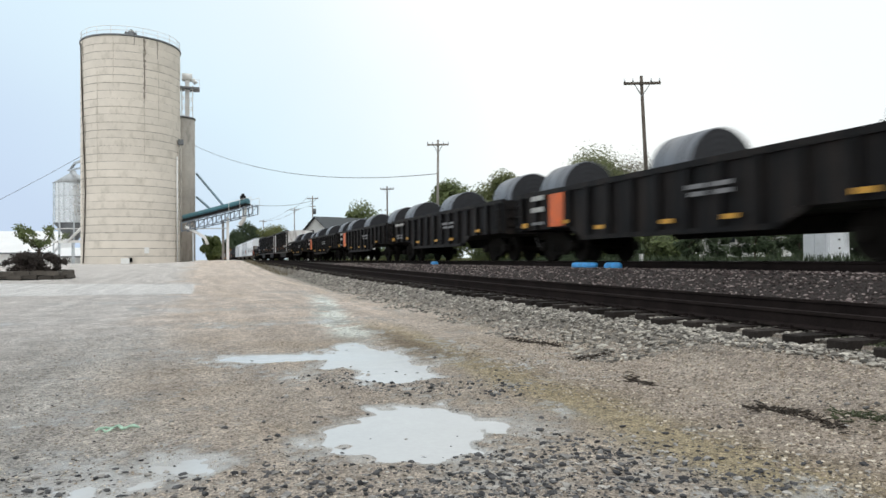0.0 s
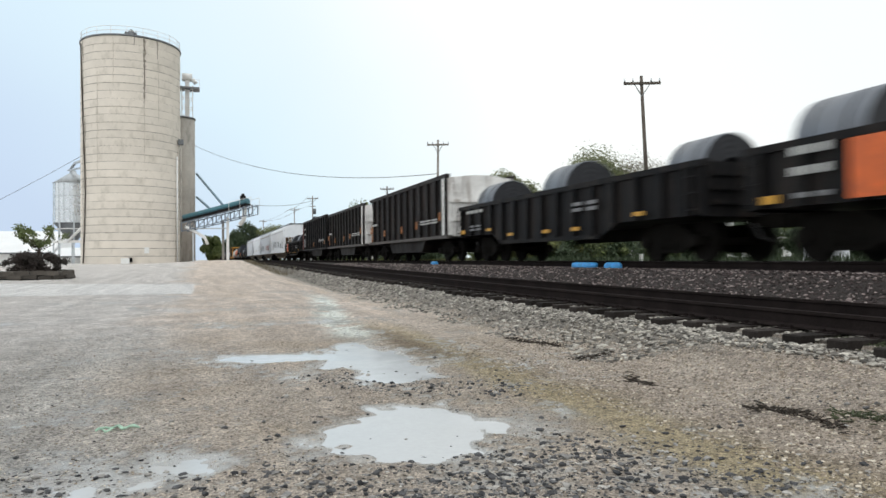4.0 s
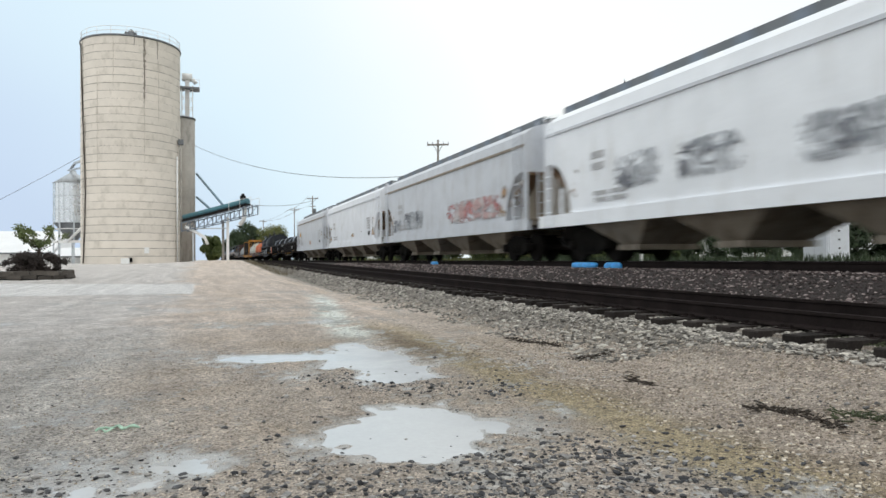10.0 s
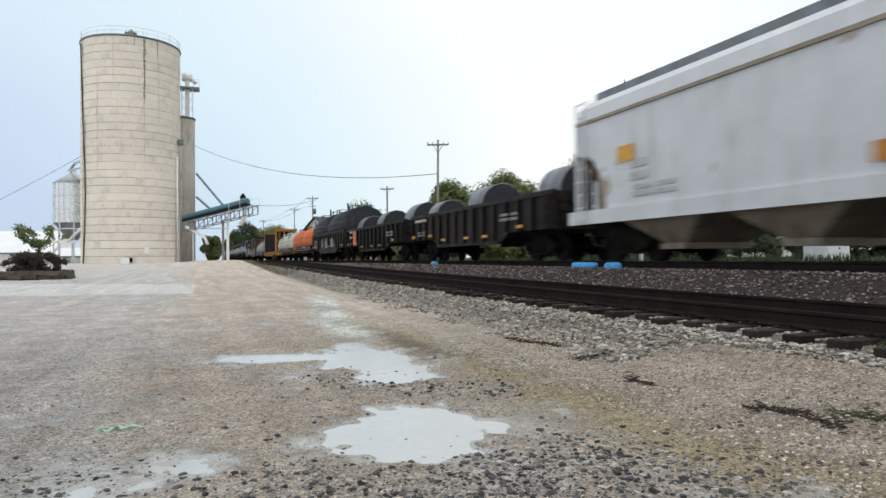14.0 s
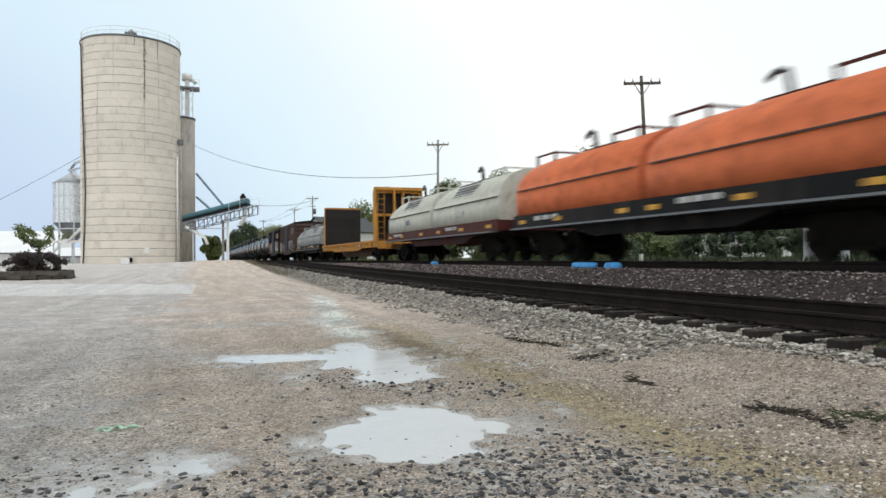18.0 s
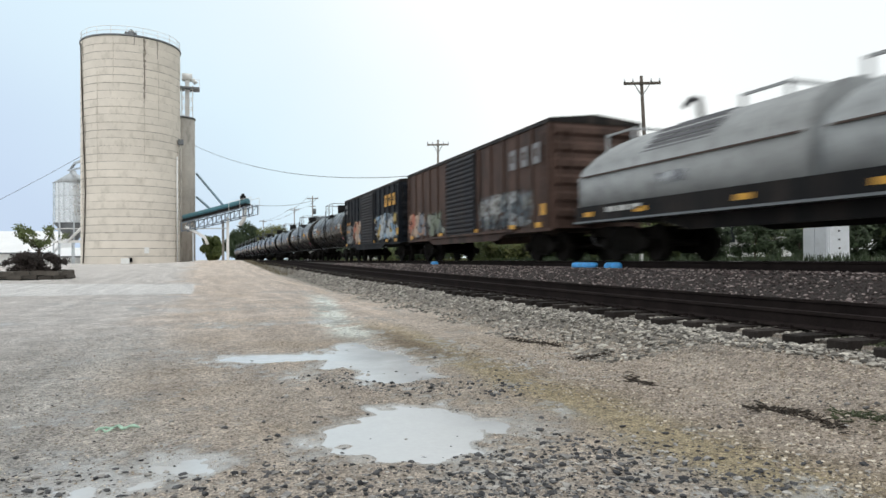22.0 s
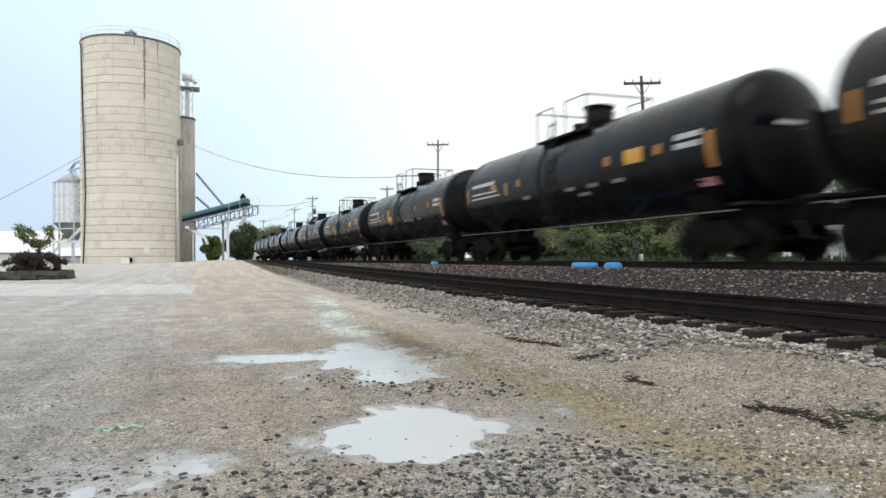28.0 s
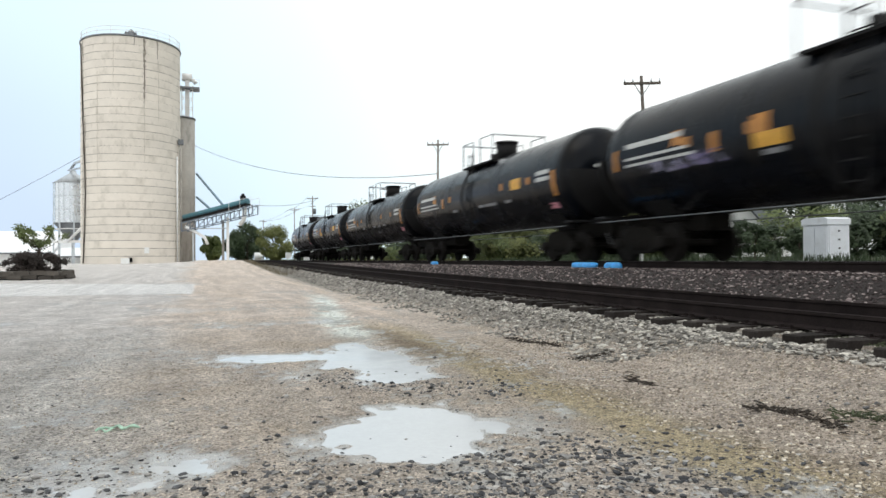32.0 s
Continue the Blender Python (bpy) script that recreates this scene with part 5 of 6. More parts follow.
tag_blue = graffiti_material("tag_blue", [(0.2, 0.32, 0.45), (0.4, 0.43, 0.46), (0.3, 0.36, 0.42), (0.38, 0.4, 0.41), (0.36, 0.25, 0.06), (0.07, 0.09, 0.12)], 2.2, 6, 0.78)
tag_violet = graffiti_material("tag_violet", [(0.144, 0.122, 0.230), (0.216, 0.202, 0.288), (0.072, 0.072, 0.101)], 1.8, 7, 0.55)
rust_blot = graffiti_material("rust_blot", [(0.42, 0.26, 0.14), (0.48, 0.34, 0.22), (0.38, 0.24, 0.14)], 1.2, 8, 0.3)

# one truck (bogie), shared by all wagons
tf = Build()
prof = [(-1.12, 0.36), (-1.12, 0.56), (-0.8, 0.62), (-0.35, 0.86), (0.35, 0.86), (0.8, 0.62), (1.12, 0.56), (1.12, 0.36), (0.8, 0.38), (0.42, 0.2), (-0.42, 0.2), (-0.8, 0.38)]
for s in (-1, 1):
    tf.prism(prof, "x", s * 1.0 - 0.07, s * 1.0 + 0.07)
tf.box(-1.0, 1.0, -0.2, 0.2, 0.5, 0.8).box(-0.35, 0.35, -0.35, 0.35, 0.78, 0.9)
truck_me = tf.mesh("truck", truck_steel)
wl = Build()
wrow = []
for x, r in ((-0.07, 0.1), (-0.07, 0.3), (-0.05, 0.4), (-0.07, 0.455), (0.05, 0.46), (0.055, 0.485), (0.075, 0.485), (0.075, 0.4), (0.05, 0.3), (0.07, 0.1)):
    wrow.append([(x, r * math.cos(k * math.tau / 20), r * math.sin(k * math.tau / 20)) for k in range(20)])
wheel_me = wl.rings(wrow, smooth=False, caps=True).mesh("wheel", wheel_steel)
axle_me = Build().tube((-1.14, 0, 0), (1.14, 0, 0), 0.085, seg=10).tube((-1.18, 0, 0), (-1.05, 0, 0), 0.14, seg=10).tube((1.05, 0, 0), (1.18, 0, 0), 0.14, seg=10).mesh("axle", wheel_steel)
spring_me = Build().tube((0, 0, 0.28), (0, 0, 0.55), 0.09, seg=8).mesh("spring", truck_steel)
coup = Build()
coup.box(-0.12, 0.12, -0.7, 0.1, 0.74, 0.98).box(-0.17, 0.17, 0.05, 0.36, 0.7, 1.0)
coupler_me = coup.mesh("coupler", truck_steel)
hose_me = Build().path([(0.4, 0.0, 0.8), (0.4, 0.2, 0.5), (0.3, 0.4, 0.42)], 0.025, 6).mesh("air_hose", mark_black)
LADDERS = {}


def ladder_mesh(h, mat):
    key = (round(h, 2), mat.name)
    if key not in LADDERS:
        b = Build()
        for s in (-0.2, 0.2):
            b.beam((0, s, 0), (0, s, h), 0.035)
        for k in range(int(h / 0.35) + 1):
            b.beam((0, -0.2, 0.1 + k * 0.35), (0, 0.2, 0.1 + k * 0.35), 0.025)
        LADDERS[key] = b.mesh("ladder", mat)
    return LADDERS[key]


def running_gear(car, length, inset):
    """Two trucks with their wheels, couplers and hoses; length is over the couplers."""
    for s in (-1, 1):
        tr = part("truck", truck_me, None, car, at=(0, s * (length / 2 - inset), 0))
        for w in (-0.87, 0.87):
            for x in (-0.755, 0.755):
                part("wheel", wheel_me, None, tr, at=pose(x, w, 0.46, 0, 0, 0 if x < 0 else 180))
            part("axle", axle_me, None, tr, at=(0, w, 0.46))
        for x in (-1.0, 1.0):
            for y in (-0.16, 0.16):
                part("spring", spring_me, None, tr, at=(x * 1.03, y, 0))
        part("coupler", coupler_me, None, car, at=pose(0, s * (length / 2 - 0.3), 0, 0, 0, 0 if s > 0 else 180))
        part("air_hose", hose_me, None, car, at=pose(0, s * (length / 2 - 0.45), 0, 0, 0, 0 if s > 0 else 180))


PLATES = {}


def plate(car, y0, y1, z0, z1, mat, x, name="marking", label="", thick=0.008):
    """A thin painted panel on the side that faces the yard; x: the side's own place."""
    key = (round(y1 - y0, 2), round(z1 - z0, 2), mat.name, name)
    if key not in PLATES:
        PLATES[key] = Build().box(-thick, 0, 0, y1 - y0, 0, z1 - z0).mesh(name, mat)
    return part(name, PLATES[key], None, car, label, at=(x - 0.004, y0, z0))


def bars(car, y0, y1, z0, z1, rows, mat, x, broken=3, seed=1):
    """Lettering too small to read: rows of plain bars."""
    r = random.Random(seed)
    hgt = (z1 - z0) / (rows * 1.7)
    for k in range(rows):
        z = z1 - hgt - k * hgt * 1.7
        y = y0
        n = broken
        for j in range(n):
            w = (y1 - y0) / n * r.uniform(0.6, 0.88)
            plate(car, y, y + w, z, z + hgt, mat, x, "lettering_bar")
            y += (y1 - y0) / n


def gondola(length, label, mat, orange, seed):
    car = thing("gondola_wagon", label, "railway wagon", "wagons of the freight train")
    h, w = length / 2 - 0.6, 1.52
    ins = 2.35
    out = [(-h, 0.98), (-h + 3.2, 0.98), (-h + 4.0, 0.62), (h - 4.0, 0.62), (h - 3.2, 0.98), (h, 0.98), (h, 2.05), (-h, 2.05)]
    for s in (-1, 1):
        part("side", Build().prism(out, "x", s * w - 0.02, s * w + 0.02), mat, car)
        part("top_chord", Build().box(s * w - 0.09, s * w + 0.09, -h - 0.03, h + 0.03, 2.0, 2.14), mat, car)
        part("bottom_sill", Build().box(s * w - 0.1, s * w + 0.1, -h + 4.0, h - 4.0, 0.6, 0.72), mat, car)
    part("floor", Build().box(-w, w, -h, h, 1.0, 1.1), mat, car)
    for s in (-1, 1):
        part("end", Build().box(-w, w, s * h - 0.05, s * h + 0.05, 0.95, 2.1), mat, car)
        for z in (1.2, 1.5, 1.8):
            part("end_rib", Build().box(-w + 0.1, w - 0.1, s * h + s * 0.05 - 0.06, s * h + s * 0.05 + 0.06, z, z + 0.1), mat, car)
    long_rib = Build().box(-0.07, 0.07, -0.07, 0.07, 0.7, 2.02).mesh("rib", mat)
    short_rib = Build().box(-0.07, 0.07, -0.07, 0.07, 0.98, 2.02).mesh("rib", mat)
    n = 15
    for k in range(n):
        y = -h + 0.35 + (2 * h - 0.7) * k / (n - 1)
        for s in (-1, 1):
            part("rib", long_rib if abs(y) < h - 3.7 else short_rib, None, car, at=(s * (w + 0.07), y, 0))
    for y in (-h + 0.25, h - 0.25):
        part("ladder", ladder_mesh(1.0, mat), None, car, at=(-w - 0.16, y, 1.0))
    X = -w - 0.14
    for y in (-h + 1.9, -h + 4.8, -0.6, h - 5.2, h - 3.4):
        plate(car, y, y + 0.42, 0.85 if abs(y) < h - 4 else 1.08, 0.95 if abs(y) < h - 4 else 1.18, mark_yellow, X, "reflector")
    plate(car, h - 0.85, h - 0.4, 1.05, 1.2, mark_yellow, X, "reflector")
    if orange:
        plate(car, h - 3.15, h - 2.3, 1.02, 1.98, mark_orange, X, "panel", "orange painted side panel")
        for z in (1.75, 1.4):
            bars(car, h - 1.95, h - 1.05, z, z + 0.25, 1, mark_white, X, 3, seed)
        bars(car, h - 1.95, h - 1.1, 1.05, 1.2, 1, mark_grey, X, 2, seed)
    else:
        bars(car, h - 2.6, h - 0.9, 1.72, 1.92, 1, mark_white, X, 4, seed)
        bars(car, h - 2.4, h - 1.2, 1.1, 1.35, 2, mark_grey, X, 2, seed)
    bars(car, -2.4 - seed * 0.2, -0.9 - seed * 0.2, 1.3, 1.62, 2, mark_grey, X, 2, seed)
    running_gear(car, length, ins)
    return car


def coal_car(length, label, mat, white_end, seed, top=3.7):
    car = thing("coal_gondola_wagon", label, "railway wagon", "wagons of the freight train")
    h, w = length / 2 - 0.95, 1.52
    for s in (-1, 1):
        edge = [(-h, 1.02), (h - 0.72, 1.02), (h - 0.72, 2.45), (h, top - 0.1), (-h, top - 0.1)] if white_end else [(-h, 1.02), (h, 1.02), (h, top - 0.1), (-h, top - 0.1)]
        part("side", Build().prism(edge, "x", s * w - 0.02, s * w + 0.02), mat, car)
        part("top_chord", Build().box(s * w - 0.1, s * w + 0.1, -h - 0.04, h + 0.04, top - 0.18, top), mat, car)
        part("bottom_sill", Build().box(s * w - 0.13, s * w + 0.13, -h - 0.25, h + 0.25, 0.96, 1.1), pale_sill if white_end else mat, car, "worn pale bottom sill" if white_end else "")
    part("floor", Build().box(-w, w, -h, h, 1.05, 1.15), mat, car)
    belly = [(-h + 3.6, 1.0), (-h + 4.2, 0.42), (h - 4.2, 0.42), (h - 3.6, 1.0)]
    for s in (-1, 1):
        part("tub", Build().prism(belly, "x", s * 0.75 - 0.6, s * 0.75 + 0.6), mat, car)
    for s in (-1, 1):
        em = bare_end if (white_end and s < 0) else mat
        if white_end and s > 0:
            # the rear end leans in towards its foot behind a rusty cage
            part("end", Build().prism([(h - 0.76, 1.0), (h - 0.68, 1.0), (h - 0.68, 2.45), (h + 0.04, top - 0.1), (h - 0.04, top - 0.1), (h - 0.76, 2.45)], "x", -w, w), em, car, "end sheet leaning inward")
            for x in (-w + 0.06, -0.5, 0.5, w - 0.06):
                part("cage_post", Build().box(x - 0.06, x + 0.06, h - 0.14, h + 0.02, 1.04, 2.2), mark_rust if abs(x) > 1 else mat, car)
            part("cage_beam", Build().box(-w, w, h - 0.16, h + 0.04, 2.1, 2.24), em, car)
        else:
            part("end", Build().prism([(-w, 1.0), (w, 1.0), (w, top - 0.15), (0.3, top - 0.02), (-0.3, top - 0.02), (-w, top - 0.15)], "y", s * h - 0.04, s * h + 0.04), em, car, "pale bare aluminium end" if em is bare_end else "")
            for z in (1.7, 2.5):
                part("end_rib", Build().box(-w + 0.08, w - 0.08, s * (h + 0.09) - 0.06, s * (h + 0.09) + 0.06, z, z + 0.12), em, car)
        part("end_platform", Build().box(-w, w, s * (h + 0.25) - 0.22, s * (h + 0.25) + 0.22, 0.98, 1.04), mat, car)
        part("ladder", ladder_mesh(2.3, em), None, car, at=pose(-w + 0.35, s * (h + 0.12), 1.1, 0, 0, 90))
    rib = Build().prism([(-0.1, 1.1), (0.1, 1.1), (0.1, top - 0.18), (-0.1, top - 0.18)], "x", -0.07, 0.07).mesh("rib", mat)
    n = 12
    for k in range(n):
        y = -h + 0.2 + (2 * h - (1.2 if white_end else 0.4)) * k / (n - 1)
        for s in (-1, 1):
            part("rib", rib, None, car, at=(s * (w + 0.07), y, 0))
    if not white_end:
        plate(car, h - 0.4, h, 1.1, 3.5, mark_red, -w - 0.15, "corner_panel", "red corner panel")
    if white_end:
        plate(car, -h, -h + 0.3, 1.1, 3.5, bare_end, -w - 0.15, "corner_panel")
    X = -w - 0.14
    if white_end:
        bars(car, h - 1.9, h - 0.7, 1.95, 2.15, 1, mark_white, X, 2, seed)
    else:
        for z in (2.85, 2.35):
            bars(car, h - 1.7, h - 0.85, z, z + 0.3, 1, mark_white, X, 1, seed)
        plate(car, h - 1.7, h - 0.85, 1.3, 2.1, mark_grey, X, "notice_plate")
    bars(car, -h + 1.0, -h + 3.6, 1.62, 1.85, 2, mark_white, X, 3, seed)
    for y, z in ((-h + 0.5, 1.75), (-h + 3.9, 1.5), (-0.4, 1.4), (3.1, 1.35), (h - 0.55, 1.6)) if white_end else ((-h + 0.5, 1.4), (-0.4, 1.3)):
        plate(car, y, y + 0.28, z, z + 0.36, mark_rust, X, "panel", "faded orange panel")
    running_gear(car, length, 2.2)
    return car


def covered_hopper(length, label, mat, seed, rounded=False, tags=()):
    car = thing("covered_hopper_wagon", label, "railway wagon", "wagons of the freight train")
    h, w = length / 2 - 0.75, 1.55
    eave, sill = 4.12, 1.35
    # cross-section of one side up and over the roof
    def section(y, zlo):
        pts = [(-w, zlo), (-w - 0.02, (zlo + eave) / 2), (-w, eave - 0.35), (-w + 0.04, eave), (-1.15, 4.38), (-0.6, 4.52), (0.6, 4.52), (1.15, 4.38), (w - 0.04, eave), (w, eave - 0.35), (w + 0.02, (zlo + eave) / 2), (w, zlo)]
        return [(x, y, z) for x, z in pts]
    nose = 2.9
    # each end is cut away below in an arch over the truck
    arch = [(0.0 if not rounded else 0.06, nose), (0.45, nose - 0.03), (0.85, 2.66), (1.15, 2.28), (1.36, 1.85), (1.45, sill)]
    ys = [(-h + a, z) for a, z in arch] + [(h - a, z) for a, z in reversed(arch)]
    hull = Build()
    hull.rings([section(y, z) for y, z in ys], closed=True, smooth=False, caps=True)
    part("hull", hull, mat, car)
    for s in (-1, 1):
        part("side_sill", Build().box(s * w - 0.07, s * w + 0.07, -h - 0.35, h + 0.35, 1.0, 1.36), mat, car)
        part("roof_rail", Build().box(s * (w + 0.02) - 0.035, s * (w + 0.02) + 0.035, -h, h, eave - 0.42, eave - 0.34), grime_car if mat is grey_car else grey_car, car)
        part("running_board", Build().box(s * 0.72 - 0.16, s * 0.72 + 0.16, -h - 0.05, h + 0.05, 4.5, 4.69), grey_steel, car)
        part("hatch_cover", Build().box(s * 0.3 - 0.28, s * 0.3 + 0.28, -h + 0.9, h - 0.9, 4.52, 4.64), grey_steel, car)
        part("roof_platform", Build().box(-0.8, 0.8, s * (h - 0.1) - 0.2, s * (h - 0.1) + 0.2, 4.62, 4.67), grey_steel, car)
        # end frame: posts, slope sheet behind, ladder and platform
        part("slope_sheet", Build().add([(x, s * y, z) for x in (-w + 0.1, w - 0.1) for y, z in ((h, nose), (h, nose - 0.1), (h - 2.3, 1.2), (h - 2.3, sill))], [(0, 1, 2, 3), (4, 7, 6, 5), (0, 4, 5, 1), (1, 5, 6, 2), (2, 6, 7, 3), (3, 7, 4, 0)]), rusty_sheet, car)
        part("end_web", Build().prism([(s * (h - 0.02), nose - 0.12), (s * (h - 2.25), 1.2), (s * (h - 0.02), 1.2)], "x", -0.95, 0.95), grime_car, car)
        for x in (-w + 0.05, w - 0.05):
            part("end_post", Build().box(x - 0.06, x + 0.06, s * h - 0.08, s * h + 0.08, 1.3, nose + 0.05), mat, car)
            part("end_strut", Build().beam((x, s * (h - 0.9), 1.36), (x, s * (h - 0.9), 2.1), 0.09), mat, car)
        part("ladder", ladder_mesh(3.3, mat), None, car, at=(-w - 0.1, s * (h - 0.35), 1.0))
        part("ladder", ladder_mesh(3.4, mat), None, car, at=pose(-0.9, s * (h + 0.1), 1.1, 0, 0, 90))
        part("brake_platform", Build().box(-w, w, s * (h + 0.2) - 0.2, s * (h + 0.2) + 0.2, 1.3, 1.36), grime_car, car)
        part("centre_sill", Build().box(-0.3, 0.3, s * h - 1.6, s * h + 0.6 * s + 0.3, 0.7, 1.2), truck_steel, car)
    bm_ = Build().box(-0.91, -0.56, -0.22, 0.22, 4.46, 4.67).mesh("board_bracket", truss_grey)
    for k in range(13):
        y = -h + 0.3 + (2 * h - 0.6) * k / 12
        part("board_bracket", bm_, None, car, at=(0, y, 0))
    bay = Build()
    bw = 1.55
    bay.add([(x, y, z) for z, sx, sy in ((1.1, 1.45, bw), (0.42, 0.85, 0.32)) for x, y in ((-sx, -sy), (sx, -sy), (sx, sy), (-sx, sy))], [(0, 3, 2, 1), (4, 5, 6, 7), (0, 1, 5, 4), (1, 2, 6, 5), (2, 3, 7, 6), (3, 0, 4, 7)])
    bay.box(-0.95, 0.95, -0.42, 0.42, 0.3, 0.44)
    bay_me = bay.mesh("outlet_bay", grime_car)
    span = 2 * h - 6.6
    for k in range(4):
        part("outlet_bay", bay_me, None, car, at=(0, -span / 2 + span * k / 3, 0))
    X = -w - 0.03
    r = random.Random(seed)
    low = 0.45 if rounded else 0.0
    bars(car, h - 3.2, h - 2.4, 2.3 - low, 2.9 - low, 2, mark_faint, X, 1, seed)
    bars(car, h - 4.2, h - 2.5, 1.5, 1.85, 2, mark_faint, X, 2, seed + 1)
    if seed != 10:
        bars(car, -h + 2.5, -h + 3.4, 1.95, 2.7, 5, mark_faint, X, 2, seed + 2)
        plate(car, -h + 2.5, -h + 2.95, 1.6, 1.85, mark_black, X, "notice_plate")
    for y0, y1, z0, z1, m, nm in tags:
        plate(car, y0, y1, z0, z1, m, X - 0.006, nm, "sprayed graffiti" if nm == "graffiti" else "")
    for s in (-1, 1):
        plate(car, s * (h - 1.62) - 0.42, s * (h - 1.62) + 0.42, 1.4, 2.75, rust_blot, X - 0.002, "rust_patch", "rust-brown weathering")
    running_gear(car, length, 2.35)
    return car


def hood_mesh(length, w, z0, shoulder, top, mat, blunt=False):
    """A coil hood: upright lower wall, sloped shoulder, rounded crown, one end slanted back."""
    rows = []
    n = 16
    for y, k in ((-length / 2, 1.0), (length / 2 - 0.9, 1.0), (length / 2 - 0.3, 0.97), (length / 2 - 0.08, 0.9), (length / 2, 0.8)) if blunt else ((-length / 2, 1.0), (length / 2 - 1.7, 1.0), (length / 2 - 0.95, 0.94), (length / 2 - 0.35, 0.78), (length / 2, 0.5)):
        sec = [(-w, z0), (-w, shoulder)]
        zt = shoulder + (top - shoulder) * k
        for j in range(n + 1):
            a = math.pi * j / n
            sec.append((-math.cos(a) * w * 0.97, shoulder + 0.02 + (zt - shoulder) * math.sin(a) ** 0.9))
        sec += [(w, shoulder), (w, z0)]
        rows.append([(x, y, z) for x, z in sec])
    return Build().rings(rows, smooth=True, caps=True).mesh("hood", mat)


def coil_car(length, label, hood, deck, sidez, seed, gondola_side=False):
    car = thing("coil_wagon", label, "railway wagon", "wagons of the freight train")
    h, w = length / 2 - 0.65, 1.5
    if gondola_side:
        z0, sh, top = 2.2, 2.85, 3.98
        out = [(-h, 0.98), (-h + 3.2, 0.98), (-h + 4.0, 0.62), (h - 4.0, 0.62), (h - 3.2, 0.98), (h, 0.98), (h, 2.2), (-h, 2.2)]
        for s in (-1, 1):
            part("side", Build().prism(out, "x", s * w - 0.03, s * w + 0.03), deck, car)
            part("top_chord", Build().box(s * w - 0.1, s * w + 0.1, -h, h, 2.12, 2.3), black_car, car)
        rib = Build().box(-0.06, 0.06, -0.06, 0.06, 1.0, 2.14).mesh("rib", deck)
        for k in range(15):
            for s in (-1, 1):
                part("rib", rib, None, car, at=(s * (w + 0.06), -h + 0.3 + (2 * h - 0.6) * k / 14, 0))
        for s in (-1, 1):
            part("end", Build().box(-w, w, s * h - 0.05, s * h + 0.05, 0.95, 2.2), deck, car)
        X = -w - 0.13
        zz = 1.1
        for y, m in ((h - 3.2, tag_pale), (h - 6.8, tag_pale), (-1.0, tag_pale), (-3.8, tag_dark)):
            plate(car, y, y + 1.6, 0.95, 1.85, m, X - 0.01, "graffiti", "sprayed graffiti")
    else:
        z0, sh, top = 1.45, 2.3, 3.32
        part("deck", Build().box(-w, w, -h, h, 1.1, 1.46), deck, car)
        for s in (-1, 1):
            part("side_sill", Build().box(s * w - 0.06, s * w + 0.06, -h, h, 1.08, 1.48), deck, car)
            part("lower_sill", Build().prism([(-h + 0.4, 1.06), (-h + 3.2, 0.98), (-h + 4.2, 0.72), (h - 4.2, 0.72), (h - 3.2, 0.98), (h - 0.4, 1.06)], "x", s * (w - 0.35) - 0.05, s * (w - 0.35) + 0.05), deck, car)
            part("side_walk", Build().box(s * (w + 0.12) - 0.14, s * (w + 0.12) + 0.14, -h + 0.2, h - 0.2, 1.02, 1.07), grey_steel, car)
        X = -w - 0.07
        zz = 1.2
    hl = (2 * h - 0.35) / 2
    hm = hood_mesh(hl, w - 0.02, z0, sh, top, hood, hood is orange_hood)
    for s in (-1, 1):
        hd = part("hood", hm, None, car, at=pose(0, s * (hl / 2 + 0.12), 0, 0, 0, 0 if s > 0 else 0))
        part("seam", Build().box(-w - 0.02, -w + 0.02, -hl / 2 + 0.1, hl / 2 - 0.2, sh - 0.03, sh + 0.01), seam_dark, hd)
        for yy in (-hl * 0.36, hl * 0.3):
            fm = hood if hood is not orange_hood else maroon_car
            part("lifting_bar", Build().beam((-0.75, yy, top + 0.14), (0.75, yy, top + 0.14), 0.055), fm, hd)
            for x in (-0.75, 0.75):
                for yp in (yy, yy + 1.2):
                    part("lifting_post", Build().beam((x, yp, top - 0.45), (x, yp, top + 0.18), 0.07), fm, hd)
                part("lifting_bar", Build().beam((x, yy - 0.05, top + 0.14), (x, yy + 1.25, top + 0.14), 0.055), fm, hd)
        part("lifting_eye", Build().path([(-0.5, 0.0, top - 0.05), (-0.5, 0.1, top + 0.42), (-0.45, 0.4, top + 0.52), (-0.4, 0.7, top + 0.4)], 0.07, 8), mark_black, hd)
        part("roof_walk", Build().box(-0.35, 0.35, -0.9, 1.0, top - 0.02, top + 0.05), maroon_car if hood is orange_hood else grey_steel, hd)
    if hood in (cream_hood, silver_hood):
        for s in (-1, 1):
            for k in range(5):
                y = s * (hl / 2) - 1.1 - 0.12 * k
                part("stripe", Build().box(-0.005, 0.005, 0, 2.3, 0, 0.075), stripe_dark, car, at=pose(-w + 0.11 + 0.04 * k, y, 2.58 + 0.11 * k, 0, 20, 0))
            plate(car, s * hl / 2 - 0.6, s * hl / 2 + 0.6, 1.75, 2.05, tag_dark, -w + 0.005, "emblem", "worn grey emblem")
    for y in (-h + 0.6, -h + 3.4, -h + 6.2, h - 6.5, h - 3.2, h - 0.9):
        plate(car, y, y + 0.45, zz, zz + 0.12, mark_yellow, X, "reflector")
    bars(car, h - 3.0, h - 1.4, zz - 0.02, zz + 0.2, 1, mark_white, X, 3, seed)
    bars(car, -h + 4.2, -h + 5.6, zz - 0.02, zz + 0.2, 1, mark_white, X, 3, seed + 1)
    running_gear(car, length, 2.3)
    return car


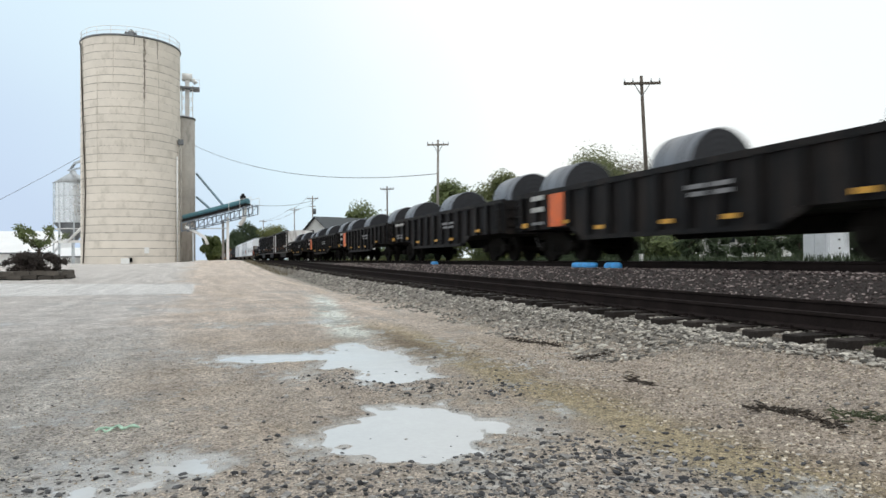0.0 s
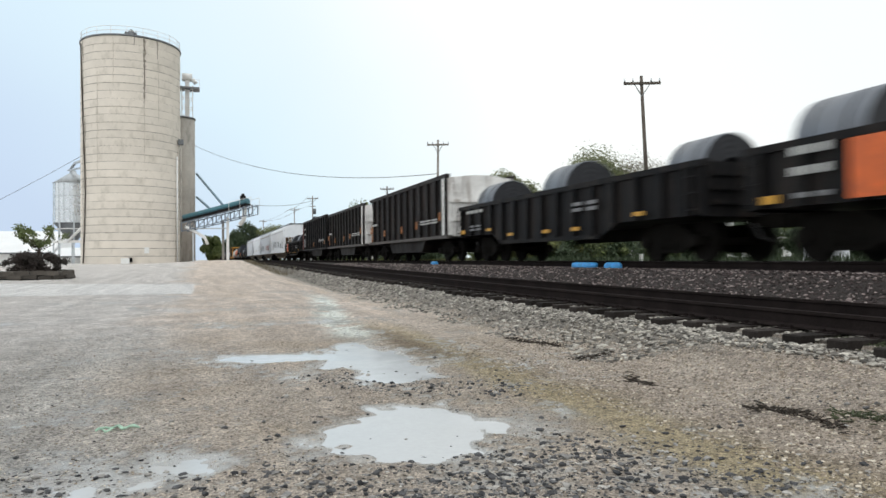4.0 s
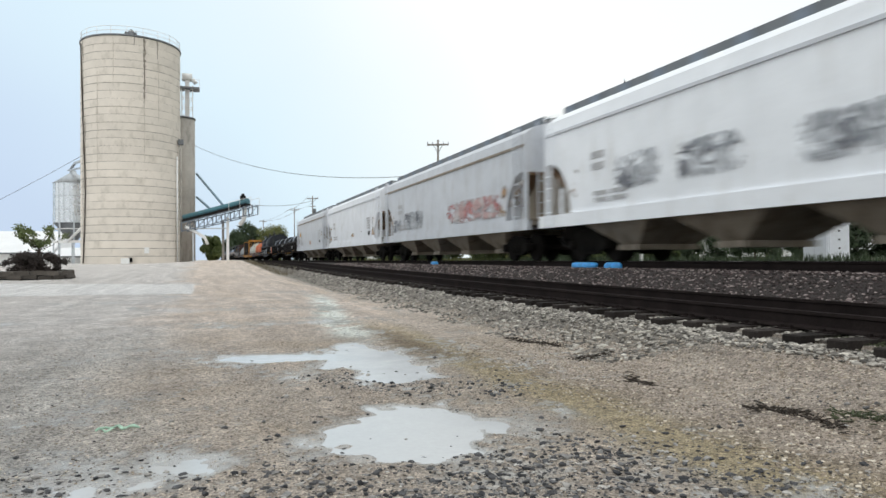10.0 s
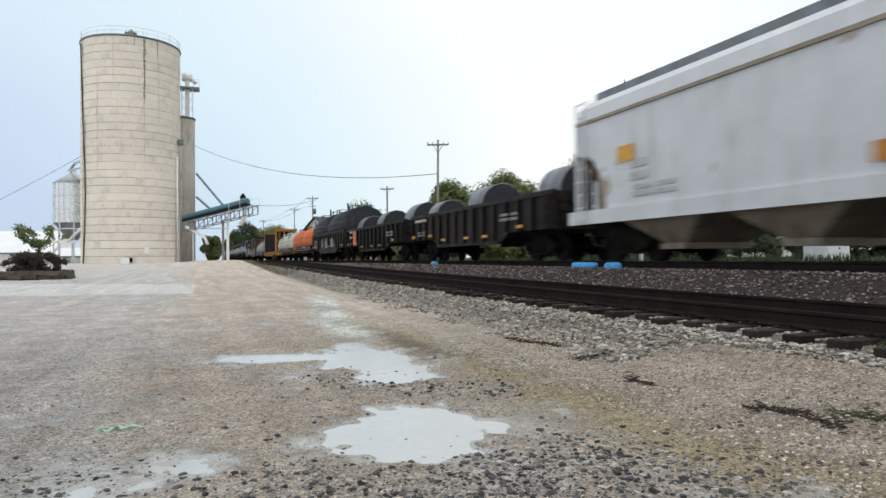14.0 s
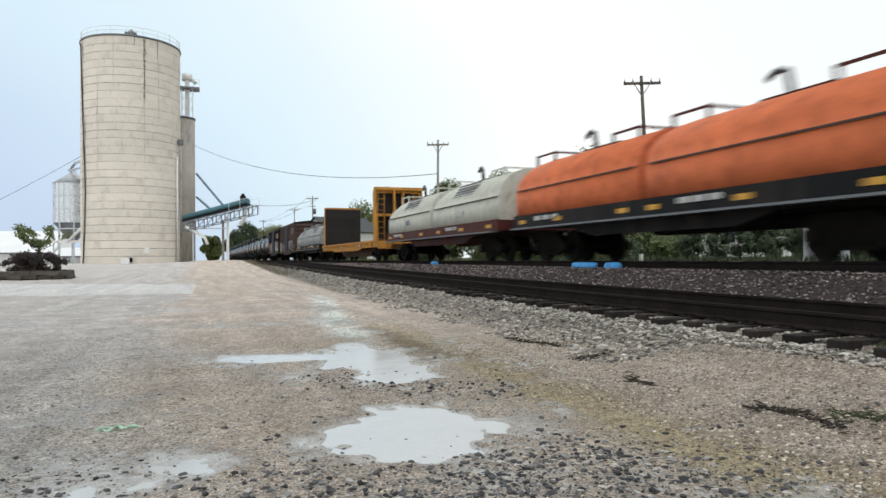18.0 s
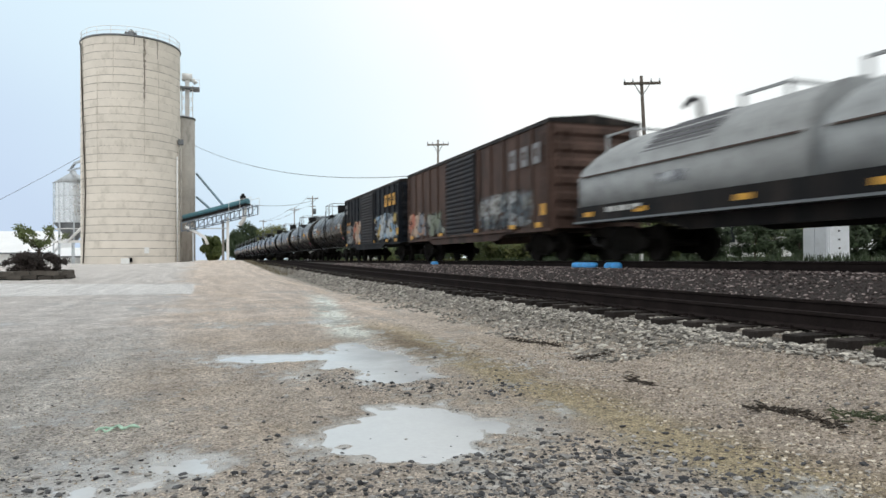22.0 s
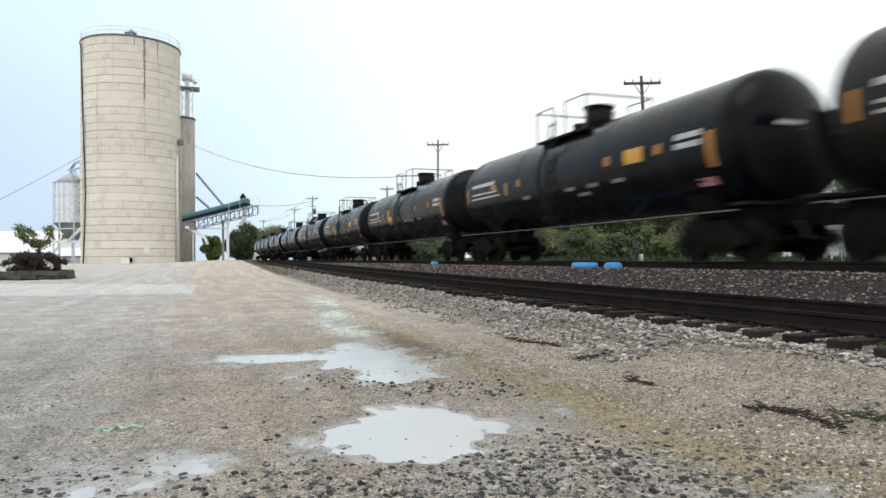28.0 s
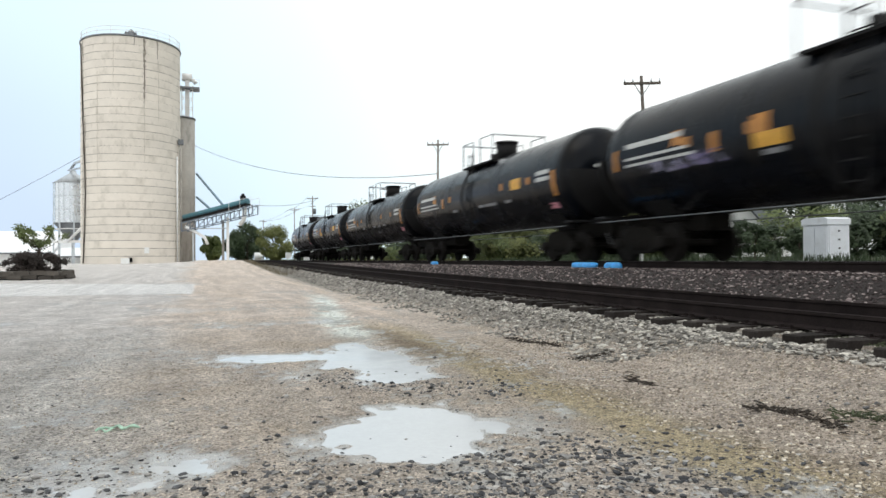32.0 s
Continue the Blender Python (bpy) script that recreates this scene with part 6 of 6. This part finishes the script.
def bulkhead_flat(length):
    car = thing("bulkhead_flat_wagon", "empty yellow bulkhead flat wagon with dark plank ends", "railway wagon", "wagons of the freight train")
    h, w = length / 2 - 1.0, 1.5
    ztop = 4.42
    for s in (-1, 1):
        part("side_sill", Build().prism([(-h, 1.2), (-h, 0.82), (-h + 4.2, 0.82), (-h + 5.5, 0.66), (h - 5.5, 0.66), (h - 4.2, 0.82), (h, 0.82), (h, 1.2)], "x", s * w - 0.05, s * w + 0.05), yellow_car, car)
        part("stake_rail", Build().box(s * (w + 0.07) - 0.06, s * (w + 0.07) + 0.06, -h, h, 1.12, 1.24), yellow_car, car)
    plank = Build().box(-w + 0.05, w - 0.05, -0.24, 0.24, 1.1, 1.18).mesh("deck_plank", wood_dark)
    n = 42
    for k in range(n):
        part("deck_plank", plank, None, car, at=(0, -h + 1.2 + (2 * h - 2.4) * (k + 0.5) / n, 0))
    part("centre_sill", Build().prism([(-h - 0.5, 1.0), (-h - 0.5, 0.7), (-h + 3.6, 0.7), (-h + 5.4, 0.3), (h - 5.4, 0.3), (h - 3.6, 0.7), (h + 0.5, 0.7), (h + 0.5, 1.0)], "x", -0.7, 0.7), shaded_yellow, car, "deep rusty-yellow fish-belly centre sill, coloured as in shade")
    pocket = Build().box(-0.06, 0.06, -0.07, 0.07, 0.9, 1.15).mesh("stake_pocket", yellow_car)
    for k in range(18):
        part("stake_pocket", pocket, None, car, at=(-w - 0.07, -h + 1.4 + (2 * h - 2.8) * k / 17, 0))
    bplank = Build().box(-1.49, 1.49, -0.04, 0.04, 0.004, 0.214).mesh("end_plank", wood_dark)
    for s in (-1, 1):
        y0 = s * (h - 1.0)
        fr = Build().prism([(-1.53, 4.12), (1.53, 4.12), (1.53, 4.24), (1.36, ztop + 0.05), (-1.36, ztop + 0.05), (-1.53, 4.24)], "y", y0 - 0.1, y0 + 0.1)
        for x in (-1.46, 1.46):
            fr.box(x - 0.07, x + 0.07, y0 - 0.1, y0 + 0.1, 1.1, 4.12)
        bh = part("bulkhead", fr, yellow_car, car, "yellow steel bulkhead frame")
        for k in range(15):
            part("end_plank", bplank, None, bh, at=(0, y0 - s * 0.145, 1.12 + 0.214 * k))
        for x in (-1.46, -0.28, 0.28, 1.46):
            part("bulkhead_post", Build().prism([(y0 + s * 0.02, 1.1), (y0 + s * 0.62, 1.1), (y0 + s * 0.32, 4.25), (y0 + s * 0.02, 4.35)], "x", x - 0.05, x + 0.05), yellow_car, bh)
        part("bulkhead_beam", Build().box(-1.5, 1.5, min(y0, y0 + s * 0.34), max(y0, y0 + s * 0.34), 4.28, ztop + 0.04), yellow_car, bh)
        part("bulkhead_beam", Build().box(-1.5, 1.5, min(y0, y0 + s * 0.45), max(y0, y0 + s * 0.45), 2.7, 2.84), yellow_car, bh)
        for x in (-1.15, 1.05):
            part("ladder", ladder_mesh(2.9, yellow_car), None, bh, at=pose(x, y0 + s * 0.42, 1.2, 0, 0, 90))
        part("end_sill", Build().box(-w, w, s * h - 0.12, s * h + 0.12, 0.72, 1.2), yellow_car, car)
    X = -w - 0.14
    for y in (-h + 4.6, 0.5, h - 2.6):
        bars(car, y, y + 1.5, 0.82, 1.02, 1, mark_white, X + 0.06, 2, 4)
    running_gear(car, length, 3.0)
    return car


def boxcar(length, label, mat, door_mat, logo_mat, tags, seed, logo_at=1.1):
    car = thing("boxcar_wagon", label, "railway wagon", "wagons of the freight train")
    h, w = length / 2 - 0.75, 1.54
    part("body", Build().prism([(-w, 1.0), (w, 1.0), (w, 4.2), (-w, 4.2)], "y", -h, h), mat, car)
    part("roof", Build().prism([(-w - 0.06, 4.16), (w + 0.06, 4.16), (w + 0.06, 4.28), (0, 4.45), (-w - 0.06, 4.28)], "y", -h - 0.04, h + 0.04), taupe_car, car)
    rr = Build().prism([(-1.5, 4.27), (-1.5, 4.31), (0, 4.49), (1.5, 4.31), (1.5, 4.27)], "y", -0.05, 0.05).mesh("roof_rib", taupe_car)
    for k in range(13):
        part("roof_rib", rr, None, car, at=(0, -h + 0.3 + (2 * h - 0.6) * k / 12, 0))
    for s in (-1, 1):
        part("side_sill", Build().prism([(-h, 1.02), (-h, 0.92), (-h + 3.3, 0.92), (-h + 4.0, 0.72), (h - 4.0, 0.72), (h - 3.3, 0.92), (h, 0.92), (h, 1.02)], "x", s * w - 0.05, s * w + 0.05), mat, car)
        for k in range(6):
            z = 1.25 + 0.5 * k
            part("end_corrugation", Build().prism([(s * h, z), (s * (h + 0.1), z + 0.1), (s * (h + 0.1), z + 0.26), (s * h, z + 0.36)], "x", -w + 0.1, w - 0.1), mat, car)
        part("ladder", ladder_mesh(3.0, mat), None, car, at=(-w - 0.08, s * (h - 0.32), 1.0))
        part("ladder", ladder_mesh(3.0, mat), None, car, at=pose(-w + 0.4, s * (h + 0.16), 1.0, 0, 0, 90))
        part("end_platform", Build().box(-0.7, 0.7, s * (h + 0.2) - 0.18, s * (h + 0.2) + 0.18, 1.2, 1.25), grey_steel, car)
    rib = Build().box(-0.035, 0.035, -0.06, 0.06, 1.02, 4.16).mesh("rib", mat)
    for k in range(6):
        for s in (-1, 1):
            for e in (-1, 1):
                part("rib", rib, None, car, at=(s * (w + 0.03), e * (1.85 + (h - 2.0) * k / 5), 0))
    for s in (-1, 1):
        dr = part("door", Build().box(s * (w + 0.07) - 0.04, s * (w + 0.07) + 0.04, -1.55, 1.55, 1.05, 4.1), door_mat, car, "ribbed sliding door")
        if s < 0:
            slat = Build().prism([(-w - 0.11, 0.0), (-w - 0.16, 0.05), (-w - 0.16, 0.1), (-w - 0.11, 0.14)], "y", -1.5, 1.5).mesh("door_rib", door_mat)
            for k in range(17):
                part("door_rib", slat, None, dr, at=(0, 0, 1.12 + 0.174 * k))
        part("door_track", Build().box(s * (w + 0.12) - 0.05, s * (w + 0.12) + 0.05, -h + 2.4, 4.0, 0.98, 1.06), mat, car)
    X = -w - 0.075
    # three worn block shapes of the owner's mark
    for k in range(3):
        y = -h + logo_at + 0.85 * k
        plate(car, y, y + 0.5, 3.02, 3.66, logo_mat, X, "emblem_block")
        plate(car, y + 0.16, y + 0.36, 3.24, 3.5, mat, X - 0.01, "emblem_notch")
    if seed == 21:
        for z in (2.35, 1.8):
            bars(car, h - 2.0, h - 0.8, z, z + 0.28, 1, mark_amber, X - 0.01, 2, seed)
        bars(car, h - 1.1, h - 0.5, 3.1, 3.9, 2, mark_grey, X - 0.01, 2, seed)
    for y0, y1, z0, z1, m in tags:
        plate(car, y0, y1, z0, z1, m, X - 0.006, "graffiti", "sprayed graffiti")
    for y in (-h + 0.5, -h + 2.4, -1.8, 2.2, h - 1.0):
        plate(car, y, y + 0.45, 1.04, 1.2, mark_yellow, X - 0.01, "reflector")
    plate(car, -h + 0.25, -h + 0.6, 1.4, 1.75, mark_yellow, X - 0.01, "notice_plate")
    running_gear(car, length, 2.4)
    return car


def tank_car(length, label, mat, seed):
    car = thing("tank_wagon", label, "railway wagon", "wagons of the freight train")
    L = length - 1.55
    R, zc = 1.47, 2.57
    r = random.Random(seed)
    ns = 40
    rows = []
    dish = [(0.62 * (1 - (1 - k * k) ** 0.5), k) for k in (0.02, 0.2, 0.4, 0.55, 0.7, 0.82, 0.9, 0.955, 0.988, 1.0)]
    for y, k in [(-L / 2 + d, k) for d, k in dish] + [(-L / 2 + 0.8, 1.0), (L / 2 - 0.8, 1.0)] + [(L / 2 - d, k) for d, k in reversed(dish)]:
        rows.append([(R * k * math.cos(i * math.tau / ns), y, zc + R * k * math.sin(i * math.tau / ns)) for i in range(ns)])
    part("tank", Build().rings(rows, caps=True), mat, car)
    for y in (-L / 2 + 0.82, -L / 6, L / 6, L / 2 - 0.82):
        part("weld_band", Build().rings([[(q * math.cos(i * math.tau / ns), y + dy, zc + q * math.sin(i * math.tau / ns)) for i in range(ns)] for q, dy in ((R, -0.05), (R + 0.008, -0.04), (R + 0.008, 0.04), (R, 0.05))]), mat, car)
    part("girth_band", Build().rings([[(q * math.cos(i * math.tau / ns), 0.9 + dy, zc + q * math.sin(i * math.tau / ns)) for i in range(ns)] for q, dy in ((R, -0.14), (R + 0.02, -0.12), (R + 0.02, 0.12), (R, 0.14))]), dark_steel, car, "dark centre band")
    for s in (-1, 1):
        part("stub_sill", Build().box(-0.35, 0.35, s * (length / 2 - 2.0) - 1.7, s * (length / 2 - 2.0) + 1.5, 0.72, 1.25), truck_steel, car)
        part("saddle", Build().prism([(-1.25, 1.75), (-0.5, 1.0), (0.5, 1.0), (1.25, 1.75)], "y", s * (length / 2 - 2.6) - 0.5, s * (length / 2 - 2.6) + 0.5), dark_steel, car)
        part("head_shield", Build().rings([[(q * 1.42 * math.cos(math.pi + i * math.pi / 18), s * (L / 2 + dy), zc + 0.1 + q * 1.42 * math.sin(math.pi + i * math.pi / 18)) for i in range(19)] for q, dy in ((1.0, -0.1), (1.0, 0.0), (0.02, 0.08))], closed=False), dark_steel, car)
        part("end_platform", Build().box(-1.45, 1.45, s * (length / 2 - 0.85) - 0.25, s * (length / 2 - 0.85) + 0.25, 1.12, 1.18), dark_steel, car)
        part("side_rail", Build().path([(s * 1.5, -length / 2 + 0.9, 1.02), (s * 1.53, 0, 1.0), (s * 1.5, length / 2 - 0.9, 1.02)], 0.014, 6), grey_steel, car, "pale side handrail")
        for y in (-4.2, 0, 4.2):
            part("rail_bracket", Build().beam((s * 1.52, y, 1.1), (s * 1.0, y, 1.55), 0.05), dark_steel, car)
    # manway, valve housing and top platform with rails
    top = zc + R
    part("manway", Build().tube((0, -0.3, top - 0.1), (0, -0.3, top + 0.55), 0.42, seg=18).tube((0, -0.3, top + 0.55), (0, -0.3, top + 0.62), 0.47, seg=18), dark_steel, car, "black valve housing")
    part("nozzle", Build().tube((0, 0.8, top - 0.1), (0, 0.8, top + 0.3), 0.22, seg=14), dark_steel, car)
    for s in (-1, 1):
        part("top_walk", Build().box(s * 0.85 - 0.3, s * 0.85 + 0.3, -1.4, 1.6, top - 0.3, top - 0.24), dark_steel, car)
        for y0, y1 in ((-1.4, -0.2), (0.5, 1.6)):
            part("top_rail", Build().path([(s * 1.1, y0, top - 0.25), (s * 1.1, y0, top + 0.7), (s * 1.1, y1, top + 0.72), (s * 1.1, y1, top - 0.25)], 0.026, 6), grey_steel, car)
    for y0 in (-1.4, 1.6):
        part("top_rail", Build().path([(-1.1, y0, top + 0.7), (1.1, y0, top + 0.7)], 0.026, 6), grey_steel, car)
    part("ladder", ladder_mesh(3.0, dark_steel), None, car, at=pose(-1.58, 0.1, 1.2, 0, 4, 0))
    running_gear(car, length, 2.05)

    def decal(y0, y1, a0, a1, m, name="marking", label=""):
        """A painted patch that lies on the shell; angles up from the yard side's middle height."""
        n = 5
        a0, a1 = a0 - 8, a1 - 8
        b = Build()
        rr_ = R + 0.012
        b.rings([[(-rr_ * math.cos(radians(a0 + (a1 - a0) * k / n)), y, zc + rr_ * math.sin(radians(a0 + (a1 - a0) * k / n))) for k in range(n + 1)] for y in (y0, y1)], closed=False)
        part(name, b, m, car, label)

    for k, (a, e) in enumerate(((15, 20), (4, 6.5), (-2, 0.5))):
        decal(L / 2 - 3.4 - 0.2 * k, L / 2 - 1.3, a, e, mark_white, "lettering_bar")
    decal(L / 2 - 3.4, L / 2 - 3.1, 8, 21, mark_amber)
    decal(L / 2 - 0.95, L / 2 - 0.8, -4, 16, mark_amber)
    for y in (-3.1, -5.2, 2.2, 4.1):
        decal(y, y + 0.24, 4, 13, mark_amber)
    decal(-L / 2 + 0.78, -L / 2 + 1.0, -16, 14, mark_amber)
    for a, e in ((12, 17), (4, 9)):
        decal(-L / 2 + 1.15, -L / 2 + 2.0, a, e, mark_white, "lettering_bar")
    decal(-L / 2 + 1.0, -L / 2 + 1.5, -32, -24, mark_pink, "placard")
    decal(L / 2 - 4.5, L / 2 - 4.3, -4, 12, mark_amber)
    for y in (-1.2, -2.4, -3.6, 1.6):
        decal(y, y + 0.5, -14, -10, mark_grey, "lettering_bar")
    decal(-1.9, -1.3, -30 + 8 * (seed % 3), -26 + 8 * (seed % 3), mark_grey, "lettering_bar")
    if seed % 2:
        decal(-4.5, -3.75, 1, 15, mark_yellow, "notice_plate", "yellow notice plate")
    for z in (2.75, 2.6):
        part("lettering_bar", Build().box(-0.55, 0.1, -L / 2 - 0.006, -L / 2 + 0.3, z, z + 0.08), mark_white, car)
    if seed in (26, 27, 28, 31):
        decal(1.5, 2.3, -8, 3, mark_yellow, "notice_plate", "yellow notice plate")
        decal(1.9, 2.3, 3, 17, mark_amber)
    if seed == 28:
        decal(L / 2 - 5.2, L / 2 - 1.6, -14, 2, tag_violet, "graffiti", "sprayed graffiti")
    return car


# steel coils: round, with a hollow core, axis along the wagon
# wound faces and bores: the steel again, darkened in colour for their shade
coil_shade = material("coil_shade", (0.03, 0.031, 0.036), 0.6, 0.2, vary=0.3, scale=3, fine=50, bump=0.2, spec=0.3)


def coil_meshes(r, wd):
    n = 40

    def ring(q, y):
        return [(q * math.cos(k * math.tau / n), y, q * math.sin(k * math.tau / n)) for k in range(n)]

    shell = Build().rings([ring(r - 0.025, -wd / 2), ring(r, -wd / 2 + 0.03), ring(r, wd / 2 - 0.03), ring(r - 0.025, wd / 2)]).mesh("wrap", coil_steel)
    bore = Build().rings([ring(0.3, -wd / 2), ring(0.3, wd / 2)]).mesh("bore", coil_shade)
    face = Build().rings([ring(r - 0.025 - (r - 0.325) * k / 8, 0.006 * (k % 2)) for k in range(9)], smooth=False).mesh("wound_face", coil_shade)
    band = Build().rings([ring(r + 0.006, -0.02), ring(r + 0.006, 0.02)]).mesh("strap", dark_steel)
    return shell, bore, face, band


def steel_coil(key):
    r, wd = key
    shell, bore, face, band = COILS[key]
    c = thing("steel_coil", "large dark steel coil lying in an open gondola", "steel coil", "steel coils on the train")
    part("wrap", shell, None, c)
    part("bore", bore, None, c)
    part("wound_face", face, None, c, at=(0, -wd / 2, 0))
    part("wound_face", face, None, c, at=pose(0, wd / 2, 0, 0, 0, 180))
    for y in (-wd * 0.25, wd * 0.25):
        part("strap", band, None, c, at=(0, y, 0))
    return c


COILS = {k: coil_meshes(*k) for k in ((0.94, 1.5), (0.85, 1.3), (0.97, 1.6))}

# front end of each wagon in the train's own length, metres from the first coupling; the train's place at 0 s
ENDS = [5.19, 21.07, 36.93, 52.45, 68.49, 83.94, 99.65, 114.03, 128.88, 144.72, 163.87, 182.87, 201.84, 220.8, 236.54, 252.27, 268.85, 284.07, 301.4, 322.9,
        339.84, 356.3, 372.38, 389.38, 406.41, 422.98, 439.9, 456.95, 473.75, 490.83, 507.63, 524.96, 541.01, 557.2]
OFFSET = -0.0


def advance(t):
    """How far the train has come at t seconds."""
    return 14.29 * t + 0.01652 * t * t


ROWS_T = [0, 0.1, 0.3, 1, 2, 4, 8, 12, 16, 20, 24, 28, 30, 31, 31.7, 31.9, 32]
MOVING = []


def hitch(ob, s, x=0.0, z=0.0):
    MOVING.append((ob, s, x, z))
    return ob


def span(k):
    return ENDS[k], ENDS[k + 1], (ENDS[k] + ENDS[k + 1]) / 2, ENDS[k + 1] - ENDS[k]


def coils_in(k, places):
    a, b, mid, length = span(k)
    for f, (key) in places:
        hitch(steel_coil(key), a + f, 0, 1.22 + key[0])


C1, C2, C3 = (0.94, 1.5), (0.85, 1.3), (0.97, 1.6)
gon = {}
STOW = ((2.1, C1), (8.4, C1), (14.2, C1))
for k, mat, orange, places in ((0, black_car, True, STOW), (1, black_car, False, ((2.1, C3), (8.4, C1), (14.2, C1))), (2, black_car, True, STOW), (3, black_car, True, STOW), (4, black_car, False, ((2.1, C2), (8.2, C1), (13.8, C1))),
                               (8, black_car, True, STOW), (13, brown_car, False, ((2.1, C1), (8.4, C1), (14.1, C2))), (14, black_car, True, STOW)):
    a, b, mid, length = span(k)
    lbl = ("black" if mat is black_car else "brown-black") + " gondola wagon" + (" with orange panel" if orange else " with worn lettering") + " carrying steel coils"
    hitch(gondola(length, lbl, mat, orange, k), mid)
    coils_in(k, places)
for k, mat, we in ((5, brown_car, True), (6, taupe_car, True), (7, black_car, False)):
    a, b, mid, length = span(k)
    # these two stand close to each other
    mid, length = (mid + 0.22, length + 0.45) if k == 6 else (mid - 0.2, length + 0.4) if k == 7 else (mid, length)
    hitch(coal_car(length, "tall dark ribbed coal gondola wagon" + (" with a pale bare metal end" if we else " streaked with grime"), mat, we, k, 3.7 if we else 3.86), mid)
tags = {9: ((3.2, 5.2, 1.75, 2.7, tag_dark, "graffiti"), (0.7, 2.8, 1.75, 2.65, tag_dark, "graffiti"), (-2.5, -0.5, 1.65, 2.6, tag_dark, "graffiti"), (-5.6, -3.4, 1.6, 2.3, tag_dark, "graffiti")),
        10: ((1.8, 5.2, 1.5, 2.45, tag_dark, "graffiti"), (5.6, 7.2, 1.42, 2.2, tag_dark, "graffiti"), (-7.0, -1.4, 1.5, 2.4, tag_red, "graffiti")),
        11: ((-1.6, -0.6, 1.6, 1.9, rust_blot, "rust_patch"), (-4.6, -3.6, 1.6, 2.1, rust_blot, "rust_patch")),
        12: ((6.0, 6.7, 2.45, 2.85, mark_yellow, "notice_plate"), (-0.7, -0.2, 1.55, 1.88, mark_amber, "notice_plate"), (3.2, 3.6, 1.7, 2.3, rust_blot, "rust_patch"), (-3.5, 1.5, 3.5, 3.9, rust_blot, "rust_patch"))}
for k, mat, lbl in ((9, bright_car, "white covered hopper wagon with dark graffiti"), (10, grey_car, "pale grey covered hopper wagon with red graffiti"), (11, white_car, "white covered hopper wagon with rust spots"), (12, grey_car, "light grey covered hopper wagon with yellow plates")):
    a, b, mid, length = span(k)
    hitch(covered_hopper(length, lbl, mat, k, k == 12, tags[k]), mid)
for k, hood, deck, gs, lbl in ((15, black_hood, taupe_car, True, "coil wagon with black hoods over graffitied sides"), (16, orange_hood, black_car, False, "coil wagon with bright orange hoods on a black deck"),
                               (17, cream_hood, maroon_car, False, "coil wagon with cream hoods on a maroon deck"), (19, silver_hood, black_car, False, "coil wagon with silver-grey hoods on a dark deck")):
    a, b, mid, length = span(k)
    if k == 17:
        mid, length = mid - 0.4, length - 0.8
    hitch(coil_car(length, lbl, hood, deck, 0, k, gs), mid)
a, b, mid, length = span(18)
hitch(bulkhead_flat(length), mid)
a, b, mid, length = span(20)
hitch(boxcar(length, "weathered brown boxcar wagon with graffiti and a ribbed door", rust_car, door_dark, mark_grey, ((4.2, 7.4, 1.05, 2.35, tag_warm), (1.7, 4.4, 1.05, 2.2, tag_green), (-6.6, -1.7, 1.05, 2.4, tag_pale)), 20, 0.6), mid)
a, b, mid, length = span(21)
hitch(boxcar(length, "blue-black boxcar wagon with yellow emblem and graffiti", blueblack_car, door_dark, mark_yellow, ((1.7, 4.4, 1.05, 2.7, tag_warm), (4.0, 6.6, 1.05, 2.5, tag_pale), (-1.5, 1.5, 1.1, 2.0, tag_green), (-7.2, -1.7, 1.15, 2.75, tag_blue)), 21, 0.85), mid)
for k in range(22, 33):
    a, b, mid, length = span(k)
    hitch(tank_car(length, "grimy brown-black tank wagon with pale markings" if k < 25 else "glossy black tank wagon with white and amber markings", tank_brown if k < 25 else tank_black, k), mid)


def motions():
    for ob, s, x, z in MOVING:
        walk(ob, [(t, pose(FAR_X + x, s + OFFSET - advance(t), RAIL_Z + z)) for t in ROWS_T])


motions()
